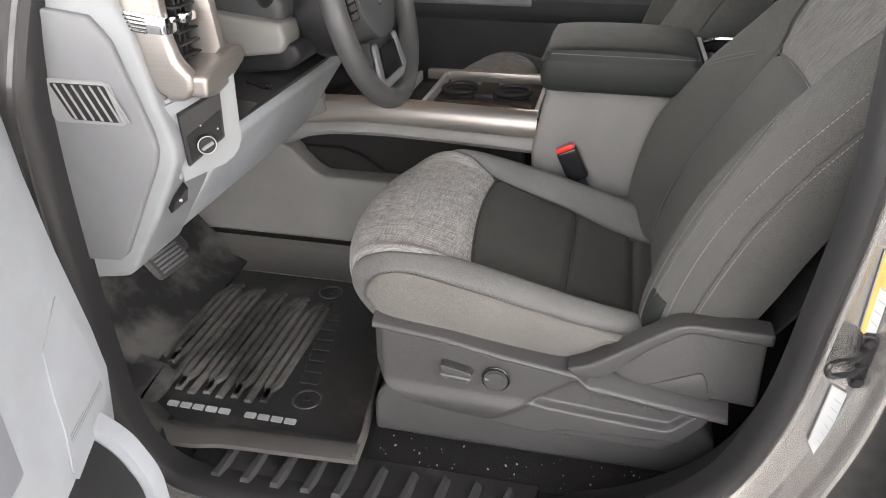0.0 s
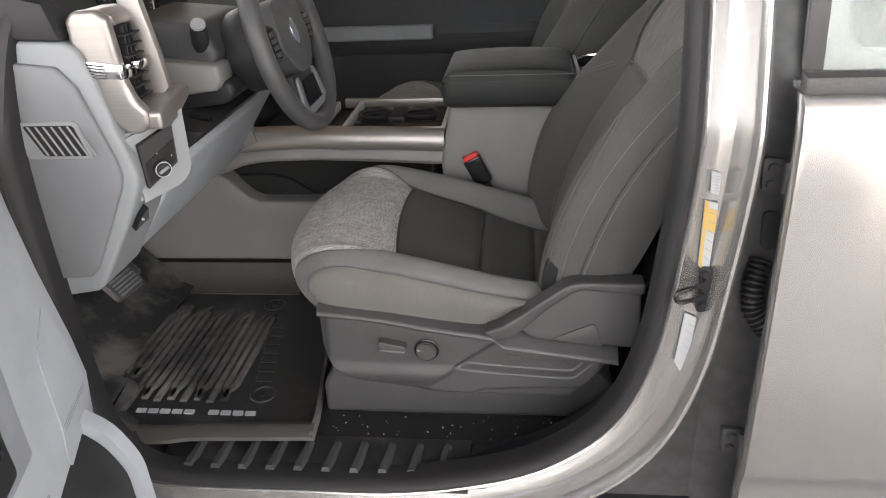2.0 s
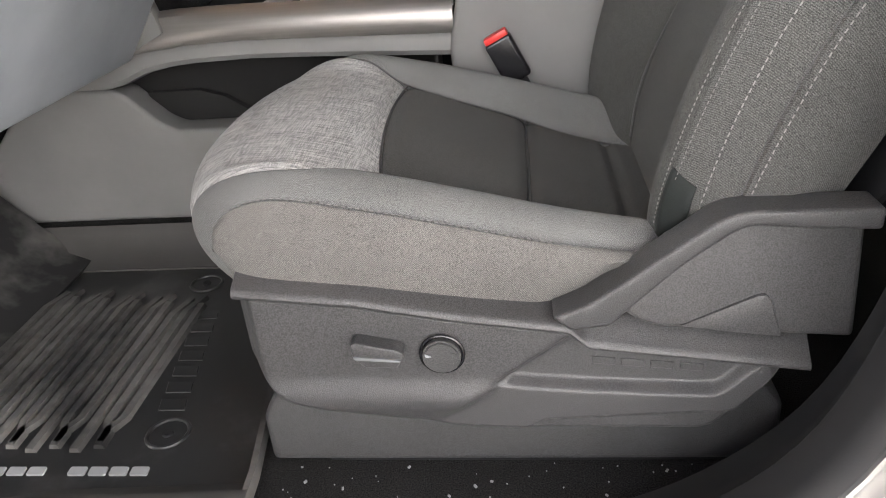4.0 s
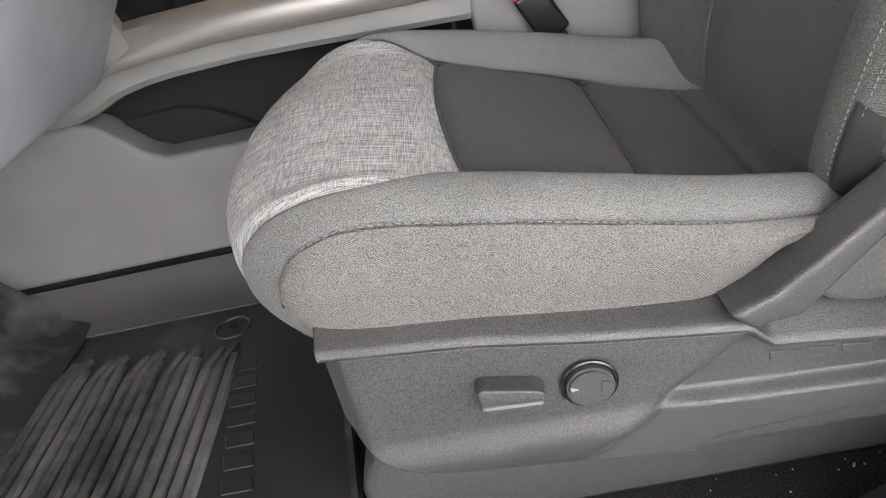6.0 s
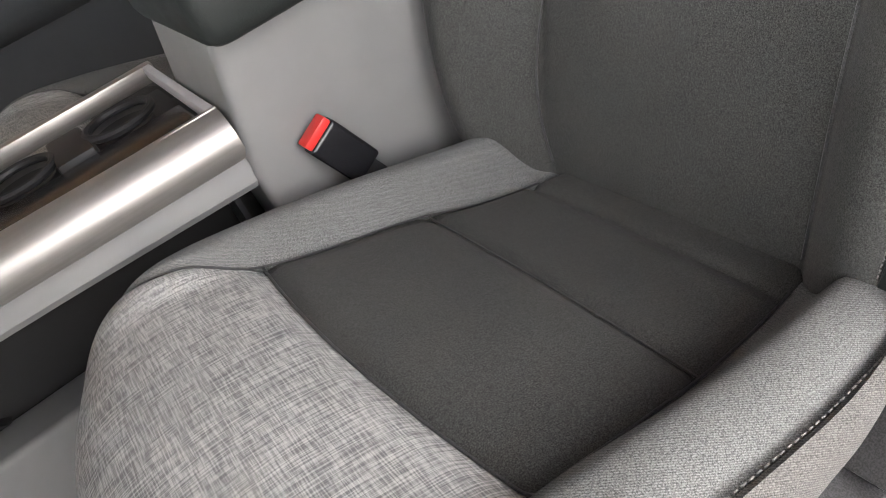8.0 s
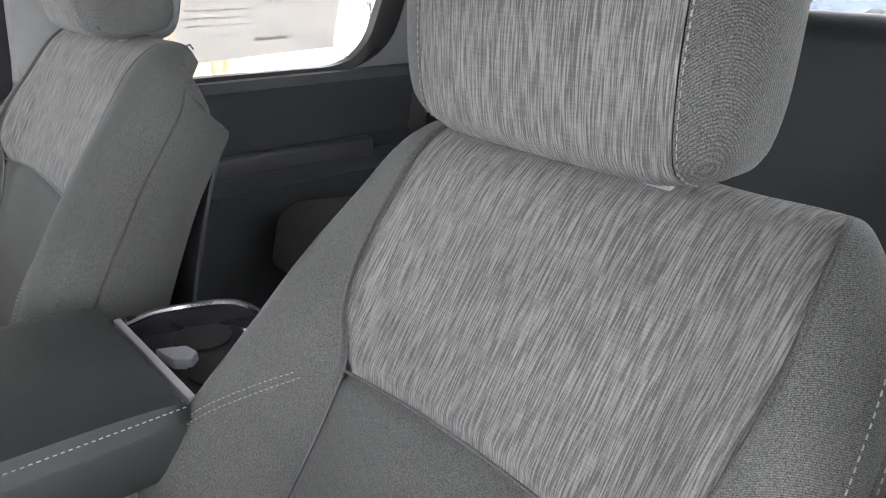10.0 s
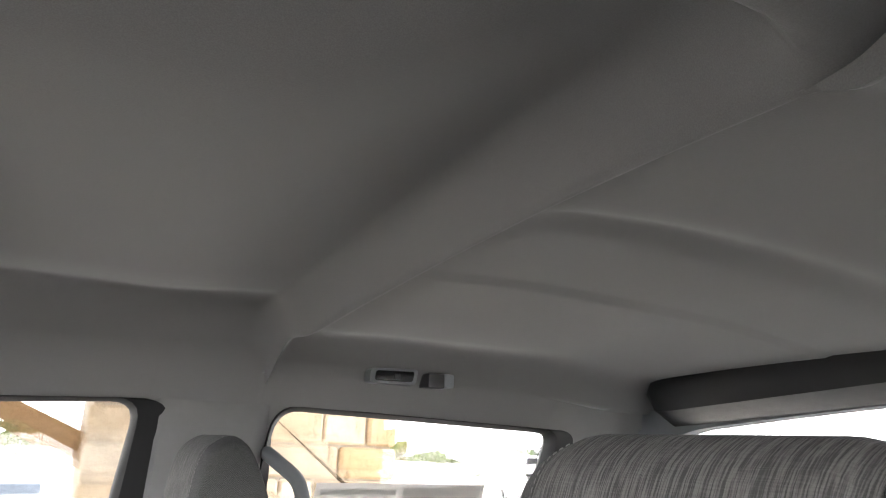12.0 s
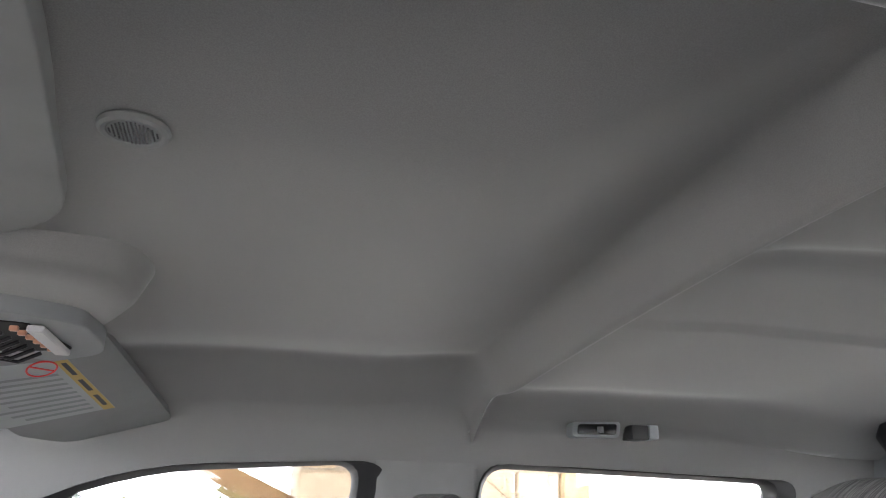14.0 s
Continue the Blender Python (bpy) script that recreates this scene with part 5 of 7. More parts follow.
_out = Vector((0.69, -0.72, -0.03)).normalized()
part("switch_pod", plate(((-0.190, 0.072, 0.700), (-0.104, 0.154, 0.735), (-0.106, 0.154, 0.615), (-0.122, 0.140, 0.590), (-0.180, 0.082, 0.570)), -0.04, -0.001, 0.006), M["dash"], dash, "blue-grey switch pod")
sw = part("light_switch", plate(((-0.172, 0.088, 0.683), (-0.124, 0.132, 0.711), (-0.127, 0.133, 0.639), (-0.171, 0.092, 0.601)), -0.003, 0.012, 0.001), M["rubber"], dash, "black headlamp switch panel")
part("control_plate", plate(((-0.168, 0.092, 0.650), (-0.127, 0.130, 0.684), (-0.130, 0.131, 0.642), (-0.167, 0.095, 0.609)), 0.004, 0.014, 0.001), M["black"], sw, "matt black control plate")
_k = Vector((-0.150, 0.111, 0.636)) + _out * 0.019
part("knob", disc(_k, _out, 0.015, 0.016, 32, 0.003), M["dark"], sw)
part("knob_ring", ring(_k + _out * 0.006, _out, 0.0138, 0.0008, 32), M["steel"], sw, "chrome knob ring")
part("knob_grip", box((-0.010, -0.0025, -0.002), (0.010, 0.0025, 0.003), 0.001, 1, Matrix.Translation(_k + _out * 0.009) @ Vector((0, 0, 1)).rotation_difference(_out).to_matrix().to_4x4() @ Euler((0, 0, 1.2)).to_matrix().to_4x4()), M["panel"], sw)
for p in ((-0.162, 0.100, 0.652), (-0.152, 0.109, 0.664), (-0.139, 0.121, 0.668), (-0.134, 0.126, 0.655)):
    part("mark", disc(Vector(p) + _out * 0.0145, _out, 0.0014, 0.001, 10), M["white"], sw)
b = part("parking_brake_switch", plate(((-0.190, 0.077, 0.547), (-0.176, 0.090, 0.563), (-0.179, 0.087, 0.543), (-0.200, 0.068, 0.525)), -0.03, 0.002, 0.001), M["gloss"], dash, "black parking brake switch")
part("mark", disc(Vector((-0.187, 0.080, 0.545)) + _out * 0.0025, _out, 0.003, 0.001, 12), M["panel"], b)

# instrument cluster
clu = part("instrument_panel", box((-0.40, 0.30, 0.70), (-0.315, 0.74, 0.96), 0.02, 3), M["gloss"], dash, "glossy black instrument cluster")
_g = Vector((-0.312, 0.475, 0.865))
part("dial_face", disc(_g, (1, 0, 0), 0.062, 0.004, 40), M["dark"], clu)
part("dial_ring", ring(_g + Vector((0.003, 0, 0)), (1, 0, 0), 0.063, 0.002), M["steel"], clu)
bm = bmesh.new()
for k in range(25):
    a = radians(-130 + 260 * k / 24)
    m = Matrix.Translation(_g + Vector((0.003, 0, 0))) @ Euler((a, 0, 0)).to_matrix().to_4x4()
    box((-0.0005, -0.0008, 0.046), (0.0005, 0.0008, 0.057 if k % 4 == 0 else 0.053), 0, 1, m, bm)
part("scale_marks", bm, M["white"], clu, "white scale marks")
_m = Mat("lit_blue_display", (0.02, 0.1, 0.2), 0.4)
_m.b.inputs["Emission Color"].default_value, _m.b.inputs["Emission Strength"].default_value = (0.05, 0.5, 0.9, 1), 1.5
M["blue"] = _m.m
part("lit_needle", box((-0.001, -0.002, 0.006), (0.001, 0.002, 0.05), 0, 1, Matrix.Translation(_g + Vector((0.004, 0, 0))) @ Euler((radians(150), 0, 0)).to_matrix().to_4x4()), M["blue"], clu, "lit blue needle")

# ---- steering wheel and column ----
M["wheel"] = plastic("dark_grey_wheel_leather", (0.055, 0.057, 0.058), 0.48, 500, 0.35, 0.4)
wh = thing("steering_wheel", "black leather steering wheel with grey spoke trim", "steering wheel", (0.0, 0.5, 0.79))
_W = Matrix.Translation((0.005, 0.50, 0.79)) @ Euler((0, radians(90 - 15), 0)).to_matrix().to_4x4()
_rim = [_W @ Vector((0.188 * math.cos(a), 0.188 * math.sin(a), 0)) for a in [math.tau * k / 72 for k in range(72)]]
part("rim", tube(_rim, 0.0205, 16, True), M["wheel"], wh, "black leather rim")
hub = slab(rounded([(-0.085, -0.085), (-0.085, 0.085), (0.02, 0.10), (0.075, 0.045), (0.075, -0.045), (0.02, -0.10)], 0.03, 5), "z", -0.045, 0.012, 0.012, 3, None, _W)
hb = part("airbag_pad", hub, M["charcoal"], wh, "black airbag pad")
part("badge", disc(_W @ Vector((-0.01, 0, 0.0125)), _W.to_3x3() @ Vector((0, 0, 1)), 0.030, 0.004, 32, 0.001, None, 0.019), M["chrome"], hb, "plain oval chrome badge")
part("badge_field", disc(_W @ Vector((-0.01, 0, 0.0145)), _W.to_3x3() @ Vector((0, 0, 1)), 0.026, 0.002, 32, 0, None, 0.015), M["carblue"], hb)
for s in (-1, 1):
    part("spoke", slab([(-0.045, s * 0.08), (0.03, s * 0.08), (0.02, s * 0.175), (-0.03, s * 0.175)][:: s], "z", -0.03, -0.002, 0.006, 2, None, _W), M["dark"], wh, "black spoke")
    pod_ = part("button_pod", slab(rounded([(-0.04, s * 0.10), (0.025, s * 0.10), (0.02, s * 0.15), (-0.03, s * 0.15)][:: s], 0.008), "z", -0.002, 0.006, 0.002, 1, None, _W), M["gloss"], wh, "glossy black button pod")
    for k in range(4):
        part("button", box((-0.032 + 0.014 * k, s * 0.125 - 0.015, 0.006), (-0.022 + 0.014 * k, s * 0.125 + 0.015, 0.0085), 0.001, 1, _W), M["valance"], pod_)
lo = part("lower_spoke", slab([(0.07, -0.07), (0.165, -0.085), (0.178, -0.05), (0.178, 0.05), (0.165, 0.085), (0.07, 0.07)], "z", -0.03, -0.004, 0.006, 2, None, _W), M["dark"], wh, "black lower spoke")
bm = bmesh.new()
for s in (-1, 1):
    slab([(0.078, s * 0.050), (0.155, s * 0.062), (0.160, s * 0.084), (0.150, s * 0.090), (0.078, s * 0.070)][:: s], "z", -0.004, 0.004, 0.003, 1, bm, _W)
slab([(0.146, -0.066), (0.164, -0.072), (0.164, 0.072), (0.146, 0.066)], "z", -0.004, 0.0036, 0.003, 1, bm, _W)
part("spoke_trim", bm, M["cover"], lo, "satin grey spoke frame")
part("opening", slab([(0.09, -0.045), (0.145, -0.052), (0.145, 0.052), (0.09, 0.045)], "z", 0.003, 0.0042, 0.0, 1, None, _W), M["gloss"], lo)
col = thing("steering_column", "black steering column with stalk", "steering column", (-0.2, 0.5, 0.72))
_rows = []
for k, (d, r) in enumerate(((0.030, 0.070), (0.042, 0.098), (0.075, 0.108), (0.11, 0.104), (0.125, 0.088), (0.30, 0.082))):
    _rows.append([_W @ Vector((r * math.cos(a) * 0.85, r * math.sin(a), -d)) for a in [math.tau * j / 28 for j in range(28)]])
part("shroud", grid(_rows, True, cap=True), M["dark"], col, "black column shroud")
part("lower_cover", slab([(-0.30, 0.660), (-0.10, 0.685), (-0.080, 0.705), (-0.085, 0.730), (-0.30, 0.75)], "y", 0.345, 0.64, 0.010, 3), M["dark"], col, "black lower column cover")
part("upper_cover", slab([(-0.30, 0.752), (-0.115, 0.757), (-0.105, 0.79), (-0.14, 0.845), (-0.30, 0.86)], "y", 0.355, 0.62, 0.020, 3), M["charcoal"], col, "dark grey upper column cover")
part("side_cover", slab([(-0.30, 0.695), (-0.105, 0.718), (-0.095, 0.738), (-0.10, 0.768), (-0.30, 0.79)], "y", 0.322, 0.40, 0.010, 3), M["console"], col, "warm grey column cover side")
part("under_cover", slab([(-0.34, 0.60), (-0.15, 0.625), (-0.10, 0.665), (-0.30, 0.69)], "y", 0.22, 0.62, 0.008, 2), M["rubber"], col, "black under-column cover")
part("release_lever", tube([(-0.16, 0.30, 0.672), (-0.13, 0.29, 0.668), (-0.115, 0.288, 0.672)], 0.006, 8), M["gloss"], col)
st = part("stalk", tube(catmull([(-0.155, 0.40, 0.765), (-0.145, 0.375, 0.79), (-0.135, 0.352, 0.815), (-0.128, 0.338, 0.842)], 14), [0.010, 0.010, 0.011, 0.012, 0.013, 0.014, 0.015, 0.016, 0.0165, 0.017, 0.017, 0.017, 0.017, 0.016], 16), M["dark"], col, "black stalk")
part("stalk_cap", disc((-0.125, 0.332, 0.848), (0.3, -0.75, 0.6), 0.0145, 0.005, 24, 0.002), M["panel"], st, "dark grey stalk end cap")

# brake pedal
pd = thing("brake_pedal", "ribbed black rubber brake pedal with grey dust", "pedal", (-0.47, 0.40, 0.2))
_P = Matrix.Translation((-0.470, 0.395, 0.245)) @ Euler((0, radians(48), radians(-6))).to_matrix().to_4x4()
part("pad", slab(rounded([(-0.045, -0.05), (0.045, -0.05), (0.045, 0.05), (-0.045, 0.05)], 0.016), "z", -0.01, 0.008, 0.004, 2, None, _P), M["valance"], pd)
for k in range(8):
    part("rib", box((-0.036 + 0.0098 * k, -0.042, 0.008), (-0.031 + 0.0098 * k, 0.042, 0.011), 0.001, 1, _P), M["cover"], pd)
part("arm", tube([_P @ Vector((-0.02, 0, -0.01)), (-0.62, 0.40, 0.30), (-0.70, 0.40, 0.48)], 0.014, 8), M["dark"], pd)
part("second_pad", slab(rounded([(-0.07, 0.055), (0.02, 0.055), (0.02, 0.095), (-0.07, 0.095)], 0.012), "z", -0.03, -0.018, 0.004, 2, None, _P), M["valance"], pd)

# ---- floor mat ----
mt = thing("floor_mat", "black rubber all-weather floor mat, dusty, with raised ribs", "floor mat", (-0.25, 0.4, 0.0))
_mp = rounded([(-0.64, 0.33), (-0.43, 0.16), (-0.33, 0.125), (0.052, 0.13), (0.056, 0.17), (0.03, 0.32), (0.01, 0.47), (0.03, 0.822), (-0.66, 0.822)], [0.05, 0.05, 0.03, 0.02, 0.02, 0.05, 0.05, 0.02, 0.05])
part("base", slab(_mp, "z", 0.003, 0.020, 0.005), M["mat"], mt, "black rubber mat base")
part("far_wall", thick(grid([[(x, y, z) for x in (-0.66, -0.5, -0.35, -0.2, -0.14)] for y, z in ((0.72, 0.0205), (0.755, 0.026), (0.785, 0.042), (0.80, 0.062), (0.812, 0.078))]), 0.004), M["mat_wall"], mt, "dusty raised far wall")
part("toe_panel", thick(grid([[(x, y, z + 0.004 * math.sin(y * 9)) for y in (0.20, 0.30, 0.40, 0.5, 0.6, 0.70, 0.80)] for x, z in ((-0.47, 0.022), (-0.53, 0.032), (-0.58, 0.07), (-0.65, 0.15), (-0.72, 0.225))]), 0.006), M["dusty"], mt, "dust-covered toe panel")
part("foot_rest", slab(rounded([(-0.65, 0.335), (-0.455, 0.288), (-0.400, 0.265), (-0.392, 0.20), (-0.405, 0.150), (-0.44, 0.155), (-0.65, 0.27)], [0.01, 0.02, 0.03, 0.03, 0.02, 0.02, 0.01]), "z", 0.018, 0.036, 0.007, 3), M["dusty"], mt, "dust-covered foot rest")


def path_strip(pts, w, z0, z1):
    """A flat raised bar along a line in plan."""
    pts = [Vector((*p, 0)) for p in pts]
    rows = []
    for i, p in enumerate(pts):
        d = (pts[min(i + 1, len(pts) - 1)] - pts[max(i - 1, 0)]).normalized()
        s = Vector((-d.y, d.x, 0))
        rows.append([p + s * w + Vector((0, 0, z0)), p + s * w * 0.65 + Vector((0, 0, z1)), p - s * w * 0.65 + Vector((0, 0, z1)), p - s * w + Vector((0, 0, z0))])
    return grid(rows, True, cap=True)


for k in range(15):  # ribs in threes with cranked ends
    x = -0.470 + 0.0205 * k + 0.003 * (k // 3)
    bend = (0.0, 0.011, -0.011)[k % 3]
    far = (0.0, 0.010, 0.010)[(k + 1) % 3]
    lo_y, hi_y = (0.318 - 0.008 * k if k < 3 else 0.216 + 0.007 * (k % 3)), 0.625 - 0.003 * k + 0.012 * ((k + 1) % 3)
    pts = [(x + bend, lo_y), (x + bend, lo_y + 0.026), (x, lo_y + 0.050), (x, hi_y - 0.05), (x + far, hi_y - 0.022), (x + far * 1.6, hi_y)]
    part("rib", path_strip(pts, 0.0088, 0.019, 0.0275), M["rib"], mt)
for x, y in ((-0.094, 0.252), (-0.192, 0.662)):
    g = part("grommet", ring((x, y, 0.021), (0, 0, 1), 0.029, 0.003), M["mat"], mt)
    part("stud", disc((x, y, 0.021), (0, 0, 1), 0.008, 0.006, 16, 0.001), M["dark"], g)
_rm = catmull([(-0.60, 0.29, 0), (-0.50, 0.205, 0), (-0.41, 0.140, 0), (-0.34, 0.098, 0), (-0.26, 0.096, 0), (-0.20, 0.108, 0), (-0.05, 0.116, 0), (0.062, 0.122, 0)], 50)
rows = []
for i, p in enumerate(_rm):
    d = (_rm[min(i + 1, 49)] - _rm[max(i - 1, 0)]).normalized()
    s = Vector((d.y, -d.x, 0))
    rows.append([p + s * a + Vector((0, 0, z)) for a, z in ((-0.040, 0.0205), (-0.034, 0.023), (-0.018, 0.034), (-0.008, 0.0385), (0.002, 0.0375), (0.020, 0.035), (0.027, 0.032), (0.029, 0.024))])
part("raised_lip", thick(grid(rows), 0.004), M["mat_wall"], mt, "dusty raised rubber lip")
part("side_lip", path_strip([(0.060, 0.10), (0.056, 0.17), (0.034, 0.32), (0.012, 0.47)], 0.006, 0.018, 0.036), M["rib"], mt)
for k in range(10):  # lettering of the maker's mark as plain bars
    if k == 5:
        continue
    x = -0.371 + 0.0287 * k
    part("lettering", slab(rounded([(x, 0.172), (x + 0.024, 0.172), (x + 0.0225, 0.187), (x - 0.0015, 0.187)], 0.003), "z", 0.0205, 0.0235, 0.001, 1), M["white"], mt, "plain pale bar")
for k in range(7):
    y = 0.30 + 0.04 * k
    x = -0.100 - 0.16 * (y - 0.24)
    part("lettering", slab([(x - 0.02, y), (x + 0.02, y), (x + 0.014, y + 0.026), (x - 0.026, y + 0.026)], "z", 0.0195, 0.0218, 0.001, 1), M["mat"], mt)

# sill plate
M["tread"] = plastic("dusty_black_tread_plastic", (0.038, 0.039, 0.041), 0.5, 500, 0.3)
sp = thing("sill_plate", "black ribbed plastic sill plate, dusty", "sill plate", (0.08, 0.06, 0.0))
part("plate", slab([(0.010, -0.014), (0.135, 0.004), (0.135, -0.03), (0.010, -0.03)], "x", -0.262, 0.400, 0.003), M["mat"], sp)
for k in range(10):
    x = -0.205 + 0.0595 * k
    bm = bmesh.new()
    lo = [bm.verts.new(p) for p in ((x, 0.030, -0.012), (x + 0.022, 0.030, -0.012), (x + 0.030, 0.112, 0.002), (x + 0.014, 0.118, 0.002))]
    hi = [bm.verts.new(p) for p in ((x + 0.004, 0.038, 0.003), (x + 0.018, 0.038, 0.003), (x + 0.026, 0.108, 0.013), (x + 0.017, 0.112, 0.013))]
    bm.faces.new(hi)
    for q in range(4):
        bm.faces.new((lo[q], lo[(q + 1) % 4], hi[(q + 1) % 4], hi[q]))
    part("tread_rib", bm, M["tread"], sp)
part("end_piece", slab([(0.402, 0.012), (0.55, 0.030), (0.63, 0.10), (0.66, 0.16), (0.402, 0.14)], "z", -0.02, -0.004, 0.004), M["dark"], sp, "black sill trim end")

bm = bmesh.new()
rnd = random.Random(4)
for k in range(55):
    x, y = rnd.uniform(0.08, 0.62), rnd.uniform(0.135, 0.25)
    s = rnd.uniform(0.0003, 0.0006) if k > 14 else rnd.uniform(0.0007, 0.0014)
    m = Matrix.Translation((x, y, 0.002)) @ Euler((0, 0, rnd.uniform(0, 3))).to_matrix().to_4x4()
    box((-s, -s * 1.6, -0.001), (s, s * 1.6, s), 0, 1, m, bm)
tagged(link("litter", bm, M["white"]), "white crumbs and grit scattered on the carpet", "litter", "", "stuff")

# ---- door pillar details ----
for name, label, cat, pts, extra in (
    ("warning_label", "yellow and white tyre label on the silver pillar", "label", ((0.794, 0.605), (0.815, 0.600), (0.813, 0.470), (0.795, 0.490)), "yellow"),
    ("barcode_label", "small white sticker on the silver pillar", "label", ((0.799, 0.654), (0.813, 0.650), (0.814, 0.613), (0.801, 0.618)), ""),
    ("paper_label", "long white sticker on the silver pillar", "label", ((0.783, 0.398), (0.803, 0.388), (0.793, 0.265), (0.774, 0.298)), "")):
    lb = thing(name, label, cat, (0.81, 0.02, pts[0][1]), "pillar labels")
    part("sheet", slab(pts, "y", 0.0125, 0.016), M["white"], lb)
    c = Vector((sum(p[0] for p in pts) / 4, sum(p[1] for p in pts) / 4))
    if extra:
        q = [Vector(p) for p in pts]
        part("band", slab([tuple(q[0]), tuple(q[0].lerp(q[1], 0.3)), tuple(q[3].lerp(q[2], 0.3)), tuple(q[3])], "y", 0.0110, 0.0125), M["yellow"], lb, "yellow band")
        part("block", slab([tuple(q[0].lerp(q[1], 0.35).lerp(q[3], 0.1)), tuple(q[1].lerp(q[2], 0.1)), tuple(q[1].lerp(q[2], 0.4)), tuple(q[0].lerp(q[1], 0.35).lerp(q[3], 0.4))], "y", 0.0110, 0.0125), M["yellow"], lb)
    for k in range(6):
        a = Vector(pts[0]).lerp(Vector(pts[3]), 0.14 + 0.13 * k)
        b = Vector(pts[1]).lerp(Vector(pts[2]), 0.14 + 0.13 * k)
        d = Vector((0, 0.0013))
        part("print_bar", slab([tuple(a.lerp(b, 0.4)), tuple(a.lerp(b, 0.9)), tuple(a.lerp(b, 0.9) - d), tuple(a.lerp(b, 0.4) - d)], "y", 0.0106, 0.0112), M["panel"], lb)
sk = thing("door_striker", "black steel door striker loop on the pillar", "door striker", (0.80, 0.0, 0.45))
part("base_plate", slab(rounded([(0.797, 0.488), (0.817, 0.488), (0.815, 0.405), (0.797, 0.405)], 0.008), "y", 0.004, 0.018, 0.002), M["gloss"], sk)
part("loop", tube([(0.806, 0.006, 0.466), (0.790, -0.016, 0.465), (0.766, -0.027, 0.464), (0.758, -0.029, 0.461), (0.755, -0.030, 0.453), (0.758, -0.029, 0.445), (0.766, -0.027, 0.442), (0.790, -0.016, 0.441), (0.806, 0.006, 0.440)], 0.0042, 8), M["gloss"], sk)
for z in (0.478, 0.418):
    part("bolt", disc((0.806, 0.002, z), (0, 1, 0), 0.007, 0.006, 6, 0.001), M["gloss"], sk)
def hinge(door, z):
    hg = part("hinge", slab(rounded([(0.884, z + 0.03), (0.925, z + 0.026), (0.925, z - 0.03), (0.888, z - 0.028)], 0.008), "y", 0.044, 0.058, 0.002), M["hinge"], door, "dark steel hinge")
    for dz in (0.014, -0.014):
        part("bolt", disc((0.900, 0.040, z + dz), (0, 1, 0), 0.009, 0.008, 6, 0.001), M["hinge"], hg)
    part("knuckle", tube([(0.920, 0.036, z - 0.026), (0.920, 0.036, z + 0.026)], 0.008, 10), M["hinge"], hg)


gt = thing("wiring_gaiter", "black ribbed rubber wiring gaiter between pillar and door", "gaiter", (0.88, -0.03, 0.45))
_p = catmull([(0.872, 0.02, 0.51), (0.860, 0.0, 0.47), (0.862, -0.01, 0.43), (0.886, -0.02, 0.395)], 44)
part("bellows", tube(_p, [0.020 if k % 3 else 0.014 for k in range(44)], 14), M["rubber"], gt)
part("grommet", slab(rounded([(0.862, 0.60), (0.89, 0.60), (0.892, 0.53), (0.866, 0.53)], 0.012), "y", 0.012, 0.027, 0.003), M["rubber"], gt)

for o in gt.children_recursive:
    o.data.transform(Matrix.Translation((0.036, 0.036, -0.03)))

# ---- rear driver door ----
rd = thing("rear_door", "closed silver rear door with a dark belt strip", "car door", (1.3, -0.07, 0.0))
_sec = [(-0.13, -0.055), (-0.12, -0.074), (0.10, -0.084), (0.122, -0.086), (0.132, -0.092), (0.145, -0.094), (0.4, -0.098), (0.66, -0.094), (0.74, -0.090), (0.775, -0.082), (0.792, -0.07), (0.795, -0.05)]
hinge(rd, 0.634)
hinge(rd, 0.098)
rows = []
for x, inn in ((0.905, 0.085), (0.905, 0.055), (0.892, 0.045), (0.886, 0.03), (0.884, 0.014), (0.888, 0.004), (0.896, 0.0), (1.0, 0.0), (1.2, -0.002), (1.45, 0.0), (1.70, 0.006)):
    rows.append([(x, y + inn, z) for z, y in _sec])
part("skin", thick(grid(rows), 0.003), M["paint"], rd, "silver painted door skin")
part("belt_strip", slab([(-0.082, 0.795), (-0.080, 0.818), (-0.06, 0.822), (-0.05, 0.795)], "x", 0.884, 1.70, 0.003), M["valance"], rd, "charcoal belt weatherstrip")
fr = part("window_frame", slab([(0.885, 0.822), (0.912, 0.822), (0.918, 1.25), (0.885, 1.28)], "y", -0.012, 0.008, 0.004, 2, None, Matrix.Translation((0, -0.075, 0)) @ Matrix.Shear("XY", 4, (0, 0)) @ Matrix.Translation((0, 0.0, 0))), M["gloss"], rd, "black window frame post")
for v in fr.data.vertices:
    v.co.y += lean(v.co.z) * 1.0
bm = bmesh.new()
bm.faces.new([bm.verts.new((x, -0.068 + lean(z), z)) for x, z in ((0.905, 0.80), (1.70, 0.80), (1.66, 1.26), (0.915, 1.26))])
bmesh.ops.solidify(bm, geom=bm.faces[:], thickness=0.004)
_gl = part("window_pane", bm, M["door_glass"], rd, "clear door glass")
_gl.visible_shadow = False

# ---- open driver door ----
dd = thing("driver_door", "open driver door with pale grey inner trim and map pocket", "car door", (-0.36, -0.05, 0.0))
_H, _d, _nn = Vector((-0.362, -0.04, 0)), Vector((0.28, -0.96, 0)), Vector((0.96, 0.28, 0))


def door_pt(s, z, n=0.0):
    return _H + _d * s + _nn * n + Vector((0, 0, z))


def bulge(z):
    return float(np.interp(z, [-0.1, 0.08, 0.18, 0.28, 0.36, 0.5, 0.62, 0.74], [0.02, 0.03, 0.042, 0.052, 0.044, 0.022, 0.008, 0.0]))


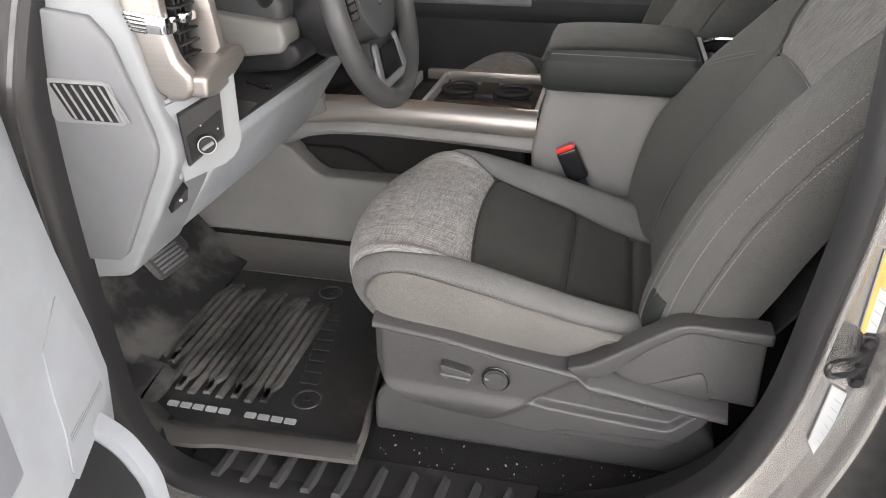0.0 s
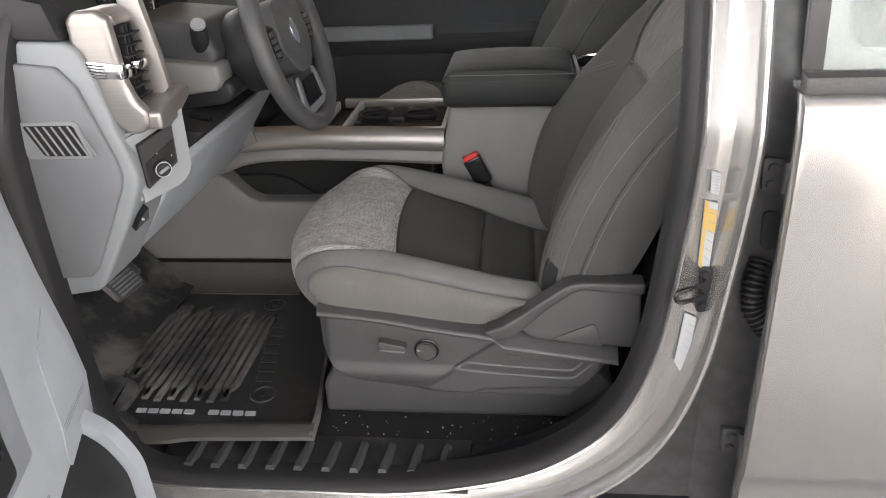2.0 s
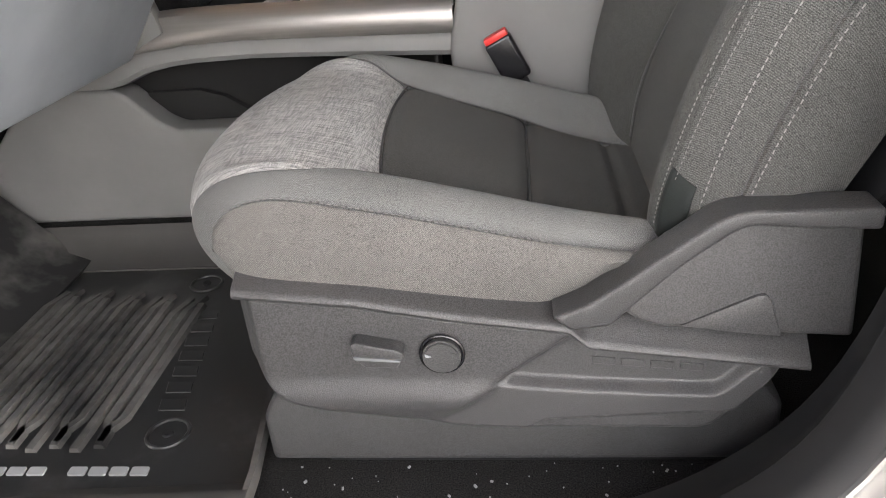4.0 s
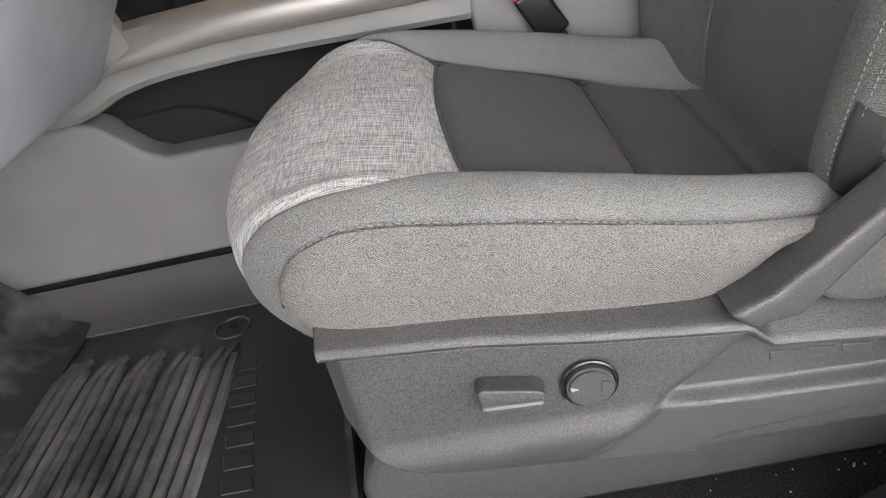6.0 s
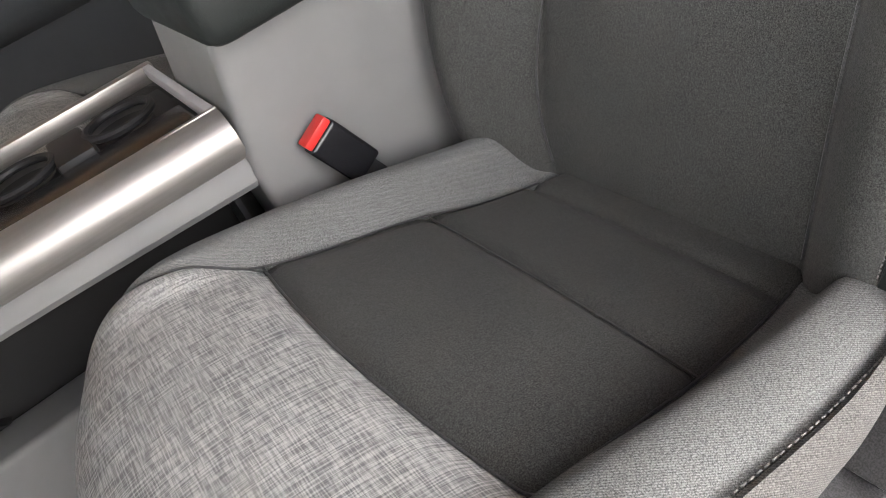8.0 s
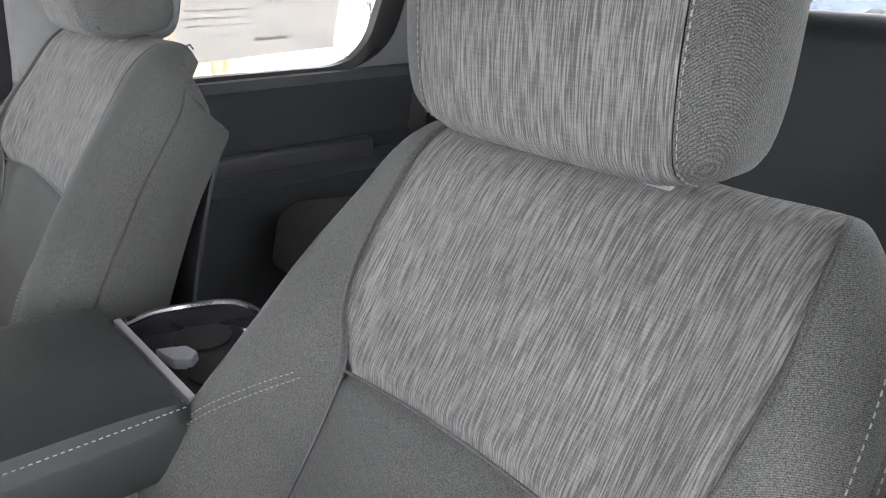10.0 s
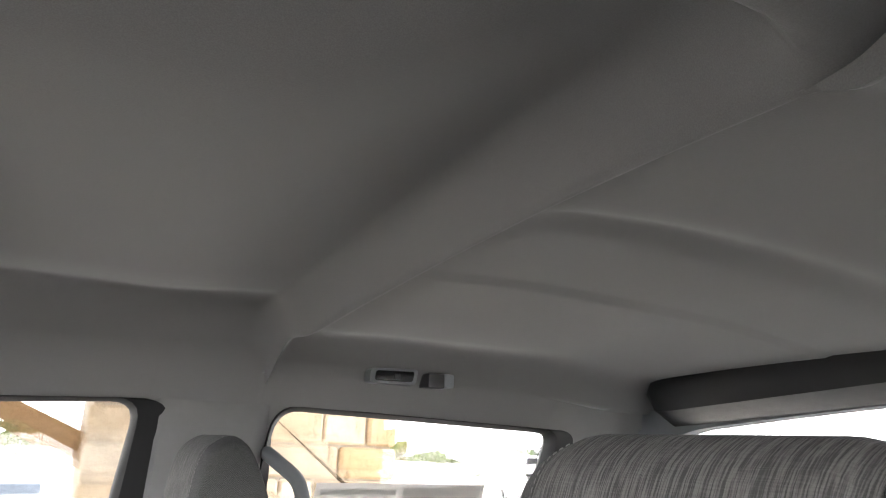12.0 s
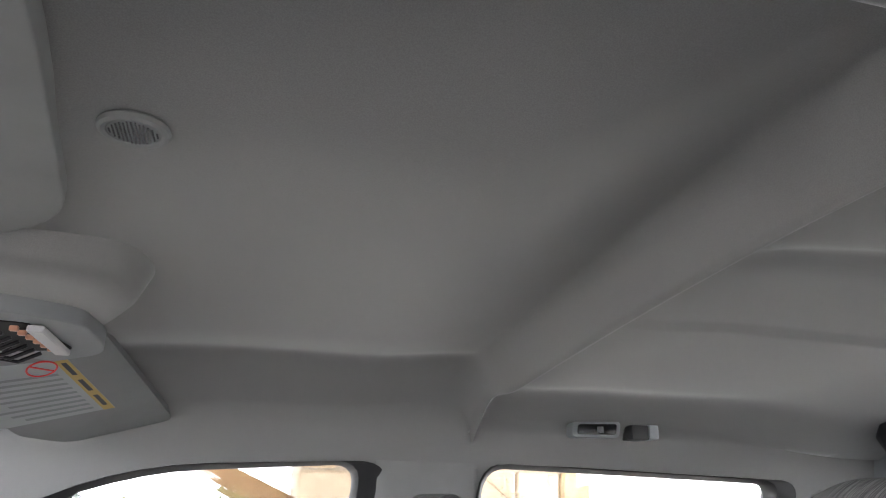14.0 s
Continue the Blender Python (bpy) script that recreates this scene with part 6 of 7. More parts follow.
rows = []
for z in [-0.08 + 0.02 * k for k in range(42)]:
    top = smooth(0.66, 0.76, z)
    rows.append([door_pt(s, z, n + bulge(z) * (0.35 if n < 0 else 1.0)) for s, n in ((0.0, -0.06), (-0.004, -0.012), (0.0, -0.004), (0.008, 0.0), (0.05, 0.004), (0.10, 0.004), (0.3, 0.0), (0.9, 0.0))])
part("trim_panel", thick(grid(rows), 0.004), M["light"], dd, "pale grey moulded trim panel")


def door_slab(pts, n0, n1, bevel=0.0, seg=2):
    m = Matrix(((_d.x, _nn.x, 0, _H.x), (_d.y, _nn.y, 0, _H.y), (0, 0, 1, 0), (0, 0, 0, 1)))
    return slab(pts, "y", n0, n1, bevel, seg, None, m)


part("outer_skin", door_slab([(0.0, -0.14), (0.95, -0.14), (0.95, 0.78), (0.0, 0.78)], -0.17, -0.06, 0.01), M["paint"], dd, "silver painted outer skin")
GRILLE = [(0.455, 0.064, 0.068), (0.44, 0.058, 0.100), (0.415, 0.052, 0.150), (0.36, 0.046, 0.172), (0.30, 0.040, 0.182), (0.26, 0.038, 0.188), (0.23, 0.060, 0.190), (0.205, 0.095, 0.178), (0.185, 0.130, 0.155)]
_gz = [g[0] for g in GRILLE][::-1]
_ga, _gb = [g[1] for g in GRILLE][::-1], [g[2] for g in GRILLE][::-1]
gr = part("speaker_grille", thick(grid([[door_pt(lerp(a, b, j / 8), z, bulge(z) + 0.0075) for j in range(9)] for z, a, b in GRILLE]), 0.003), M["light"], dd, "pale grey perforated speaker grille")
bm = bmesh.new()
for k in range(44):
    z = 0.448 - 0.006 * k
    a = float(np.interp(z, _gz, _ga)) + 0.008
    b = float(np.interp(z, _gz, _gb)) - 0.008
    if b > a:
        q = [door_pt(a, z, bulge(z) + 0.0078), door_pt(b, z - 0.006, bulge(z - 0.006) + 0.0078), door_pt(b, z - 0.0088, bulge(z - 0.0088) + 0.0078), door_pt(a, z - 0.0028, bulge(z - 0.0028) + 0.0078)]
        lo_ = [bm.verts.new(v) for v in q]
        hi_ = [bm.verts.new(v + _nn * 0.0014) for v in q]
        bm.faces.new(hi_)
        for i in range(4):
            bm.faces.new((lo_[i], lo_[(i + 1) % 4], hi_[(i + 1) % 4], hi_[i]))
part("grille_ribs", bm, M["panel"], gr)
M["slate"] = plastic("slate_blue_grey_plastic", (0.21, 0.225, 0.25), 0.5, 900, 0.15)
part("armrest", door_slab(rounded([(0.27, 0.70), (0.28, 0.55), (0.285, 0.40), (0.28, 0.26), (0.26, 0.05), (0.9, 0.05), (0.9, 0.72)], 0.03), 0.0, 0.052, 0.015, 4), M["slate"], dd, "slate grey armrest bolster")
sp_ = part("switch_panel", door_slab(rounded([(0.335, 0.585), (0.35, 0.50), (0.355, 0.40), (0.35, 0.34), (0.7, 0.34), (0.7, 0.60)], 0.012), 0.050, 0.057, 0.003), M["dark"], dd, "black window switch panel")
for k in range(3):
    part("switch", door_slab(rounded([(0.38, 0.53 - 0.05 * k), (0.42, 0.53 - 0.05 * k), (0.42, 0.50 - 0.05 * k), (0.38, 0.50 - 0.05 * k)], 0.004), 0.057, 0.064, 0.002), M["gloss"], sp_)
pk = part("map_pocket", slab(rounded([(-0.35, 0.275), (-0.305, 0.258), (-0.235, 0.215), (-0.196, 0.14), (-0.19, -0.10), (-0.35, -0.10)], 0.03), "y", -0.125, -0.095, 0.008, 3), M["light"], dd, "pale grey map pocket rim")
part("pocket_inside", slab(rounded([(-0.34, 0.24), (-0.30, 0.232), (-0.245, 0.192), (-0.212, 0.13), (-0.207, -0.10), (-0.34, -0.10)], 0.025), "y", -0.40, -0.128, 0.004), M["dark"], pk, "black pocket inside")

# ---- rear seat ----
rb = thing("rear_bench", "black and grey cloth rear bench with headrests", "bench seat", (1.7, 0.9, 0.0))
part("cushion", slab([(1.25, 0.30), (1.28, 0.44), (1.34, 0.47), (1.80, 0.42), (1.80, 0.30)], "y", 0.16, 1.76, 0.03, 3), M["centre"], rb, "dark grey cloth cushion")
part("backrest", slab([(1.72, 0.40), (1.84, 0.975), (1.88, 1.005), (1.95, 1.0), (1.95, 0.40)], "y", 0.16, 1.74, 0.02, 3), M["dark"], rb, "black backrest")
for y in (0.36, 0.845, 1.42):
    h = part("headrest", box((1.80, y - 0.12, 1.00), (1.90, y + 0.12, 1.165), 0.035, 4), M["centre"], rb, "grey cloth headrest")
    for s in (-0.05, 0.05):
        part("post", tube([(1.86, y + s, 0.93), (1.85, y + s, 1.02)], 0.006, 8), M["chrome"], h)

# ---- upper cab fittings ----
gh = thing("grab_handle", "grey grab handle on the pillar between the windows", "grab handle", (0.95, 1.68, 1.04))
part("bar", tube(catmull([(0.962, 1.70, 1.165), (0.975, 1.645, 1.145), (1.010, 1.625, 1.112), (1.022, 1.62, 1.06), (1.012, 1.625, 0.97), (1.0, 1.64, 0.935), (0.975, 1.70, 0.915)], 28), 0.015, 12), M["panel"], gh)
dl = thing("dome_lamp", "small black-lensed reading lamp in a grey bezel", "lamp", (1.22, 1.68, 1.335))
part("bezel", slab(rounded([(1.160, 1.352), (1.275, 1.357), (1.270, 1.322), (1.158, 1.320)], 0.010), "y", 1.6580, 1.6900, 0.003), M["panel"], dl)
part("lens", slab(rounded([(1.172, 1.347), (1.264, 1.351), (1.260, 1.328), (1.170, 1.326)], 0.006), "y", 1.6540, 1.6600, 0.002), M["gloss"], dl)
part("switch", slab([(1.215, 1.343), (1.230, 1.344), (1.230, 1.331), (1.215, 1.331)], "y", 1.6515, 1.6550, 0.001), M["valance"], dl)
for o in dl.children_recursive:
    o.data.transform(Matrix.Translation((-0.012, -0.042, 0.0)))
ck = thing("coat_hook", "folding grey coat hook on the headliner", "hook", (1.34, 1.68, 1.335))
part("base", box((1.288, 1.612, 1.320), (1.330, 1.680, 1.352), 0.005), M["valance"], ck)
part("hook", box((1.328, 1.608, 1.322), (1.352, 1.675, 1.353), 0.005), M["light"], ck, "pale grey hook")

M["visor"] = plastic("grey_visor_vinyl", (0.22, 0.225, 0.225), 0.75, 700, 0.3, 0.2)
vz = thing("sun_visor", "grey vinyl sun visor folded against the headliner", "sun visor", (0.12, 0.62, 1.43), "sun visors")
part("panel", slab(rounded([(-0.16, 0.34), (0.328, 0.34), (0.325, 0.48), (0.285, 0.79), (0.205, 0.868), (-0.16, 0.865)], [0.03, 0.03, 0.05, 0.055, 0.04, 0.03], 8), "z", 1.412, 1.436, 0.008, 3), M["visor"], vz)
part("pivot", tube([(-0.13, 0.36, 1.43), (-0.13, 0.30, 1.44)], 0.008, 8), M["visor"], vz)
A, B, C, D = Vector((0.242, 1.33, 1.412)), Vector((0.330, 1.665, 1.322)), Vector((0.115, 1.63, 1.252)), Vector((0.0, 1.25, 1.352))


def visor_pt(s, t):
    """s along the visor's rear edge, t forward from it; bilinear between its corners."""
    return (A * (1 - s) + B * s) * (1 - t) + (D * (1 - s) + C * s) * t


pv = thing("sun_visor", "grey vinyl passenger sun visor with a warning label", "sun visor", (0.15, 1.5, 1.33), "sun visors")
_n = -(B - A).cross(D - A).normalized()
if _n.z > 0:
    _n = -_n
_ol = rounded([(-0.05, 0.0), (0.0, 0.0), (1.0, 0.0), (0.98, 0.80), (0.80, 1.0), (0.66, 1.0), (0.60, 0.96), (-0.35, 0.96), (-0.35, 0.0)], [0.01, 0.01, 0.09, 0.1, 0.04, 0.04, 0.04, 0.05, 0.05])
bm = bmesh.new()
lo_ = [bm.verts.new(visor_pt(s, t)) for s, t in _ol]
hi_ = [bm.verts.new(visor_pt(s, t) - _n * 0.02) for s, t in _ol]
bm.faces.new(lo_)
bm.faces.new(hi_[::-1])
for i in range(len(_ol)):
    j = (i + 1) % len(_ol)
    bm.faces.new((lo_[i], lo_[j], hi_[j], hi_[i]))
part("panel", bm, M["visor"], pv)


def visor_quad(s0, t0, s1, t1, lift, th):
    bm = bmesh.new()
    a = [visor_pt(s, t) + _n * lift for s, t in ((s0, t0), (s1, t0), (s1, t1), (s0, t1))]
    lo = [bm.verts.new(p) for p in a]
    hi = [bm.verts.new(p + _n * th) for p in a]
    bm.faces.new(hi)
    for i in range(4):
        bm.faces.new((lo[i], lo[(i + 1) % 4], hi[(i + 1) % 4], hi[i]))
    return bm


lab = part("warning_label", visor_quad(0.16, 0.30, 0.70, 1.10, 0.0005, 0.0008), M["white"], pv, "white label with a yellow header")
part("header_band", visor_quad(0.16, 0.30, 0.70, 0.375, 0.0013, 0.0006), M["yellow"], lab, "yellow header band")
for k in range(3):
    part("header_bar", visor_quad(0.19 + 0.17 * k, 0.322, 0.31 + 0.17 * k, 0.352, 0.0019, 0.0003), M["ink"], lab)
for k in range(9):
    part("print_bar", visor_quad(0.28 + 0.046 * k, 0.42, 0.298 + 0.046 * k, 0.95 - 0.05 * (k % 3), 0.0013, 0.0004), M["panel"], lab)
_c = visor_pt(0.22, 0.47) + _n * 0.0016
part("prohibition_ring", ring(_c, _n, 0.021, 0.0016, 28), M["red"], lab, "red prohibition ring")
part("prohibition_bar", box((-0.020, -0.0014, -0.0006), (0.020, 0.0014, 0.0008), 0, 1, Matrix.Translation(_c) @ Vector((0, 0, 1)).rotation_difference(_n).to_matrix().to_4x4() @ Euler((0, 0, 0.8)).to_matrix().to_4x4()), M["red"], lab)

oc = thing("overhead_console", "cloth-covered overhead console with a grey plastic bezel", "overhead console", (0.1, 1.1, 1.42))
_pl = rounded([(-0.12, 0.84), (0.22, 0.835), (0.315, 0.875), (0.335, 0.96), (0.325, 1.02), (0.268, 1.17), (0.225, 1.24), (0.10, 1.40), (-0.12, 1.40)], 0.035, 6)
rows = []
_cc = Vector((0.08, 1.12))
for z, k in ((1.465, 1.10), (1.44, 1.04), (1.42, 1.0), (1.404, 0.965), (1.396, 0.92), (1.393, 0.8), (1.392, 0.4)):
    rows.append([(_cc.x + (a - _cc.x) * k, _cc.y + (b - _cc.y) * k, z) for a, b in _pl])
part("cloth_shell", grid(rows, True, cap=True), M["headliner"], oc, "grey headliner cloth shell")
bz = part("bezel", slab(rounded([(-0.10, 0.965), (0.15, 0.985), (0.222, 1.03), (0.230, 1.16), (0.216, 1.235), (0.10, 1.37), (-0.10, 1.36)], 0.03, 6), "z", 1.372, 1.396, 0.008, 3), M["panel"], oc, "grey plastic bezel")
# Thin near-black plate painted for the shade of the bezel's recess.
part("recess", slab(rounded([(0.06, 1.03), (0.165, 1.04), (0.185, 1.20), (0.075, 1.26)], 0.015), "z", 1.3705, 1.3722), M["black"], bz)
for k in range(6):
    y = 1.052 + 0.026 * k
    x = 0.125 + 0.003 * k
    part("contact", box((x + 0.014, y + 0.002, 1.364), (x + 0.024, y + 0.009, 1.3705), 0.001, 1), M["amber"], bz, "orange contact")
    part("clip", tube([(x - 0.03, y - 0.002, 1.366), (x - 0.045, y + 0.006, 1.350), (x - 0.02, y + 0.012, 1.348), (x + 0.006, y + 0.012, 1.362)], 0.0028, 6), M["dark"], bz, "black spring clip")
part("contact_bar", box((0.160, 1.045, 1.362), (0.180, 1.205, 1.3712), 0.002, 1), M["steel"], bz, "pale metal strip")
for o in oc.children_recursive:
    o.data.transform(Matrix.Translation((0 if o.name.startswith("cloth_shell") else 0.035, 0.03, 0)))
mc = thing("cabin_microphone", "round grey perforated microphone cover on the headliner", "microphone cover", (0.356, 0.626, roof_z(0.356, 0.626)))
_mz = roof_z(0.356, 0.626) - 0.007
g = part("rim", ring((0.356, 0.626, _mz - 0.001), (0, 0, 1), 0.0215, 0.004), M["visor"], mc)
part("cover", disc((0.356, 0.626, _mz - 0.001), (0, 0, 1), 0.019, 0.005, 32, 0.001), M["visor"], mc)
bm = bmesh.new()
for i in range(-6, 7):
    for j in range(-6, 7):
        if i * i + j * j < 38:
            box((0.356 + 0.0027 * i - 0.0006, 0.626 + 0.0027 * j - 0.0006, _mz - 0.0045), (0.356 + 0.0027 * i + 0.0006, 0.626 + 0.0027 * j + 0.0006, _mz - 0.0035), 0, 1, None, bm)
part("perforation", bm, M["valance"], mc)

# price sheet in the rear window
for _k, _c in (("paper", 0.6), ("print", 0.72)):
    _m = Mat("backlit_" + _k, (_c, _c * 0.98, _c * 0.95), 0.8)
    _t = _m.n.new("ShaderNodeBsdfTranslucent")
    _t.inputs[0].default_value = (_c, _c * 0.97, _c * 0.92, 1)
    _x = _m.n.new("ShaderNodeMixShader")
    _x.inputs[0].default_value = 0.4
    _m.l.new(_m.b.outputs[0], _x.inputs[1])
    _m.l.new(_t.outputs[0], _x.inputs[2])
    _m.l.new(_x.outputs[0], _m.n["Material Output"].inputs[0])
    M[_k] = _m.m
ps = thing("price_sheet", "pale grey printed sheet stuck inside the rear side window", "paper sheet", (1.32, 1.78, 0.97))


def on_glass(a, b, off=0.0):
    return (a, right_y(b) + 0.022 - off, b)


def sheet(pts, off, t, material, name, parent, label=""):
    return part(name, quad_plate([on_glass(a, b, off) for a, b in pts], t), material, parent, label)


sh = sheet(((1.095, 1.105), (1.53, 1.108), (1.515, 0.850), (1.075, 0.832)), 0.0, 0.0008, M["paper"], "sheet", ps)

for lo, hi, top, low in ((1.105, 1.29, 1.092, 1.078), (1.105, 1.29, 1.060, 1.054), (1.105, 1.29, 1.046, 1.041), (1.105, 1.27, 1.028, 1.023), (1.10, 1.295, 1.004, 0.982), (1.31, 1.52, 1.100, 1.076), (1.325, 1.43, 1.058, 1.054), (1.325, 1.45, 1.040, 1.036), (1.325, 1.44, 1.022, 1.018), (1.105, 1.27, 0.958, 0.954), (1.105, 1.25, 0.940, 0.936), (1.105, 1.28, 0.922, 0.918), (1.28, 1.37, 0.888, 0.878), (1.325, 1.48, 0.995, 0.991), (1.325, 1.46, 0.975, 0.971)):
    sheet(((lo, top), (hi, top + 0.002), (hi, low + 0.002), (lo, low)), 0.002, 0.0006, M["print"], "print_bar", sh)

# ---- outside of this truck: bonnet, bed, underbody and wheels ----
structure("wall_underbody", box((-0.95, 0.05, -0.36), (2.05, 1.80, -0.065), 0.02), M["dark"], "black underbody of the cab")
bm = slab([(-2.15, -0.30), (-2.15, 0.45), (-2.05, 0.66), (-1.9, 0.72), (-1.22, 0.86), (-1.21, -0.30)], "y", 0.02, 1.84, 0.03, 3)
structure("wall_bonnet", bm, M["paint"], "silver bonnet and front of the truck")
bm = bmesh.new()
box((2.12, -0.06, -0.30), (4.05, 0.02, 0.60), 0.015, 2, None, bm)
box((2.12, 1.84, -0.30), (4.05, 1.92, 0.60), 0.015, 2, None, bm)
box((3.97, 0.022, -0.30), (4.05, 1.838, 0.60), 0.015, 2, None, bm)
box((2.12, 0.022, -0.30), (3.968, 1.838, -0.02), 0.01, 1, None, bm)
structure("wall_bed", bm, M["paint"], "silver open load bed of the truck")
for x in (-1.62, 3.1):
    for y, s in ((0.10, -1), (1.76, 1)):
        w = thing("truck_wheel", "black tyre on a grey wheel under the truck", "wheel", (x, y, -0.8), "truck wheels")
        part("tyre", disc((x, y, -0.40), (0, 1, 0), 0.40, 0.27, 36, 0.05), M["rubber"], w)
        part("rim", disc((x, y + s * 0.125, -0.40), (0, 1, 0), 0.24, 0.05, 24, 0.012), M["hinge"], w, "grey wheel rim")

# ---- outside ----
bm = bmesh.new()
bmesh.ops.create_grid(bm, x_segments=40, y_segments=40, size=400)
bmesh.ops.translate(bm, vec=(0, 0, -0.8), verts=bm.verts)
tagged(link("ground", bm, M["ground"]), "pale concrete parking lot", "", "", "structure")
# Unseen dark strip under the truck, added to lessen light bounced into the cab.
_m = Mat("dim_ground", (0.06, 0.06, 0.06), 0.9, 0, 0.2)
_m.base(_m.ramp(_m.noise(2, 6), (0.12, 0.118, 0.115), (0.18, 0.176, 0.17)))
_m.bump(_m.noise(90, 4), 0.5, 0.01)
tagged(link("road", box((-2.3, -300.0, -0.82), (2.9, 2.6, -0.79), 0.0), _m.m), "unseen dark ground strip added under the truck to cut bounce light", "", "", "structure")
sc = thing("stone_column", "tan limestone masonry column of an entrance canopy", "column", (1.84, 5.4, -0.8))
part("core", box((0.86, 5.06, -0.8), (2.82, 5.9, 4.2)), M["mortar"], sc, "sand mortar core")
rnd = random.Random(11)
z = -0.8
while z < 2.0:
    h = rnd.choice((0.16, 0.22, 0.30, 0.34))
    x = 0.83
    while x < 2.80:
        w = min(rnd.uniform(0.22, 0.62), 2.85 - x)
        if 2.85 - (x + w) < 0.15:
            w = 2.85 - x
        d = rnd.uniform(0.0, 0.035)
        one = box((x + 0.008, 5.0 + d, z + 0.008), (x + w - 0.008, 5.09, z + h - 0.008), 0.018, 1)
        part("stone_block", one, M["stone"], sc)
        x += w
    z += h
br = thing("entrance_canopy", "stained timber entrance canopy with brace and beams", "canopy", (0.0, 5.2, 1.6))
part("brace", slab([(0.86, 1.02), (0.86, 1.22), (-0.95, 2.02), (-1.15, 2.02)], "y", 5.1, 5.35, 0.01), M["beam"], br)
part("beam", box((-1.7, 5.05, 2.0), (2.6, 5.4, 2.35), 0.01), M["beam"], br)
part("beam", box((-1.7, -2.1, 2.1), (2.6, -1.85, 2.35), 0.01), M["beam"], br)
for k in range(5):
    part("rafter", box((-1.65 + 1.0 * k, -2.2, 2.18), (-1.5 + 1.0 * k, 6.2, 2.35), 0.01), M["beam"], br)
part("soffit", box((-1.75, -0.8, 2.35), (2.7, 6.4, 2.42)), M["beam"], br, "timber soffit boards")
part("roof", slab([(-0.9, 2.43), (2.6, 3.4), (6.5, 2.43)], "x", -1.85, 2.8, 0.02), M["dark"], br, "dark shingle roof")


def tree(x, y, h, seed):
    rnd = random.Random(seed)
    t = thing("tree", "leafy green roadside tree", "tree", (x, y, -0.8), "lot edge trees")
    trunk = [(x, y, -0.8), (x + 0.1, y, -0.8 + h * 0.25), (x, y + 0.1, -0.8 + h * 0.5)]
    bm = tube(trunk, [0.22, 0.16, 0.08], 8)
    for k in range(4):
        a = k * 1.6 + rnd.random()
        tube([trunk[1], (x + math.cos(a) * h * 0.22, y + math.sin(a) * h * 0.22, -0.8 + h * 0.55)], [0.09, 0.03], 6, False, bm)
    part("trunk", bm, M["bark"], t)
    vs, fs = [], []
    for k in range(520):
        a, r, q = rnd.uniform(0, math.tau), rnd.random() ** 0.5, rnd.random()
        rad = h * 0.42 * math.sin(math.pi * (0.18 + 0.78 * q)) * r * (0.8 + 0.3 * math.sin(3 * a + seed))
        c = Vector((x + math.cos(a) * rad, y + math.sin(a) * rad, -0.8 + h * (0.25 + 0.75 * q)))
        s = rnd.uniform(0.18, 0.42) * h / 7
        e = Euler((rnd.uniform(0, 6), rnd.uniform(0, 6), rnd.uniform(0, 6))).to_matrix()
        for quad in ((0, 1), (1, 2)):
            n = len(vs)
            ax = e.col[quad[0]] * s
            ay = e.col[quad[1]] * s * 0.7
            vs += [c - ax, c - ay * 0.8, c + ax, c + ay]
            fs.append((n, n + 1, n + 2, n + 3))
    me = bpy.data.meshes.new("crown")
    me.from_pydata(vs, [], fs)
    me.materials.append(M["leaf"])
    ob = new("crown", me)
    ob.parent, ob.matrix_parent_inverse = t, t.matrix_world.inverted()


for k in range(9):
    a = radians(14 + 8.6 * k)
    tree(0.4 + 105 * math.cos(a) + (k % 3) * 2, 105 * math.sin(a) + (k % 4) * 3, 3.0 + 0.6 * ((k * 7) % 5) / 4, k)


for x, y, h in ((24.5, 40.0, 3.05), (34.4, 50.0, 1.9)):
    lp = thing("street_lamp", "thin grey lot lamp on a tall pole", "street lamp", (x, y, -0.8), "lot lamps")
    part("pole", tube([(x, y, -0.8), (x, y, -0.8 + h)], [0.06, 0.045], 8), M["panel"], lp)
    part("lamp_head", box((x - 0.35, y - 0.12, -0.85 + h), (x + 0.12, y + 0.12, -0.75 + h), 0.02), M["panel"], lp)


def woods():
    """Far woodland along the lot's edge: one sheet of leaf clumps of uneven height."""
    rnd = random.Random(21)
    vs, fs = [], []
    for k in range(36000):
        # Full circle: the unseen driver's side half is added to darken paint reflections.
        a = radians(rnd.uniform(0, 360))
        d = rnd.uniform(115, 132)
        top = 2.2 + 0.9 * math.sin(a * 17) + 0.6 * math.sin(a * 41 + 1) + 0.4 * math.sin(a * 97 + 2) + (d - 115) * 0.02
        c = Vector((d * math.cos(a), d * math.sin(a), -0.9 + top * rnd.random() ** 0.8))
        s = rnd.uniform(0.4, 0.95)
        e = Euler((rnd.uniform(0, 6), rnd.uniform(0, 6), rnd.uniform(0, 6))).to_matrix()
        n = len(vs)
        vs += [c - e.col[0] * s, c - e.col[1] * s * 0.6, c + e.col[0] * s, c + e.col[1] * s * 0.7]
        fs.append((n, n + 1, n + 2, n + 3))
    me = bpy.data.meshes.new("far_woods")
    me.from_pydata(vs, [], fs)
    me.materials.append(M["leaf"])
    tagged(new("far_woods", me), "green leafy woodland beyond the parking lot", "woods", "", "stuff")


woods()
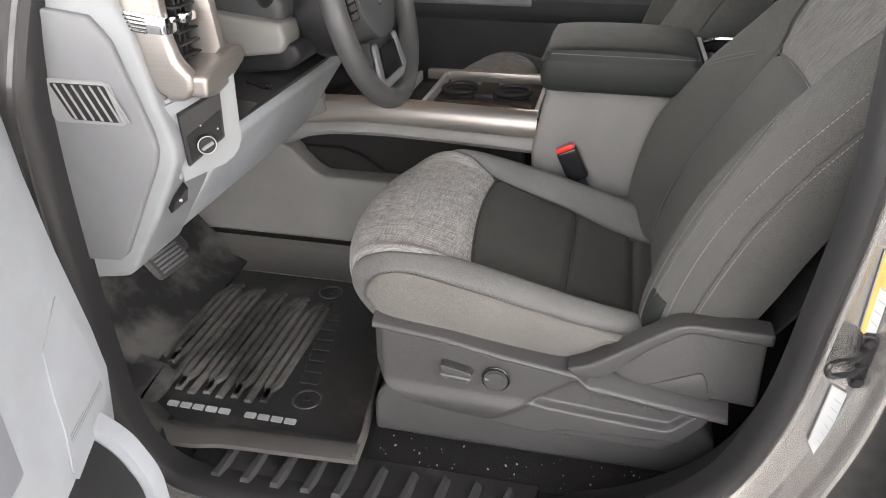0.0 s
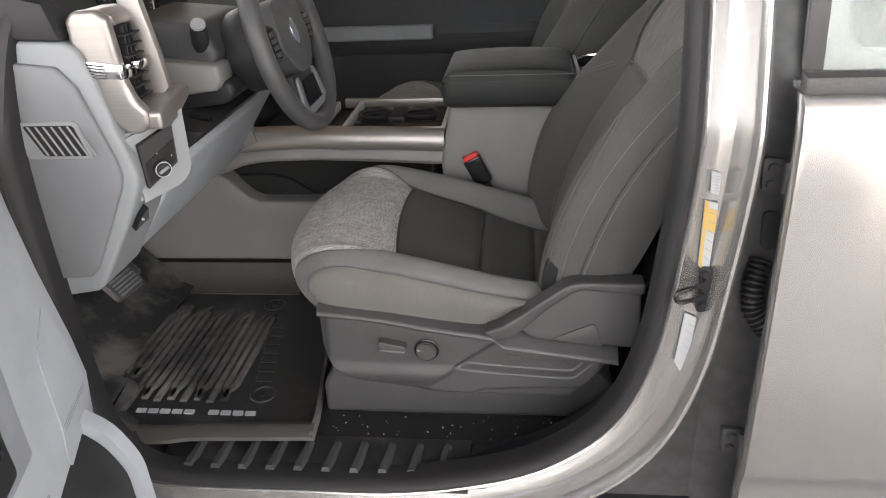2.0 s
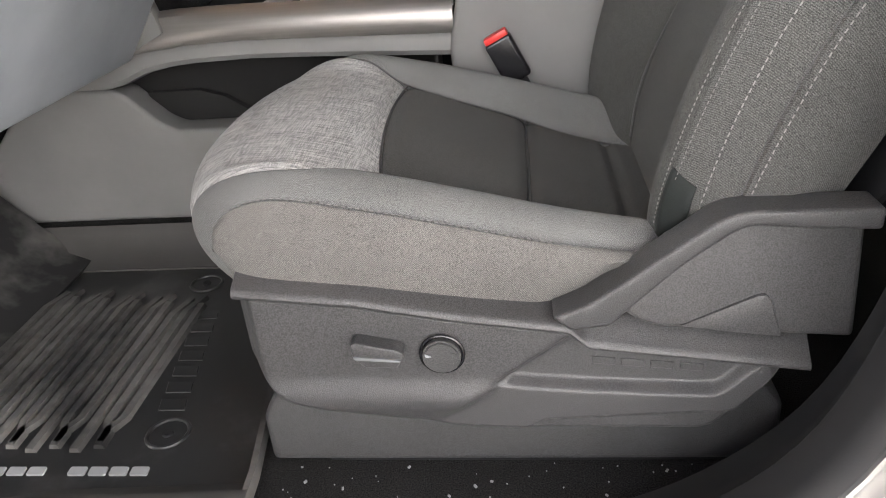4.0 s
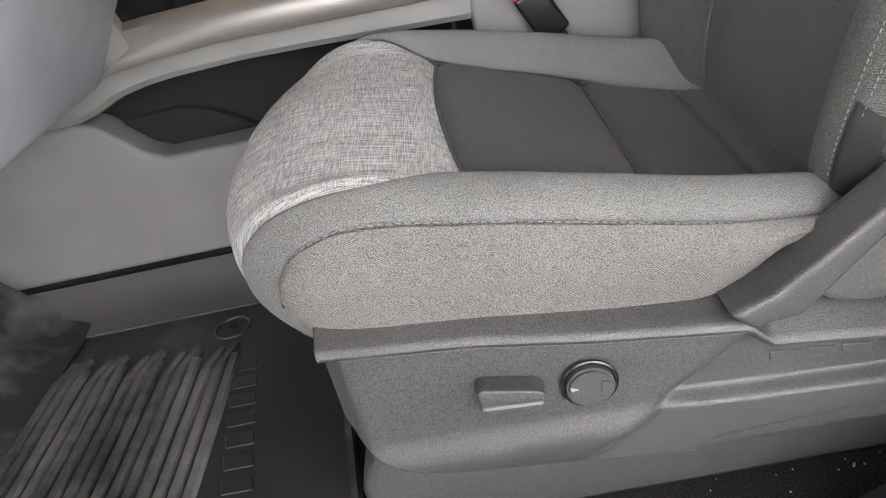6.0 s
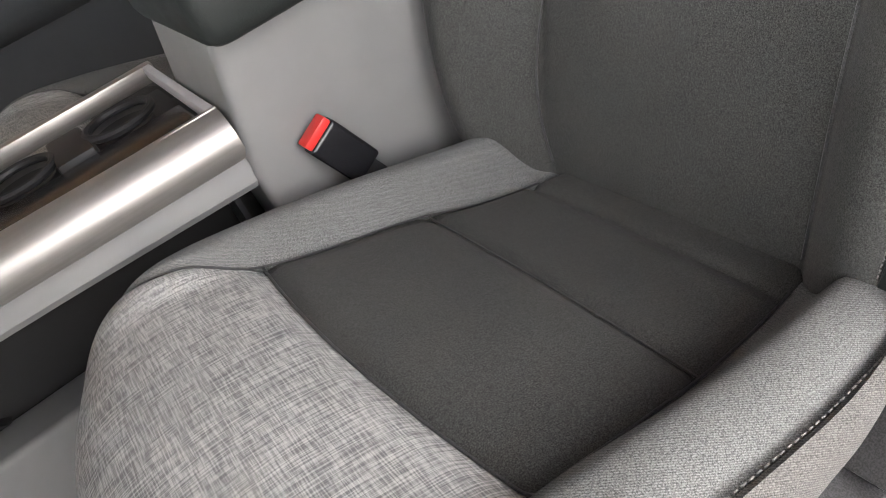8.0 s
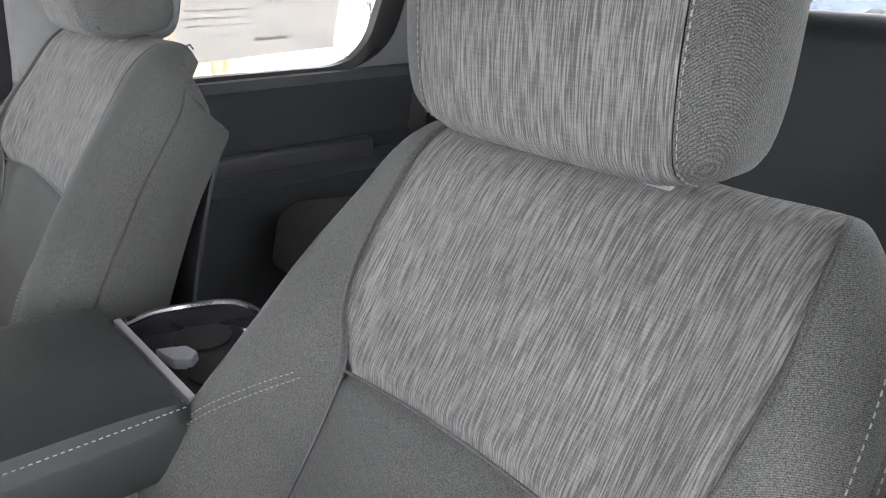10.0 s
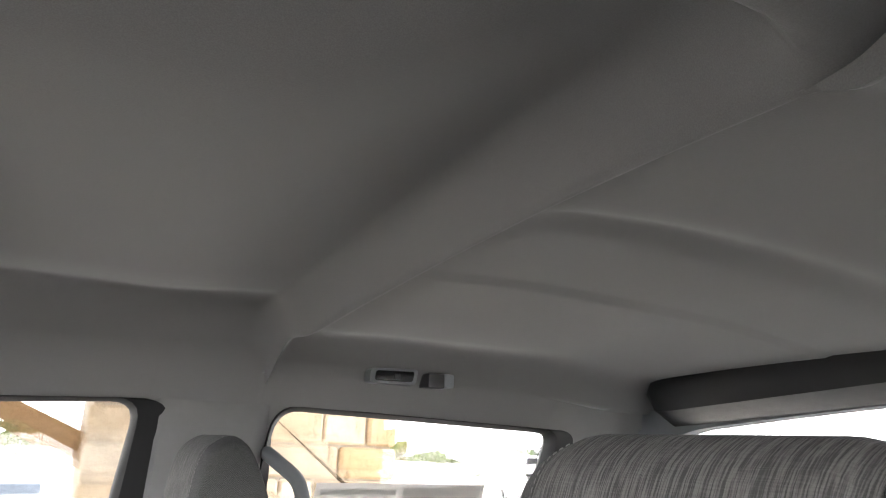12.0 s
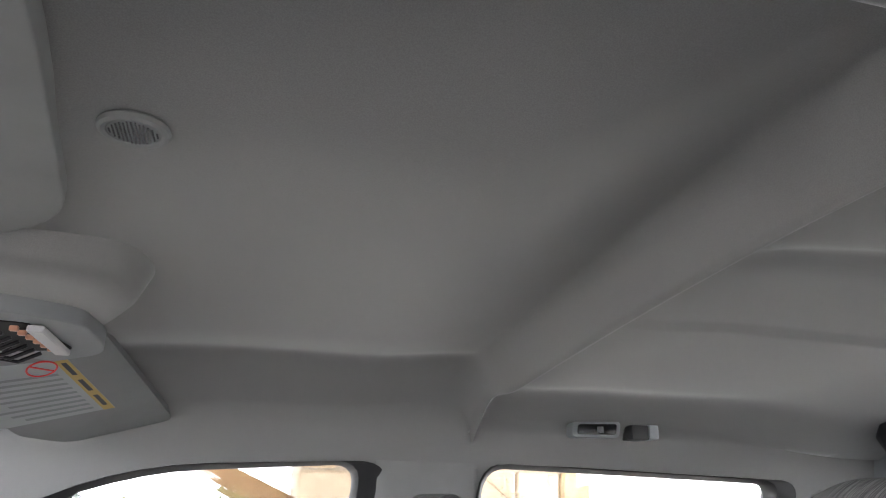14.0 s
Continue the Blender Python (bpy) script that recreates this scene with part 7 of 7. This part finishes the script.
# hazy sky low over the far woods
bm = bmesh.new()
grid([[(360 * math.cos(math.tau * k / 96), 360 * math.sin(math.tau * k / 96), z) for k in range(97)] for z in (-0.8, 60, 130, 200, 260)], bm=bm)
_m = Mat("bright_haze", (0.8, 0.8, 0.8), 1.0)
_m.b.inputs["Emission Color"].default_value, _m.b.inputs["Emission Strength"].default_value = (0.97, 0.985, 1.0, 1), 1.5
tagged(link("backdrop", bm, _m.m), "bright hazy white sky at the horizon", "", "", "structure")


def truck(x, y, turn, paint, label):
    c = thing("pickup_truck", label, "pickup truck", (x, y, -0.8), "parked trucks")
    m = Matrix.Translation((x, y, -0.8)) @ Euler((0, 0, radians(turn))).to_matrix().to_4x4()
    part("body", slab([(-2.9, 0.55), (-2.9, 1.05), (-2.7, 1.2), (-1.5, 1.25), (2.9, 1.25), (2.95, 0.55)], "y", -0.98, 0.98, 0.08, 2, None, m), paint, c)
    part("cab", slab([(-1.5, 1.24), (-0.9, 1.9), (0.9, 1.92), (1.1, 1.24)], "y", -0.85, 0.85, 0.08, 2, None, m), paint, c)
    for s in (-1, 1):
        part("side_window", slab([(-1.2, 1.32), (-0.8, 1.8), (0.8, 1.82), (0.9, 1.32)], "y", s * 0.86 - 0.005, s * 0.86 + 0.005, 0, 1, None, m), M["gloss"], c)
        for q in (-1.85, 1.75):
            w = part("wheel", disc(m @ Vector((q, s * 0.9, 0.42)), m.to_3x3() @ Vector((0, 1, 0)), 0.42, 0.26, 28, 0.04), M["rubber"], c)
            part("rim", disc(m @ Vector((q, s * 1.02, 0.42)), m.to_3x3() @ Vector((0, 1, 0)), 0.25, 0.04, 20, 0.01), M["steel"], w)
    part("windscreen", slab([(-1.47, 1.30), (-0.97, 1.84), (-0.93, 1.84), (-1.40, 1.30)], "y", -0.75, 0.75, 0, 1, None, m), M["gloss"], c)
    part("grille", box((-2.93, -0.6, 0.75), (-2.88, 0.6, 1.05), 0.02, 1, m), M["gloss"], c)
    for s in (-0.78, 0.78):
        part("headlight", box((-2.93, s - 0.13, 0.8), (-2.87, s + 0.13, 1.0), 0.02, 1, m), M["steel"], c)


truck(15.5, 20.5, 65, M["carwhite"], "white pickup truck parked in the lot")
truck(19.5, 23.0, 65, M["carblue"], "slate blue pickup truck parked in the lot")
truck(24.0, 10.0, 100, M["carblue"], "slate blue pickup truck parked in the lot")
truck(26.5, 13.5, 100, M["carwhite"], "white pickup truck parked in the lot")
truck(25.5, 17.0, 100, M["carwhite"], "white pickup truck parked in the lot")
truck(-2.0, 17.0, 20, M["carblue"], "slate blue pickup truck parked in the lot")
